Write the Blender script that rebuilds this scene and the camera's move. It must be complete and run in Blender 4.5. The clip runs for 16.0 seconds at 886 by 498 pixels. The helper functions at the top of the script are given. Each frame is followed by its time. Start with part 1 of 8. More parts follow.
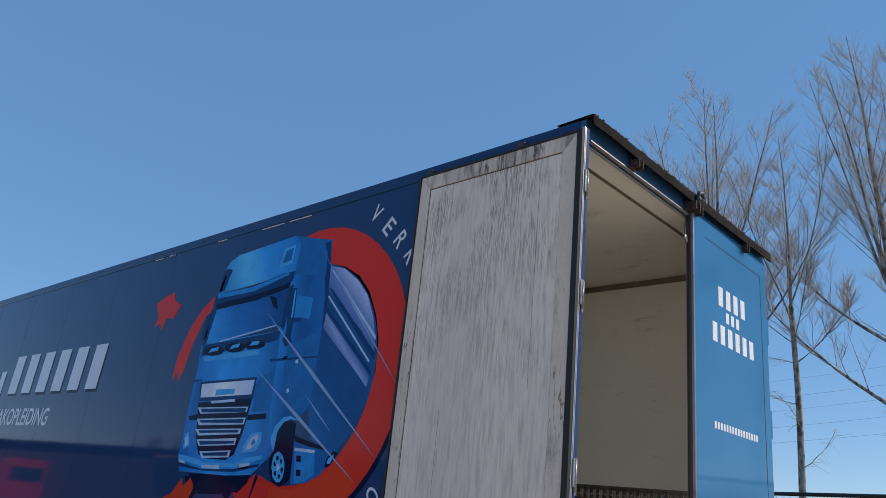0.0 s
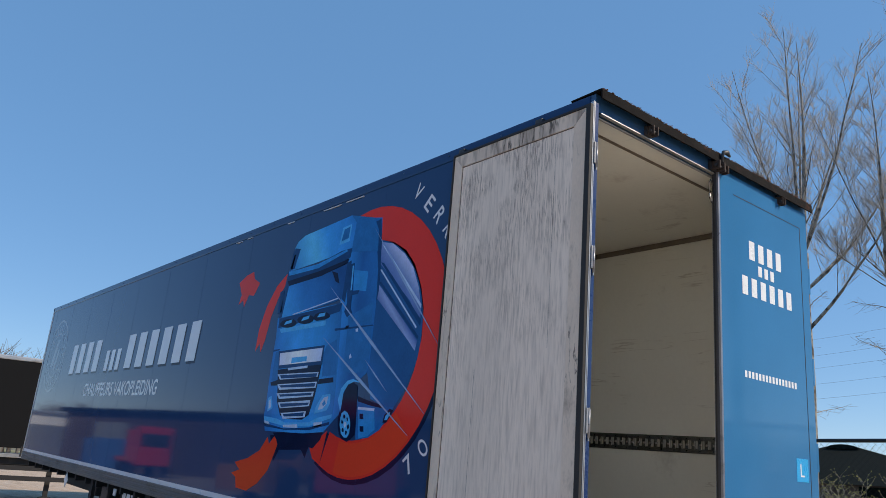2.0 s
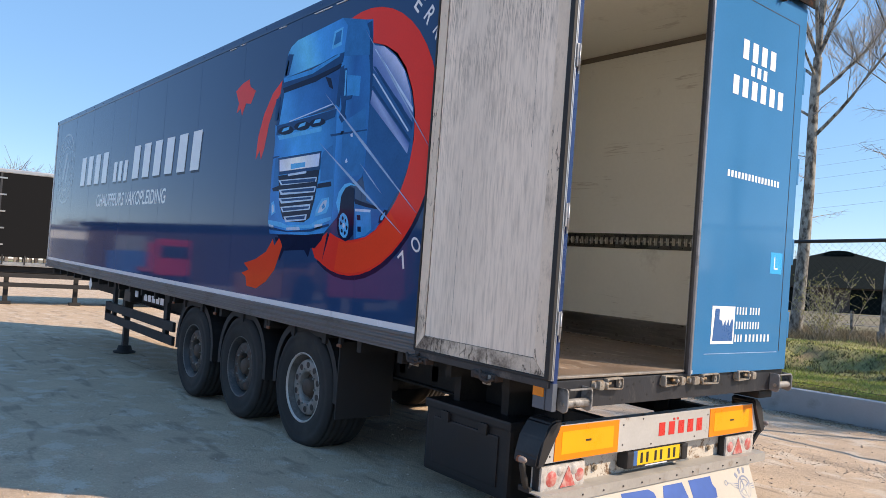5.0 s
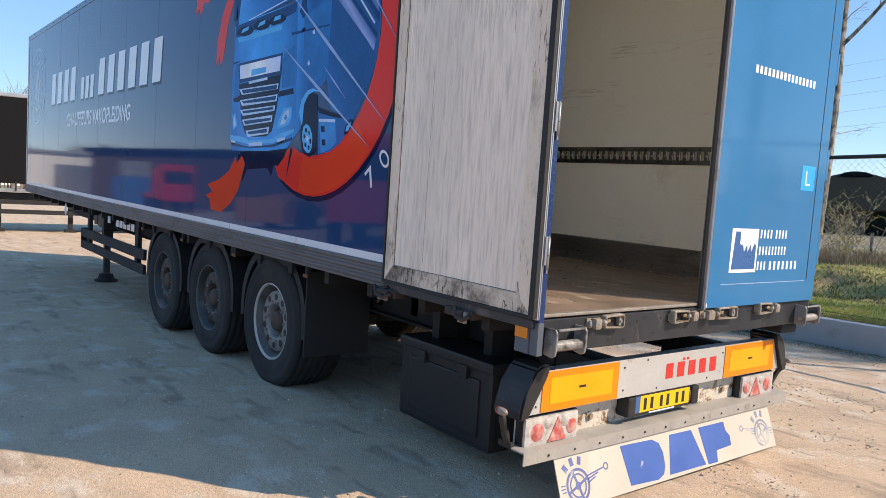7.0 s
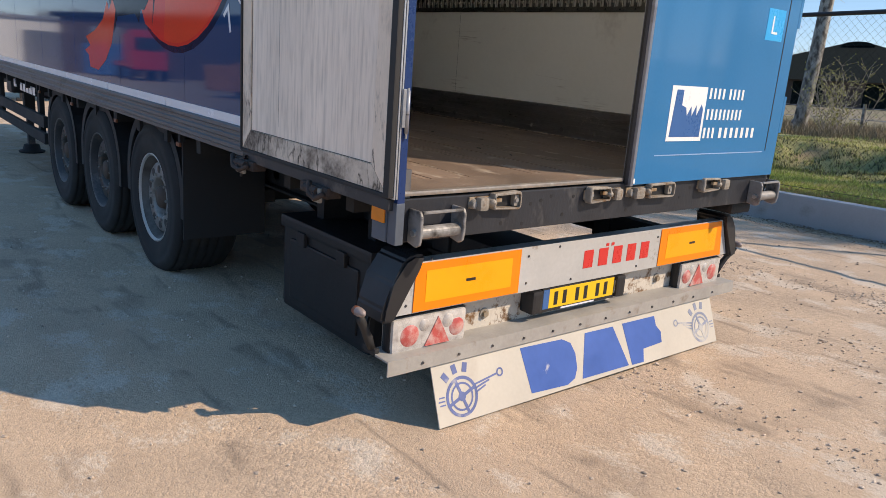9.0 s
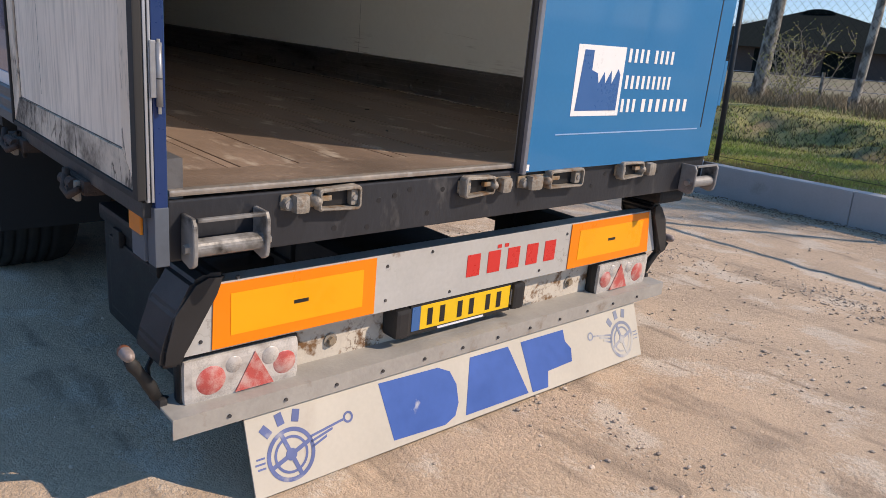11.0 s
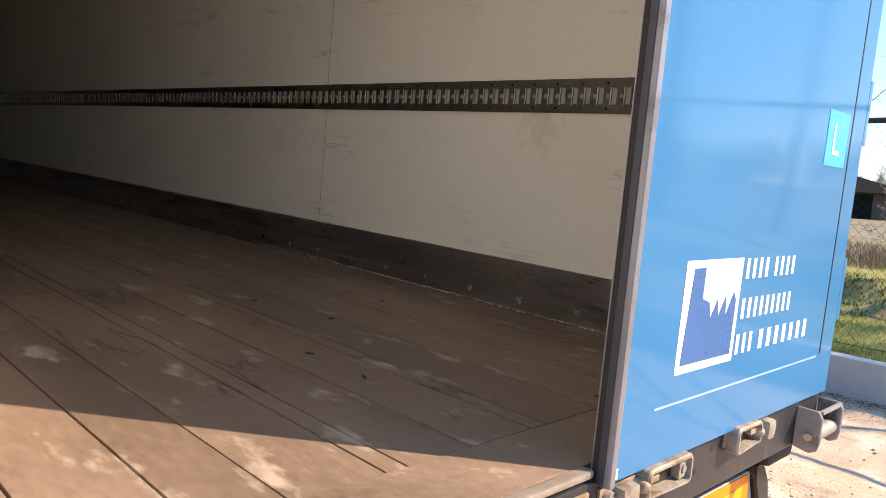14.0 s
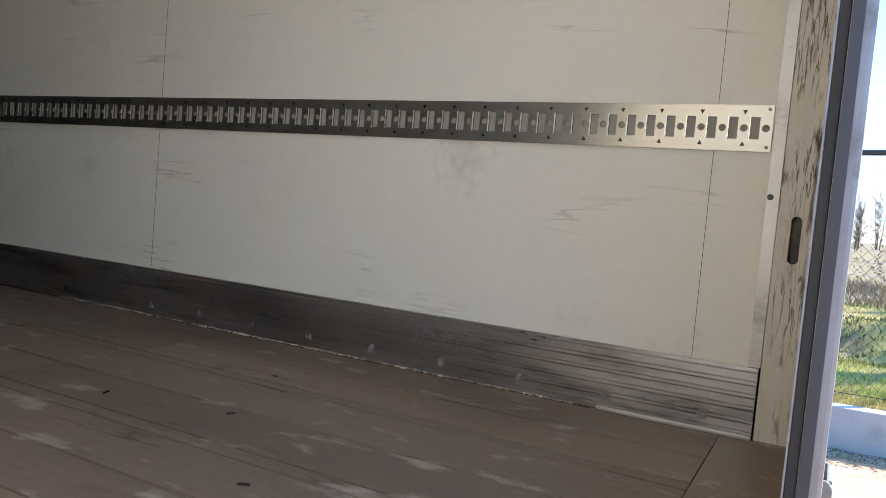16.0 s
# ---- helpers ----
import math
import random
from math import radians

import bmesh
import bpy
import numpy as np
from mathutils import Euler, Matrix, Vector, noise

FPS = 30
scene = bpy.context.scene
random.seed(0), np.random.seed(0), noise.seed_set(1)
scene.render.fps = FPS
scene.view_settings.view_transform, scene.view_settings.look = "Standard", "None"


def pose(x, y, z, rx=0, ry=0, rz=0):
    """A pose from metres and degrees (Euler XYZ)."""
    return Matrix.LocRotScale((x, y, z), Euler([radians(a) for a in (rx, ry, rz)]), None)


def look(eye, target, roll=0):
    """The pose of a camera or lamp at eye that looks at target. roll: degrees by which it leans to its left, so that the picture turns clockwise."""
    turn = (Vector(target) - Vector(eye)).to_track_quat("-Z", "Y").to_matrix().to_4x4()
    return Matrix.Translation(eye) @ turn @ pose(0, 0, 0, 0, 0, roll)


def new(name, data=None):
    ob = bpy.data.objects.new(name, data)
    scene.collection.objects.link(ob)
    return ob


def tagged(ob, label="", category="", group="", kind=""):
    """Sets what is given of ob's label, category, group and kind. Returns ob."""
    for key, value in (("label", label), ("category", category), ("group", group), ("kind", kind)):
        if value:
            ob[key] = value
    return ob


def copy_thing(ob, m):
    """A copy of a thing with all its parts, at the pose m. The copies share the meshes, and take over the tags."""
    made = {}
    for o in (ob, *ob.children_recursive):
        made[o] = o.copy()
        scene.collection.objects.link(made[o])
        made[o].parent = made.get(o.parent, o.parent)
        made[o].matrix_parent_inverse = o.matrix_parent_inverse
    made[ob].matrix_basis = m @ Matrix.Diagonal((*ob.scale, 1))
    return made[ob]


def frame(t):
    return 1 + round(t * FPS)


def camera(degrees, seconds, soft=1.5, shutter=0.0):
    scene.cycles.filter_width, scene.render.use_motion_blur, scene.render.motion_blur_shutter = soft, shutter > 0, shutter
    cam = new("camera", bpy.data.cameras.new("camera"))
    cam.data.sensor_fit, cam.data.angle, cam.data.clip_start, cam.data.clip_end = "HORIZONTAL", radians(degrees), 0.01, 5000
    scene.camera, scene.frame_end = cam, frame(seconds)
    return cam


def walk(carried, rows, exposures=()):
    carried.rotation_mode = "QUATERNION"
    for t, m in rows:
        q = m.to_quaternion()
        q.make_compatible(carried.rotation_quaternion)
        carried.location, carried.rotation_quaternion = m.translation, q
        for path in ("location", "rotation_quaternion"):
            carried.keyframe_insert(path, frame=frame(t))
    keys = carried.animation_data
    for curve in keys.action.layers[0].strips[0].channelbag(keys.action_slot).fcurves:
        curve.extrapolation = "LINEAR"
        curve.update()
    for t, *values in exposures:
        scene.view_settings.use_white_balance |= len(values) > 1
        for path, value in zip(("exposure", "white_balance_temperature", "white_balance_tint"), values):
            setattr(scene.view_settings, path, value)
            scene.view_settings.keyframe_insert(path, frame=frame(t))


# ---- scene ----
cam = camera(61.7, 16.0, 0.8)
# The trailer stands nose up on its legs: LEVEL turns its own frame (rear face x = 0, kerb-side wall y = 0) onto the level ground.
LEVEL = pose(-4.3, 0, 0, 0, 1.83, 0) @ pose(4.3, 0, 0)
PATH = [
    (0, (2.034, -3.106, 1.802), (0.708, -1.758, 2.453), 6.1),
    (0.5, (2.235, -3.213, 1.8), (0.791, -1.983, 2.434), 6.5),
    (1, (2.385, -3.208, 1.815), (0.918, -1.997, 2.434), 5.9),
    (1.5, (2.51, -3.119, 1.785), (1.024, -1.906, 2.349), 5.4),
    (2, (2.6, -3.11, 1.782), (1.085, -1.917, 2.313), 4.9),
    (2.5, (2.68, -3.155, 1.764), (1.134, -1.953, 2.169), 4.6),
    (3, (2.744, -3.194, 1.772), (1.187, -1.99, 2.125), 4.2),
    (3.5, (2.775, -3.199, 1.771), (1.211, -1.975, 2.002), 4.0),
    (4, (2.797, -3.202, 1.767), (1.234, -1.957, 1.85), 3.9),
    (4.2, (2.799, -3.183, 1.742), (1.236, -1.936, 1.809), 4.0),
    (6.3, (2.487, -2.73, 1.674), (0.927, -1.479, 1.69), 4.3),
    (6.5, (2.412, -2.637, 1.68), (0.848, -1.39, 1.69), 4.1),
    (7, (2.33, -2.444, 1.669), (0.766, -1.209, 1.502), 3.9),
    (7.5, (2.316, -2.198, 1.671), (0.759, -0.981, 1.358), 3.9),
    (8, (2.3, -1.984, 1.639), (0.747, -0.767, 1.313), 4.1),
    (8.5, (2.214, -1.749, 1.594), (0.677, -0.524, 1.222), 4.1),
    (9, (2.09, -1.53, 1.59), (0.597, -0.296, 1.092), 4.3),
    (9.5, (2.033, -1.314, 1.576), (0.561, -0.074, 1.032), 4.5),
    (9.7, (2.004, -1.196, 1.577), (0.536, 0.046, 1.026), 4.5),
    (11.8, (1.555, -0.43, 1.566), (0.181, 0.909, 1.0), 4.8),
    (12, (1.493, -0.348, 1.573), (0.111, 1.011, 1.08), 5.0),
    (12.5, (1.359, -0.182, 1.607), (-0.05, 1.212, 1.34), 5.1),
    (13, (1.194, -0.092, 1.64), (-0.212, 1.315, 1.43), 5.0),
    (13.5, (0.955, -0.043, 1.707), (-0.446, 1.367, 1.482), 5.0),
    (14, (0.77, -0.022, 1.71), (-0.636, 1.382, 1.482), 5.0),
    (14.5, (0.526, 0.063, 1.703), (-0.81, 1.537, 1.491), 5.0),
    (15, (0.338, 0.096, 1.693), (-0.937, 1.625, 1.503), 5.0),
    (15.5, (0.149, 0.092, 1.686), (-0.866, 1.808, 1.524), 5.2),
    (16, (0.0, 0.097, 1.717), (-0.93, 1.864, 1.602), 5.0),
]
walk(cam, [(t, LEVEL @ look(eye, target, roll)) for t, eye, target, roll in PATH],
     [(0, 0.27, 7350, 15), (1.5, 0.32, 7450, 15), (2.5, 0.52, 7700, 16), (3.5, 0.91, 8200, 18), (4, 0.95, 8200, 18), (7, 0.98, 8250, 18), (8, 0.82, 8200, 18), (9.5, 0.69, 8050, 19), (12, 0.55, 7800, 20), (12.5, 0.93, 7900, 20), (13, 1.25, 8400, 22), (14, 1.72, 9200, 24), (15, 2.10, 9000, 23), (15.5, 2.25, 8200, 20), (16, 2.28, 7500, 17)])


# ---- world, sun and exposure ----
SUN_AZ, SUN_EL = Vector((0.77, 0.64, 0)).normalized(), 38.0
world = bpy.data.worlds.new("sky_world")
scene.world = world
world.use_nodes = True
wn = world.node_tree
sky = wn.nodes.new("ShaderNodeTexSky")
sky.sky_type, sky.sun_disc = "NISHITA", False
sky.sun_elevation, sky.sun_rotation = radians(SUN_EL), math.atan2(SUN_AZ.x, SUN_AZ.y)
sky.air_density, sky.dust_density, sky.ozone_density = 0.8, 0.0, 1.7
clear = wn.nodes.new("ShaderNodeHueSaturation")
clear.inputs["Saturation"].default_value = 1.2
clear.inputs["Hue"].default_value = 0.497
wn.links.new(sky.outputs[0], clear.inputs["Color"])
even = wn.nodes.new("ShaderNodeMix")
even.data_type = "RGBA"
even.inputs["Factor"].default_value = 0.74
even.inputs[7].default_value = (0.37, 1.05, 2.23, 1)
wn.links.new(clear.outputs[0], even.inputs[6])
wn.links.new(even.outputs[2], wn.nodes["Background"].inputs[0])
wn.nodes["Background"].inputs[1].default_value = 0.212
sun_dir = SUN_AZ * math.cos(radians(SUN_EL)) + Vector((0, 0, math.sin(radians(SUN_EL))))
sun = new("sun", bpy.data.lights.new("sun", "SUN"))
sun.data.energy, sun.data.angle, sun.data.color = 2.85, radians(0.53), (1.0, 0.945, 0.835)
sun.matrix_world = look(sun_dir * 60, (0, 0, 0))


# ---- materials ----
def material(name, colour, rough=0.6, metal=0.0, vary=0.08, scale=6.0, fine=60.0, bump=0.0, bump_scale=80.0, coat=0.0, spec=0.5,
             stain=None, stain_scale=3.0, stain_lo=0.52, stain_hi=0.7, stretch=(1, 1, 1), island=0.0, rough_vary=0.1, crack=None, crack_scale=10.0, crack_width=0.02, crack_lo=0.5, crack_stretch=(1, 1, 1), crack_rise=None, pebble=0.0, pebble_scale=60.0):
    """A procedural surface: base colour varied at two scales, an optional stain layer, uneven gloss and fine relief."""
    m = bpy.data.materials.new(name)
    m.use_nodes = True
    t = m.node_tree
    n, ln = t.nodes, t.links.new
    b = n["Principled BSDF"]
    co = n.new("ShaderNodeTexCoord")
    mp = n.new("ShaderNodeMapping")
    mp.inputs["Scale"].default_value = stretch
    ln(co.outputs["Object"], mp.inputs[0])

    def noise_at(s, detail=5.0, at=None):
        k = n.new("ShaderNodeTexNoise")
        k.inputs["Scale"].default_value, k.inputs["Detail"].default_value = s, detail
        ln((at or mp).outputs[0], k.inputs["Vector"])
        return k.outputs[0]

    def maths(op, a, c):
        k = n.new("ShaderNodeMath")
        k.operation = op
        for i, v in enumerate((a, c)):
            if isinstance(v, (int, float)):
                k.inputs[i].default_value = v
            else:
                ln(v, k.inputs[i])
        return k.outputs[0]

    def remap(v, lo, hi, a, c):
        k = n.new("ShaderNodeMapRange")
        for i, w in zip(range(1, 5), (lo, hi, a, c)):
            k.inputs[i].default_value = w
        ln(v, k.inputs[0])
        return k.outputs[0]

    big, small = noise_at(scale), noise_at(fine, 3.0)
    mix = maths("ADD", maths("MULTIPLY", big, 0.65), maths("MULTIPLY", small, 0.35))
    val = remap(mix, 0.3, 0.7, 1 - vary, 1 + vary)
    if island:
        inf = n.new("ShaderNodeObjectInfo")
        geo = n.new("ShaderNodeNewGeometry")
        val = maths("MULTIPLY", val, remap(maths("FRACT", maths("ADD", inf.outputs["Random"], geo.outputs["Random Per Island"]), 0.0), 0, 1, 1 - island, 1 + island))
    hsv = n.new("ShaderNodeHueSaturation")
    hsv.inputs["Color"].default_value = (*colour, 1)
    ln(val, hsv.inputs["Value"])
    col = hsv.outputs[0]
    if stain:
        st = noise_at(stain_scale, 8.0)
        fac = remap(maths("ADD", maths("MULTIPLY", st, 0.8), maths("MULTIPLY", small, 0.2)), stain_lo, stain_hi, 0, 1)
        mx = n.new("ShaderNodeMix")
        mx.data_type = "RGBA"
        ln(fac, mx.inputs["Factor"])
        ln(col, mx.inputs[6])
        mx.inputs[7].default_value = (*stain, 1)
        col = mx.outputs[2]
    if crack:
        mc = n.new("ShaderNodeMapping")
        mc.inputs["Scale"].default_value = crack_stretch
        ln(co.outputs["Object"], mc.inputs[0])
        wide = n.new("ShaderNodeMapping")
        wide.inputs["Location"].default_value = (7.3, 2.1, 4.7)
        ln(co.outputs["Object"], wide.inputs[0])
        line = remap(maths("ABSOLUTE", maths("SUBTRACT", noise_at(crack_scale, 6.0, mc), 0.5), 0.0), 0.0, crack_width, 1, 0)
        fac = maths("MULTIPLY", line, remap(noise_at(3.0, 4.0, wide), crack_lo, crack_lo + 0.12, 0, 1))
        if crack_rise:
            sep = n.new("ShaderNodeSeparateXYZ")
            ln(co.outputs["Object"], sep.inputs[0])
            fac = maths("MULTIPLY", fac, remap(sep.outputs["Z"], crack_rise[0], crack_rise[1], 0.12, 1))
        mx = n.new("ShaderNodeMix")
        mx.data_type = "RGBA"
        ln(fac, mx.inputs["Factor"])
        ln(col, mx.inputs[6])
        mx.inputs[7].default_value = (*crack, 1)
        col = mx.outputs[2]
    grit = None
    if pebble:
        cells = []
        for ps in (pebble_scale, pebble_scale * 3.1):
            vo = n.new("ShaderNodeTexVoronoi")
            vo.inputs["Scale"].default_value = ps
            ln(co.outputs["Object"], vo.inputs["Vector"])
            bw = n.new("ShaderNodeSeparateColor")
            ln(vo.outputs["Color"], bw.inputs[0])
            cells.append((bw.outputs[0], vo.outputs["Distance"]))
        patch = remap(noise_at(1.1, 5.0), 0.38, 0.62, 0.35, 1.0)
        tone = maths("ADD", maths("MULTIPLY", cells[0][0], 0.45), maths("MULTIPLY", cells[1][0], 0.55))
        tint = maths("ADD", 1.0, maths("MULTIPLY", patch, remap(tone, 0.1, 0.9, -pebble, pebble)))
        hp = n.new("ShaderNodeHueSaturation")
        ln(col, hp.inputs["Color"])
        ln(tint, hp.inputs["Value"])
        col = hp.outputs[0]
        grit = maths("MULTIPLY", patch, maths("ADD", maths("MULTIPLY", cells[0][1], -0.9), maths("MULTIPLY", cells[1][1], -0.5)))
    ln(col, b.inputs["Base Color"])
    ln(remap(mix, 0.3, 0.7, max(0.02, rough - rough_vary), min(1, rough + rough_vary)), b.inputs["Roughness"])
    b.inputs["Metallic"].default_value = metal
    b.inputs["Specular IOR Level"].default_value = spec
    b.inputs["Coat Weight"].default_value = coat
    b.inputs["Coat Roughness"].default_value = 0.03
    if bump:
        bp = n.new("ShaderNodeBump")
        bp.inputs["Strength"].default_value, bp.inputs["Distance"].default_value = bump, 0.01
        ln(maths("ADD", noise_at(bump_scale, 4.0), grit) if grit else noise_at(bump_scale, 4.0), bp.inputs["Height"])
        ln(bp.outputs[0], b.inputs["Normal"])
    return m


M = {}
M["navy"] = material("navy_vinyl", (0.014, 0.060, 0.160), 0.045, spec=0.17, vary=0.05, scale=1.2, rough_vary=0.012, bump=0.012, bump_scale=1.5)
M["blue"] = material("door_blue_paint", (0.028, 0.18, 0.385), 0.08, spec=0.24, vary=0.05, scale=2.0, rough_vary=0.03, bump=0.012, bump_scale=2.0)
M["blue_dark"] = material("frame_blue_paint", (0.022, 0.09, 0.20), 0.35, vary=0.12, stain=(0.06, 0.055, 0.05), stain_lo=0.6, stain_hi=0.75)
M["strip_blue"] = material("corner_strip_paint", (0.007, 0.032, 0.125), 0.3, vary=0.08, scale=4, stain=(0.05, 0.06, 0.09), stain_scale=9, stain_lo=0.62, stain_hi=0.72)
M["strip_steel"] = material("bright_strip_steel", (0.42, 0.44, 0.47), 0.35, metal=0.5, vary=0.12, scale=6, fine=80, stretch=(1, 1, 0.2), stain=(0.16, 0.15, 0.15), stain_scale=9, stain_lo=0.6, stain_hi=0.75)
M["weather"] = material("weathered_door_lining", (0.87, 0.745, 0.63), 0.7, vary=0.12, scale=5, fine=150, stretch=(1, 1, 0.09), stain=(0.56, 0.47, 0.395), stain_scale=48, stain_lo=0.47, stain_hi=0.74, bump=0.2, bump_scale=110,
                        crack=(0.22, 0.17, 0.14), crack_scale=105, crack_width=0.06, crack_lo=0.40, crack_stretch=(1, 1, 0.04), crack_rise=(2.1, 3.75))
M["weather_frame"] = material("grimy_door_frame", (0.77, 0.64, 0.52), 0.75, vary=0.14, scale=7, fine=90, stretch=(1, 1, 0.4), stain=(0.13, 0.10, 0.08), stain_scale=7, stain_lo=0.56, stain_hi=0.78, bump=0.12, bump_scale=60,
                              crack=(0.09, 0.07, 0.058), crack_scale=26, crack_width=0.02, crack_lo=0.5, crack_stretch=(1, 1, 0.14))
M["weather_top"] = material("streaked_door_frame", (0.72, 0.60, 0.49), 0.75, vary=0.16, scale=7, fine=110, stretch=(1, 1, 0.16), stain=(0.13, 0.10, 0.08), stain_scale=16, stain_lo=0.46, stain_hi=0.70, bump=0.12, bump_scale=60,
                            crack=(0.07, 0.055, 0.045), crack_scale=18, crack_width=0.03, crack_lo=0.44, crack_stretch=(1, 1, 0.12))
M["weather_low"] = material("grime_soaked_door_frame", (0.66, 0.56, 0.46), 0.8, vary=0.2, scale=9, fine=80, stain=(0.085, 0.06, 0.045), stain_scale=6, stain_lo=0.44, stain_hi=0.66, bump=0.2, bump_scale=60,
                            crack=(0.06, 0.045, 0.035), crack_scale=18, crack_width=0.03, crack_lo=0.42, crack_stretch=(1, 1, 0.3))
M["cast"] = material("dusty_cast_iron", (0.29, 0.26, 0.222), 0.6, metal=0.2, vary=0.3, scale=14, stain=(0.17, 0.095, 0.045), stain_scale=16, stain_lo=0.53, stain_hi=0.66, bump=0.3, bump_scale=120)
M["iron"] = material("worn_grey_steel", (0.27, 0.265, 0.26), 0.55, metal=0.3, vary=0.2, scale=10, stain=(0.05, 0.045, 0.04), stain_scale=8, stain_lo=0.52, stain_hi=0.66, bump=0.1)
M["liner"] = material("offwhite_wall_lining", (0.85, 0.85, 0.78), 0.5, crack=(0.60, 0.57, 0.51), crack_scale=2.6, crack_width=0.008, crack_lo=0.53, crack_stretch=(0.14, 1, 2.4), vary=0.04, scale=1.5, fine=30, stain=(0.50, 0.47, 0.42), stain_scale=2.2, stain_lo=0.62, stain_hi=0.85, bump=0.03, bump_scale=25)
M["plank"] = material("worn_plywood_floor", (0.205, 0.148, 0.115), 0.46, spec=0.3, vary=0.34, scale=3.0, fine=45, stretch=(0.45, 1, 1), stain=(0.40, 0.335, 0.275), stain_scale=9, stain_lo=0.575, stain_hi=0.68, island=0.16, bump=0.12, bump_scale=70,
                      crack=(0.07, 0.045, 0.03), crack_scale=5, crack_width=0.012, crack_lo=0.5, crack_stretch=(0.12, 1, 1))
M["plank_sill"] = material("worn_brown_sill_board", (0.20, 0.144, 0.11), 0.45, vary=0.35, scale=4.0, fine=50, stain=(0.42, 0.35, 0.28), stain_scale=8, stain_lo=0.58, stain_hi=0.68, bump=0.12, bump_scale=70)
M["alu"] = material("scuffed_aluminium", (0.50, 0.50, 0.50), 0.4, metal=0.7, vary=0.14, scale=5, fine=70, stretch=(0.3, 1, 1), stain=(0.12, 0.11, 0.10), stain_scale=5, stain_lo=0.56, stain_hi=0.72, bump=0.06)
M["ridge"] = material("bright_rail_ridge", (0.90, 0.89, 0.86), 0.32, metal=0.7, vary=0.06)
M["rail"] = material("zinc_plated_rail", (0.34, 0.338, 0.33), 0.22, metal=1.0, vary=0.10, scale=8, fine=60, stain=(0.16, 0.15, 0.14), stain_scale=14, stain_lo=0.66, stain_hi=0.78, rough_vary=0.05)
M["kick"] = material("scraped_kick_plate", (0.45, 0.45, 0.47), 0.34, crack=(0.72, 0.71, 0.71), crack_scale=22, crack_width=0.012, crack_lo=0.50, crack_stretch=(0.7, 1, 1), metal=1.0, vary=0.2, scale=5, fine=70, stretch=(0.25, 1, 1.6), stain=(0.15, 0.145, 0.145), stain_scale=8, stain_lo=0.54, stain_hi=0.70, bump=0.06, rough_vary=0.08)
M["rail_dirty"] = material("dirty_side_rail", (0.135, 0.135, 0.14), 0.5, metal=0.35, vary=0.2, scale=6, fine=60, stretch=(0.3, 1, 1), stain=(0.05, 0.047, 0.045), stain_scale=5, stain_lo=0.52, stain_hi=0.7, bump=0.06)
M["corner_steel"] = material("blue_grey_corner_steel", (0.095, 0.115, 0.145), 0.5, metal=0.2, vary=0.15, scale=8, stain=(0.10, 0.08, 0.07), stain_scale=7, stain_lo=0.58, stain_hi=0.7)
M["zinc"] = material("galvanised_steel", (0.48, 0.47, 0.45), 0.36, metal=0.75, vary=0.15, scale=8, fine=60, stain=(0.2, 0.17, 0.14), stain_scale=6, stain_lo=0.6, stain_hi=0.75)
M["steel_dark"] = material("dark_painted_steel", (0.035, 0.036, 0.04), 0.55, vary=0.3, scale=5, stain=(0.16, 0.14, 0.125), stain_scale=4, stain_lo=0.55, stain_hi=0.75, bump=0.08)
M["chassis"] = material("dusty_black_chassis", (0.017, 0.017, 0.018), 0.75, vary=0.3, scale=4, stain=(0.05, 0.045, 0.04), stain_scale=3, stain_lo=0.55, stain_hi=0.8, bump=0.1)
M["plastic"] = material("black_plastic", (0.015, 0.015, 0.017), 0.5, vary=0.2, scale=5, stain=(0.04, 0.037, 0.035), stain_scale=3, stain_lo=0.55, stain_hi=0.8, bump=0.05, bump_scale=200)
M["rubber"] = material("tyre_rubber", (0.022, 0.021, 0.021), 0.85, vary=0.2, scale=6, stain=(0.05, 0.045, 0.04), stain_scale=4, stain_lo=0.5, stain_hi=0.8, bump=0.1)
M["seal"] = material("black_rubber_seal", (0.02, 0.02, 0.021), 0.7, vary=0.2)
M["rim"] = material("silver_steel_rim", (0.46, 0.45, 0.43), 0.45, metal=0.35, vary=0.14, scale=8, stain=(0.15, 0.12, 0.10), stain_scale=9, stain_lo=0.57, stain_hi=0.74)
M["rim_dim"] = material("dull_grey_wheel_disc", (0.27, 0.26, 0.245), 0.5, metal=0.3, vary=0.2, scale=8, stain=(0.10, 0.075, 0.06), stain_scale=9, stain_lo=0.52, stain_hi=0.70)
M["rim_dark"] = material("blackened_wheel_disc", (0.075, 0.07, 0.066), 0.55, metal=0.3, vary=0.25, scale=9, stain=(0.13, 0.085, 0.055), stain_scale=10, stain_lo=0.54, stain_hi=0.68)
M["rim_rust"] = material("dirty_hub", (0.10, 0.07, 0.055), 0.7, metal=0.3, vary=0.3, scale=10, bump=0.15)
M["barrel"] = material("dull_rim_barrel", (0.13, 0.127, 0.122), 0.6, metal=0.2, vary=0.25, scale=8, stain=(0.06, 0.05, 0.042), stain_scale=6, stain_lo=0.5, stain_hi=0.7)
M["grey_paint"] = material("light_grey_bumper_paint", (0.44, 0.44, 0.43), 0.4, vary=0.10, scale=4, crack=(0.24, 0.22, 0.20), crack_scale=9, crack_width=0.010, crack_lo=0.54, stain=(0.20, 0.13, 0.08), stain_scale=9, stain_lo=0.66, stain_hi=0.74, bump=0.03)
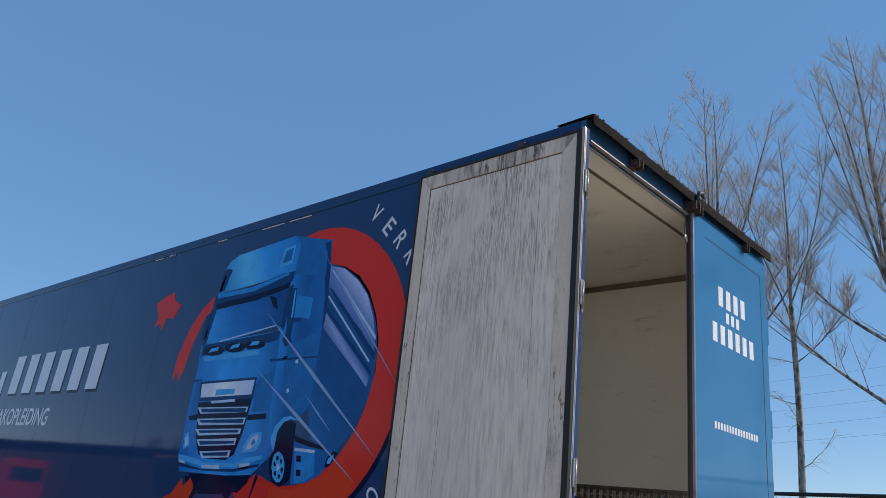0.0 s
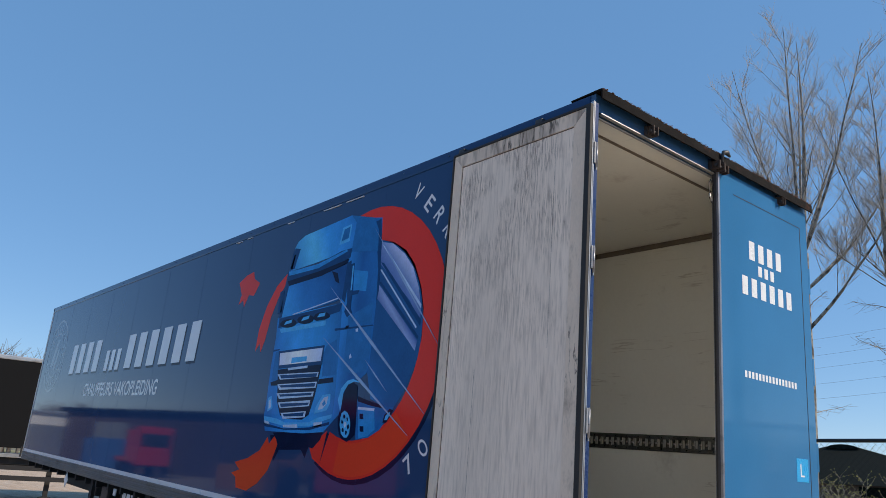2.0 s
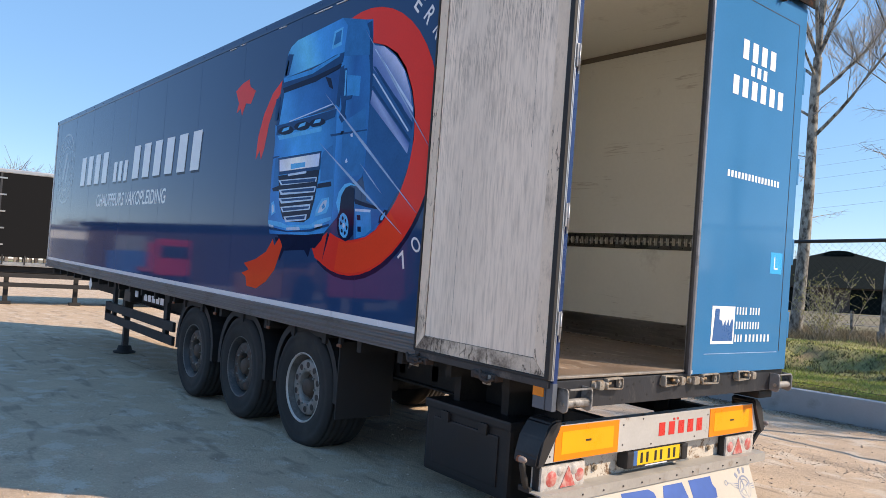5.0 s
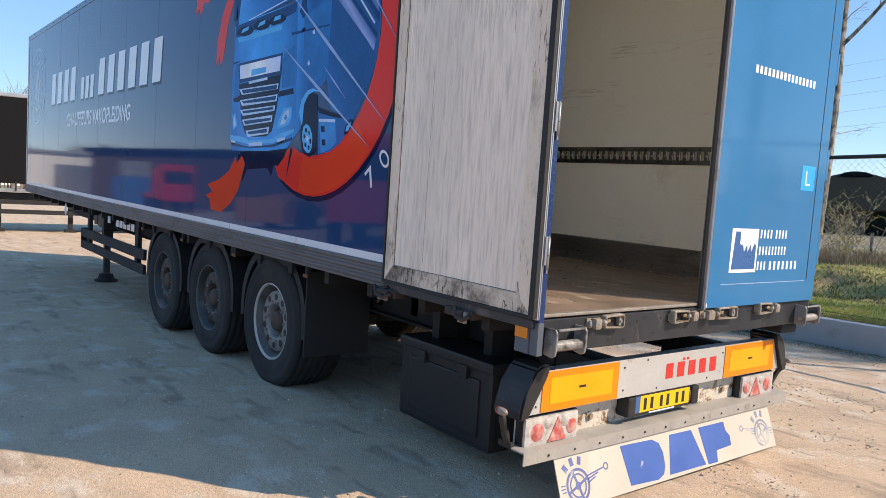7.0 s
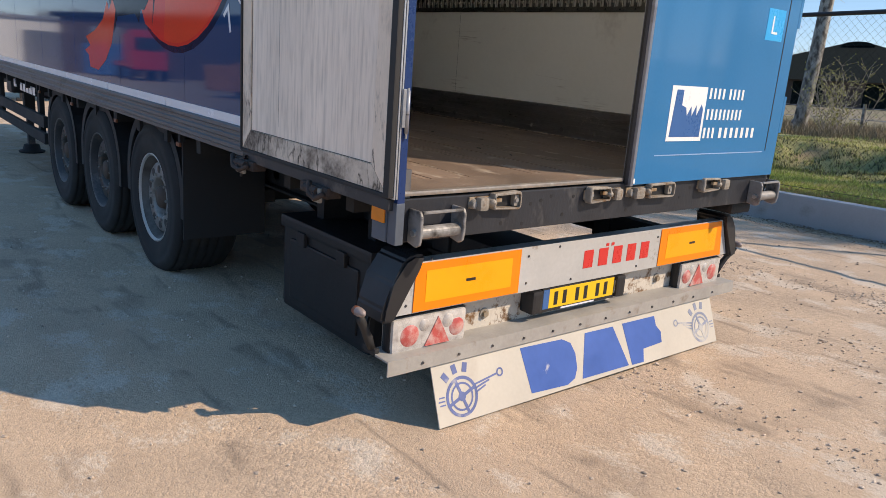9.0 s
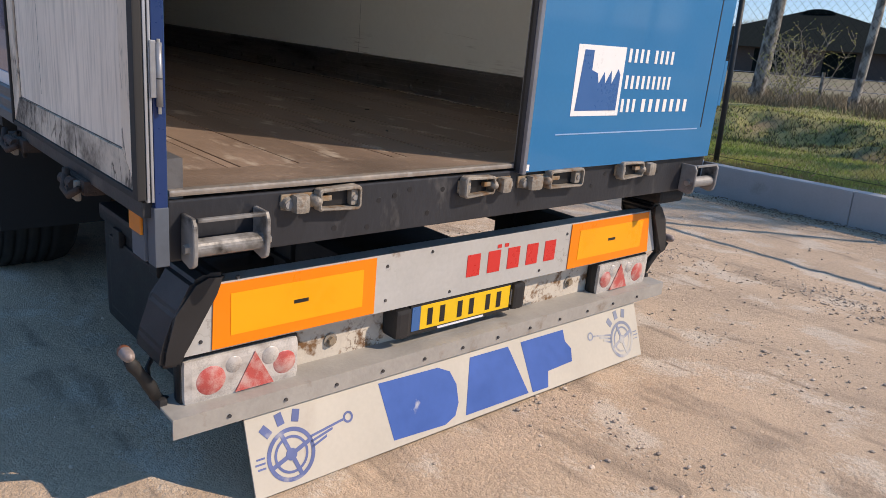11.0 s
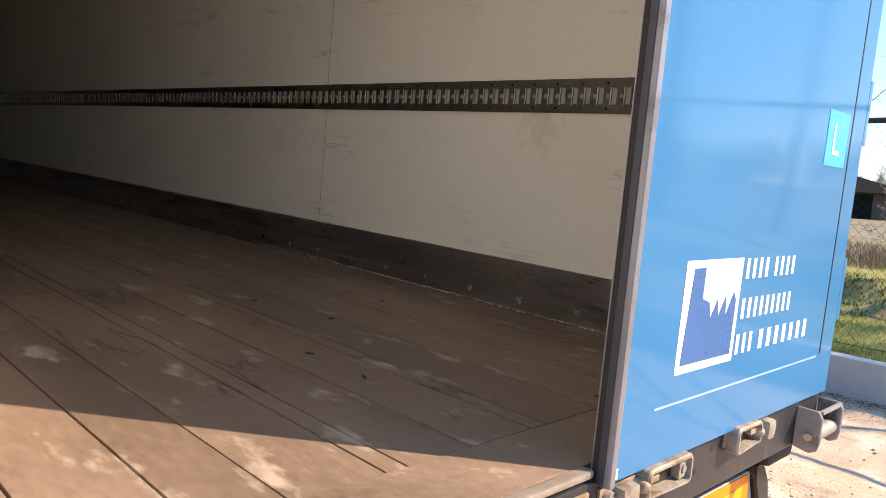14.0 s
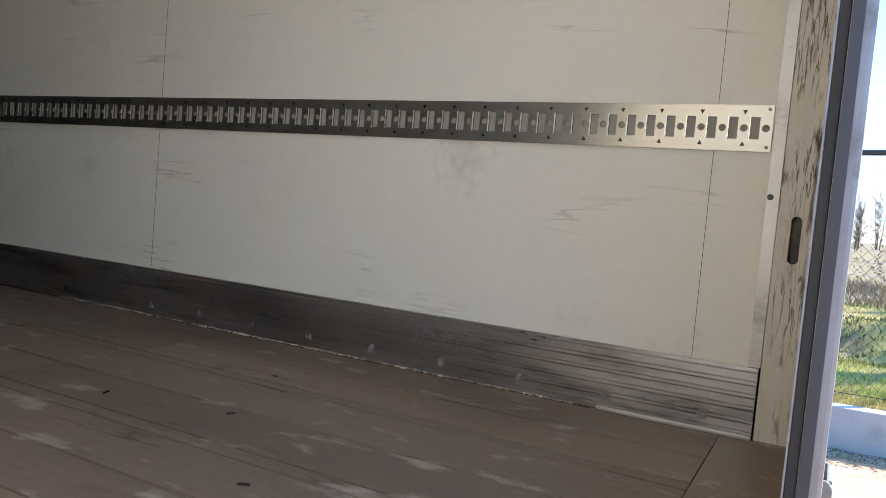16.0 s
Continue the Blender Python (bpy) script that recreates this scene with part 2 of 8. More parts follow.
M["grey_rust"] = material("rusting_cream_paint", (0.56, 0.51, 0.44), 0.6, vary=0.15, scale=6, stain=(0.17, 0.085, 0.035), stain_scale=15, stain_lo=0.53, stain_hi=0.64, bump=0.15, crack=(0.12, 0.06, 0.03), crack_scale=14, crack_width=0.02, crack_lo=0.5)
M["ledge"] = material("dusty_grey_ledge", (0.36, 0.345, 0.32), 0.6, metal=0.15, vary=0.15, scale=7, stain=(0.20, 0.145, 0.10), stain_scale=9, stain_lo=0.60, stain_hi=0.76, bump=0.1)
M["worn_brown"] = material("worn_brown_sill_edge", (0.36, 0.315, 0.275), 0.4, metal=0.5, vary=0.25, scale=9, stain=(0.45, 0.43, 0.41), stain_scale=12, stain_lo=0.56, stain_hi=0.68, bump=0.1)
M["rust"] = material("dark_rusty_steel", (0.05, 0.034, 0.028), 0.85, vary=0.35, scale=14, stain=(0.16, 0.09, 0.06), stain_scale=12, stain_lo=0.58, stain_hi=0.7, bump=0.4)
M["orange"] = material("orange_reflector_border", (0.95, 0.235, 0.005), 0.35, vary=0.04, spec=0.5)
M["amber"] = material("amber_reflector_sheet", (0.95, 0.38, 0.008), 0.32, vary=0.05, fine=400)
M["yellow"] = material("yellow_plate", (0.80, 0.50, 0.02), 0.4, vary=0.05, stain=(0.3, 0.25, 0.12), stain_lo=0.66, stain_hi=0.8)
M["white"] = material("white_vinyl", (0.82, 0.83, 0.84), 0.3, vary=0.03, coat=0.2)
M["pale"] = material("pale_grey_vinyl", (0.72, 0.75, 0.80), 0.2, spec=0.3, vary=0.03)
M["white_old"] = material("aged_white_flap", (0.50, 0.465, 0.40), 0.5, vary=0.07, scale=3, stain=(0.42, 0.37, 0.31), stain_scale=3.5, stain_lo=0.6, stain_hi=0.8)
M["ink"] = material("blue_flap_print", (0.03, 0.10, 0.36), 0.5, vary=0.15, fine=25, stain=(0.45, 0.46, 0.5), stain_scale=8, stain_lo=0.66, stain_hi=0.72)
M["sticker"] = material("navy_sticker", (0.035, 0.125, 0.33), 0.3, vary=0.04)
M["cyan"] = material("cyan_sticker", (0.0, 0.38, 0.78), 0.3, vary=0.04)
M["red"] = material("red_print", (0.62, 0.035, 0.03), 0.3, vary=0.06)
M["ring"] = material("red_ring_vinyl", (0.84, 0.045, 0.032), 0.10, spec=0.08, vary=0.06, scale=1.0, rough_vary=0.03)
M["ring_light"] = material("orange_ring_vinyl", (0.88, 0.066, 0.028), 0.10, spec=0.08, vary=0.07, scale=1.0, rough_vary=0.03)
M["black"] = material("black_print", (0.015, 0.015, 0.017), 0.4, vary=0.1)
M["lamp_red"] = material("faded_red_lamp_lens", (0.50, 0.085, 0.075), 0.35, coat=0.2, vary=0.2, fine=300, stain=(0.56, 0.34, 0.31), stain_scale=22, stain_lo=0.44, stain_hi=0.62)
M["lamp_clear"] = material("hazy_lamp_lens", (0.48, 0.455, 0.43), 0.3, coat=0.25, vary=0.25, scale=25, fine=200, stain=(0.30, 0.26, 0.24), stain_scale=18, stain_lo=0.52, stain_hi=0.7)
M["lamp_amber"] = material("amber_lamp_lens", (0.70, 0.20, 0.01), 0.3, coat=0.2, vary=0.12)
M["marker"] = material("dusty_marker_lens", (0.22, 0.07, 0.03), 0.5, vary=0.2)
for key, c in (("cab1", (0.004, 0.17, 0.46)), ("cab2", (0.006, 0.29, 0.70)), ("cab3", (0.05, 0.46, 0.88)), ("cab4", (0.003, 0.062, 0.19)), ("cab5", (0.004, 0.014, 0.05)), ("cab6", (0.46, 0.64, 0.86))):
    M[key] = material("graphic_" + key, c, 0.08, spec=0.05, vary=0.2, scale=9, fine=60, rough_vary=0.02)
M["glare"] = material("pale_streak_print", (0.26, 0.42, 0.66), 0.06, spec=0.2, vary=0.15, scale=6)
M["pale_dim"] = material("dim_grey_vinyl", (0.20, 0.25, 0.33), 0.06, spec=0.2, vary=0.05)


def print_material(name, stops, u, v, lo, hi):
    """A printed picture's colour wash along (u, v) of the side wall, from lo to hi, with fine print grain."""
    m = material(name, (0.5, 0.5, 0.5), 0.08, spec=0.05, vary=0.18, scale=5, fine=50, rough_vary=0.02)
    n, ln = m.node_tree.nodes, m.node_tree.links.new
    dot = n.new("ShaderNodeVectorMath")
    dot.operation = "DOT_PRODUCT"
    dot.inputs[1].default_value = (u, 0, v)
    ln(n.new("ShaderNodeTexCoord").outputs["Object"], dot.inputs[0])
    mr = n.new("ShaderNodeMapRange")
    mr.inputs[1].default_value, mr.inputs[2].default_value = lo, hi
    ln(dot.outputs["Value"], mr.inputs[0])
    ramp = n.new("ShaderNodeValToRGB")
    el = ramp.color_ramp.elements
    while len(el) < len(stops):
        el.new(0.5)
    for e, (at, c) in zip(el, stops):
        e.position, e.color = at, (*c, 1)
    ln(mr.outputs[0], ramp.inputs[0])
    hue = next(k for k in n if k.bl_idname == "ShaderNodeHueSaturation")
    gain = n.new("ShaderNodeMath")
    gain.operation = "MULTIPLY"
    ln(hue.inputs["Value"].links[0].from_socket, gain.inputs[0])
    gain.inputs[1].default_value = 1.0
    ln(ramp.outputs[0], hue.inputs["Color"])
    return m


M["print_front"] = print_material("graphic_cab_front", [(0.0, (0.005, 0.200, 0.580)), (0.35, (0.010, 0.375, 0.899)), (0.7, (0.007, 0.312, 0.754)), (1.0, (0.004, 0.150, 0.435))], 1, 0.2, -3.25, -2.0)
M["print_side"] = print_material("graphic_cab_side", [(0.0, (0.007, 0.312, 0.797)), (0.5, (0.004, 0.125, 0.392)), (1.0, (0.005, 0.188, 0.536))], 1, 0.0, -2.65, -2.1)
M["print_roof"] = print_material("graphic_roof", [(0.0, (0.006, 0.225, 0.609)), (0.4, (0.075, 0.575, 0.950)), (0.6, (0.015, 0.375, 0.899)), (1.0, (0.006, 0.225, 0.638))], 1, 0.6, -1.65, -0.35)
M["print_glass"] = print_material("graphic_windscreen", [(0.0, (0.019, 0.400, 0.899)), (0.4, (0.006, 0.213, 0.594)), (1.0, (0.004, 0.088, 0.290))], 1, 0.8, -1.35, -0.15)
M["print_box"] = print_material("graphic_box", [(0.0, (0.007, 0.175, 0.493)), (0.5, (0.006, 0.100, 0.290)), (1.0, (0.013, 0.112, 0.304))], 1, 0.8, -0.55, 0.8)
M["print_steel"] = print_material("graphic_box_shine", [(0.0, (0.025, 0.112, 0.377)), (0.45, (0.175, 0.300, 0.609)), (0.75, (0.525, 0.625, 0.899)), (1.0, (0.037, 0.112, 0.348))], 1, 1.1, 1.30, 1.85)
M["print_steel_low"] = print_material("graphic_box_shine_low", [(0.0, (0.013, 0.088, 0.348)), (0.6, (0.275, 0.413, 0.725)), (1.0, (0.037, 0.125, 0.406))], 1, 1.0, 0.74, 0.98)
M["print_badge"] = print_material("graphic_badge", [(0.0, (0.625, 0.725, 0.950)), (0.5, (0.875, 0.938, 0.950)), (1.0, (0.525, 0.675, 0.950))], 1, 0.3, -2.9, -2.1)


# ---- mesh helpers ----
def part(name, bm, mat, parent=None, label="", smooth=False):
    """Links a bmesh as one mesh object under a thing or under a part."""
    me = bpy.data.meshes.new(name)
    bm.to_mesh(me)
    bm.free()
    for p in me.polygons:
        p.use_smooth = smooth
    if mat is not None:
        me.materials.append(mat)
    ob = new(name, me)
    ob.parent = parent
    if label:
        tagged(ob, label)
    return ob


def empty(name, m=None, label="", category="", group="", kind=""):
    ob = new(name)
    ob.empty_display_size = 0.2
    if m is not None:
        ob.matrix_world = m
    return tagged(ob, label, category, group, kind)


def box(bm, x0, x1, y0, y1, z0, z1, bevel=0.0, m=None):
    r = bmesh.ops.create_cube(bm, size=1.0)
    vs = r["verts"]
    for v in vs:
        v.co = Vector(((x0 + x1) / 2 + v.co.x * (x1 - x0), (y0 + y1) / 2 + v.co.y * (y1 - y0), (z0 + z1) / 2 + v.co.z * (z1 - z0)))
    if bevel:
        es = list({e for v in vs for e in v.link_edges})
        out = bmesh.ops.bevel(bm, geom=es, offset=bevel, segments=2, affect="EDGES", profile=0.7)
        vs = list({v for f in out["faces"] for v in f.verts} | {v for v in vs if v.is_valid})
    if m is not None:
        for v in vs:
            v.co = m @ v.co
    return bm


def boxed(x0, x1, y0, y1, z0, z1, bevel=0.0, m=None):
    return box(bmesh.new(), x0, x1, y0, y1, z0, z1, bevel, m)


def cyl(bm, p, q, r, r2=None, seg=16, caps=True):
    p, q = Vector(p), Vector(q)
    d = q - p
    m = Matrix.Translation((p + q) / 2) @ d.to_track_quat("Z", "Y").to_matrix().to_4x4()
    bmesh.ops.create_cone(bm, cap_ends=caps, segments=seg, radius1=r, radius2=r if r2 is None else r2, depth=d.length, matrix=m)
    return bm


def tube(bm, pts, r, seg=8):
    """A bent round bar through the points."""
    pts = [Vector(p) for p in pts]
    rings = []
    for i, p in enumerate(pts):
        d = (pts[min(i + 1, len(pts) - 1)] - pts[max(i - 1, 0)]).normalized()
        q = d.to_track_quat("Z", "Y")
        rad = r[i] if isinstance(r, (list, tuple)) else r
        rings.append([bm.verts.new(p + q @ Vector((rad * math.cos(a), rad * math.sin(a), 0))) for a in [2 * math.pi * k / seg for k in range(seg)]])
    for a, b in zip(rings, rings[1:]):
        for k in range(seg):
            bm.faces.new((a[k], a[(k + 1) % seg], b[(k + 1) % seg], b[k]))
    bm.faces.new(rings[0][::-1])
    bm.faces.new(rings[-1])
    return bm


def prism(bm, outline, m, depth):
    """A flat outline (u, v) raised by depth; m carries (u, v, w) into the thing's frame."""
    a = [bm.verts.new(m @ Vector((u, v, 0))) for u, v in outline]
    b = [bm.verts.new(m @ Vector((u, v, depth))) for u, v in outline]
    n = len(a)
    bm.faces.new(b)
    bm.faces.new(a[::-1])
    for i in range(n):
        bm.faces.new((a[i], a[(i + 1) % n], b[(i + 1) % n], b[i]))
    return bm


def lathe(bm, profile, m, seg=40):
    """Turns (radius, height) pairs round the local z axis."""
    rings = [[bm.verts.new(m @ Vector((r * math.cos(a), r * math.sin(a), h))) for a in [2 * math.pi * k / seg for k in range(seg)]] for r, h in profile]
    for a, b in zip(rings, rings[1:]):
        for k in range(seg):
            bm.faces.new((a[k], a[(k + 1) % seg], b[(k + 1) % seg], b[k]))
    return bm


def lettering(text, m, height, width=None, depth=0.001, shear=0.0, bold=0.0):
    """Text in the built-in font as a mesh: lower left corner at the origin of m, of the given height and width."""
    cu = bpy.data.curves.new("lettering", "FONT")
    cu.body, cu.extrude, cu.shear, cu.offset = text, 0.0, shear, bold
    ob = bpy.data.objects.new("lettering", cu)
    scene.collection.objects.link(ob)
    me = bpy.data.meshes.new_from_object(ob.evaluated_get(bpy.context.evaluated_depsgraph_get()))
    bpy.data.objects.remove(ob)
    bm = bmesh.new()
    bm.from_mesh(me)
    bpy.data.meshes.remove(me)
    xs, ys = [v.co.x for v in bm.verts], [v.co.y for v in bm.verts]
    sy = height / (max(ys) - min(ys))
    sx = width / (max(xs) - min(xs)) if width else sy
    x0, y0 = min(xs), min(ys)
    for v in bm.verts:
        v.co = m @ Vector(((v.co.x - x0) * sx, (v.co.y - y0) * sy, depth))
    return bm


def frame_m(origin, u, v):
    """A matrix whose x, y axes are u, v and whose z axis is their normal."""
    u, v = Vector(u).normalized(), Vector(v).normalized()
    w = u.cross(v)
    return Matrix(((u.x, v.x, w.x, origin[0]), (u.y, v.y, w.y, origin[1]), (u.z, v.z, w.z, origin[2]), (0, 0, 0, 1)))


SIDE = frame_m((0, 0, 0), (1, 0, 0), (0, 0, 1))      # (u, v, w) on the long side: u = x, v = z, w outward (-y)
REAR = frame_m((0, 0, 0), (0, 1, 0), (0, 0, 1))      # on the rear face: u = y, v = z, w outward (+x)


# ---- setting: ground, kerb, bank, fence ----
M["sand"] = material("packed_sandy_gravel", (0.525, 0.388, 0.275), 0.95, vary=0.16, scale=2.4, fine=70, stretch=(0.7, 1, 1), stain=(0.59, 0.49, 0.39), stain_scale=3.4, stain_lo=0.53, stain_hi=0.60, bump=0.6, bump_scale=170,
                     crack=(0.34, 0.255, 0.185), crack_scale=1.7, crack_width=0.035, crack_lo=0.46, crack_stretch=(0.14, 1, 1), pebble=0.22, pebble_scale=55)
M["stone"] = material("loose_stones", (0.52, 0.42, 0.335), 0.9, vary=0.2, island=0.35, scale=20, bump=0.2)
M["concrete"] = material("kerb_concrete", (0.44, 0.44, 0.445), 0.85, vary=0.10, scale=3, fine=50, stain=(0.30, 0.29, 0.27), stain_scale=3, stain_lo=0.56, stain_hi=0.75, bump=0.2, bump_scale=60)
M["turf"] = material("rough_turf", (0.27, 0.25, 0.10), 0.95, vary=0.35, scale=2.0, fine=24, stain=(0.25, 0.19, 0.11), stain_scale=1.1, stain_lo=0.50, stain_hi=0.62, bump=0.8, bump_scale=26)
M["ivy"] = material("dark_ground_ivy", (0.085, 0.095, 0.04), 0.6, vary=0.3, island=0.5)
M["litter"] = material("dead_leaf_litter", (0.16, 0.10, 0.055), 0.9, vary=0.3, island=0.5)
M["grass"] = material("grass_blades", (0.26, 0.34, 0.09), 0.75, vary=0.3, island=0.55, scale=2, stain=(0.43, 0.38, 0.17), stain_scale=1.6, stain_lo=0.50, stain_hi=0.66)
M["field"] = material("grazed_dry_field", (0.185, 0.15, 0.095), 0.95, vary=0.3, scale=0.5, fine=8, stain=(0.16, 0.15, 0.06), stain_scale=0.3, stain_lo=0.48, stain_hi=0.62, bump=0.5, bump_scale=12)
M["straw"] = material("dry_stalks", (0.24, 0.185, 0.115), 0.9, vary=0.2, island=0.3)
M["bark"] = material("poplar_bark", (0.34, 0.325, 0.295), 0.9, vary=0.3, scale=9, fine=40, stretch=(1, 1, 0.5), stain=(0.085, 0.075, 0.064), stain_scale=11, stain_lo=0.45, stain_hi=0.60, bump=0.9, bump_scale=22)
M["twig"] = material("bare_twigs", (0.43, 0.37, 0.315), 0.9, vary=0.2)
M["fence"] = material("black_coated_wire", (0.02, 0.022, 0.022), 0.5, vary=0.2)
M["thatch"] = material("dead_grass", (0.27, 0.20, 0.11), 0.9, vary=0.3, island=0.5)
M["bush"] = material("budding_bush", (0.20, 0.17, 0.05), 0.8, vary=0.3, island=0.4)


def backlit(mat, share, gain):
    """Lets thin blades and leaves pass light: part of the surface becomes translucent in a brighter tone of its colour."""
    nt = mat.node_tree
    shader = nt.nodes["Principled BSDF"]
    through_leaf = nt.nodes.new("ShaderNodeBsdfTranslucent")
    tone = nt.nodes.new("ShaderNodeMix")
    tone.data_type, tone.blend_type = "RGBA", "MULTIPLY"
    tone.inputs["Factor"].default_value = 1.0
    tone.inputs[7].default_value = (gain, gain, gain * 0.8, 1)
    base = shader.inputs["Base Color"]
    if base.is_linked:
        nt.links.new(base.links[0].from_socket, tone.inputs[6])
    else:
        tone.inputs[6].default_value = base.default_value
    nt.links.new(tone.outputs[2], through_leaf.inputs["Color"])
    both = nt.nodes.new("ShaderNodeMixShader")
    both.inputs[0].default_value = share
    out = nt.nodes["Material Output"]
    nt.links.new(shader.outputs[0], both.inputs[1])
    nt.links.new(through_leaf.outputs[0], both.inputs[2])
    nt.links.new(both.outputs[0], out.inputs["Surface"])


for thin in ("grass", "thatch", "bush"):
    backlit(M[thin], 0.35, 1.3)


def dip(x, y):
    """The yard is hollowed a little behind the parked trailer and swells beside it."""
    return -0.030 * math.exp(-(x / 1.3) ** 2 - ((y - 1.2) / 2.2) ** 2) + 0.055 * math.exp(-((x + 2.0) / 1.5) ** 2 - ((y + 1.7) / 1.1) ** 2)


def ground_sheet():
    bm = bmesh.new()
    xs = [-2500, -300, -80] + [-40 + i * 1.0 for i in range(28)] + [-12 + i * 0.3 for i in range(32)] + [-2.4 + i * 0.06 for i in range(116)] + [4.6, 4.9, 5.3, 5.9] + [6.5, 8, 12, 20, 60, 300, 2500]
    ys = [-2500, -300, -80, -40, -20, -12] + [-8 + i * 0.3 for i in range(17)] + [-2.9 + i * 0.07 for i in range(130)] + [6.3, 6.7, 7.0] + [7.3, 9, 12, 20, 60, 300, 2500]
    grid = [[bm.verts.new((x, y, dip(x, y) + 0.012 * noise.noise(Vector((x * 0.7, y * 0.7, 3))) + 0.008 * noise.noise(Vector((x * 2.3, y * 2.3, 9))) + (0.007 * noise.noise(Vector((x * 6.0, y * 6.0, 2))) + 0.004 * noise.noise(Vector((x * 13.0, y * 13.0, 5))) if -2.4 < x < 4.5 and -2.9 < y < 6.2 else 0) if abs(x) < 45 and abs(y) < 25 else 0)) for y in ys] for x in xs]
    for i in range(len(xs) - 1):
        for j in range(len(ys) - 1):
            bm.faces.new((grid[i][j], grid[i + 1][j], grid[i + 1][j + 1], grid[i][j + 1]))
    return tagged(part("ground", bm, M["sand"], smooth=True), "pale sandy gravel yard, packed and dusty", "ground", kind="structure")


ground = ground_sheet()


def stones():
    ball = bmesh.new()
    bmesh.ops.create_icosphere(ball, subdivisions=1, radius=1.0)
    ball.verts.index_update()
    co, fa = [v.co.copy() for v in ball.verts], [[v.index for v in f.verts] for f in ball.faces]
    ball.free()
    rnd = random.Random(5)
    verts, faces = [], []
    for i in range(17000):
        x, y = rnd.uniform(-6, 4.5), rnd.uniform(-4.5, 6.4)
        r = rnd.choice((0.002, 0.0025, 0.003, 0.003, 0.0035, 0.004, 0.0045, 0.009)) * rnd.uniform(0.7, 1.2)
        if i > 9000:
            # raked-up strips of coarser stones along the yard
            x, y = rnd.uniform(-2.5, 3.5), rnd.choice((4.05, 4.05, 4.2, 2.9, 1.5, -2.2)) + rnd.gauss(0, 0.16)
            r = rnd.choice((0.003, 0.004, 0.004, 0.005, 0.005, 0.006, 0.010)) * rnd.uniform(0.7, 1.2)
            if noise.noise(Vector((x * 1.1, y * 1.1, 12))) < rnd.uniform(-0.5, 0.3):
                continue
        z = r * 0.3 + dip(x, y) + 0.012 * noise.noise(Vector((x * 0.7, y * 0.7, 3))) + 0.008 * noise.noise(Vector((x * 2.3, y * 2.3, 9)))
        k, a, b = len(verts), rnd.uniform(0.8, 1.4), rnd.uniform(0.7, 1.2)
        verts += [(x + c.x * r * a * rnd.uniform(0.8, 1.15), y + c.y * r * b, z + c.z * r * 0.7) for c in co]
        faces += [[k + q for q in f] for f in fa]
    me = bpy.data.meshes.new("gravel")
    me.from_pydata(verts, [], faces)
    me.materials.append(M["stone"])
    return tagged(new("gravel", me), "loose pale stones scattered on the yard", "gravel", kind="stuff")


stones()

EDGE = pose(-1.0, 6.52, 0, 0, 0, -5.5)       # the yard's edge: local x along the kerb, local y away from the yard


def kerb():
    root = tagged(part("kerb", boxed(-40, 30, 0.02, 0.14, -0.1, 0.28, 0, EDGE), M["concrete"]), "grey concrete kerb wall edging the yard", "kerb", kind="structure")
    me = None
    for i in range(-20, 15):
        bm = boxed(0.004, 1.996, 0, 0.16, -0.08, 0.33, 0.012)
        if me is None:
            ob = part("kerb_block", bm, M["concrete"], root)
            me = ob.data
        else:
            bm.free()
            ob = new("kerb_block", me)
            ob.parent = root
        ob.matrix_world = EDGE @ pose(i * 2.0 + 0.35, 0, 0.0, 0, 0, 0)


def bank_height(x, y):
    """Height of the grassed ground behind the kerb at local (x, y)."""
    k = min(1, max(0, (y - 2.55 - 0.35 * noise.noise(Vector((x * 0.6, 2, 7)))) / 0.95))
    step = k * k * (3 - 2 * k)
    lump = 0.20 * noise.noise(Vector((x * 2.2, y * 2.6, 8))) + 0.10 * noise.noise(Vector((x * 5.5, y * 5.5, 3)))
    base = 0.30 + 0.04 * min(1, y / 7) + 0.36 * step + 4 * k * (1 - k) * lump
    return base + 0.05 * noise.noise(Vector((x * 0.5, y * 0.5, 1))) + 0.03 * noise.noise(Vector((x * 1.7, y * 1.7, 4)))


def bank_sheet(name, ys, mat, label):
    bm = bmesh.new()
    xs = [-700, -120, -60, -40, -30, -20] + [-14 + 0.16 * i for i in range(125)] + [7, 10, 16, 30, 60, 150, 700]
    grid = [[bm.verts.new(EDGE @ Vector((x, y, bank_height(x, y)))) for y in ys] for x in xs]
    for i in range(len(xs) - 1):
        for j in range(len(ys) - 1):
            bm.faces.new((grid[i][j], grid[i + 1][j], grid[i + 1][j + 1], grid[i][j + 1]))
    return tagged(part(name, bm, mat, smooth=True), label, "bank", kind="structure")


def bank():
    bank_sheet("grass_bank", [0.15] + [0.3 + 0.13 * i for i in range(37)] + [5.3, 5.7, 6.1], M["turf"], "rough green grassy bank behind the kerb, with a dark lumpy step")
    bank_sheet("field", [6.1, 6.6, 7.2, 8, 9, 10, 11.5, 13, 16, 20, 26, 34, 50, 90, 200, 600], M["field"], "dry grazed field below the trees")


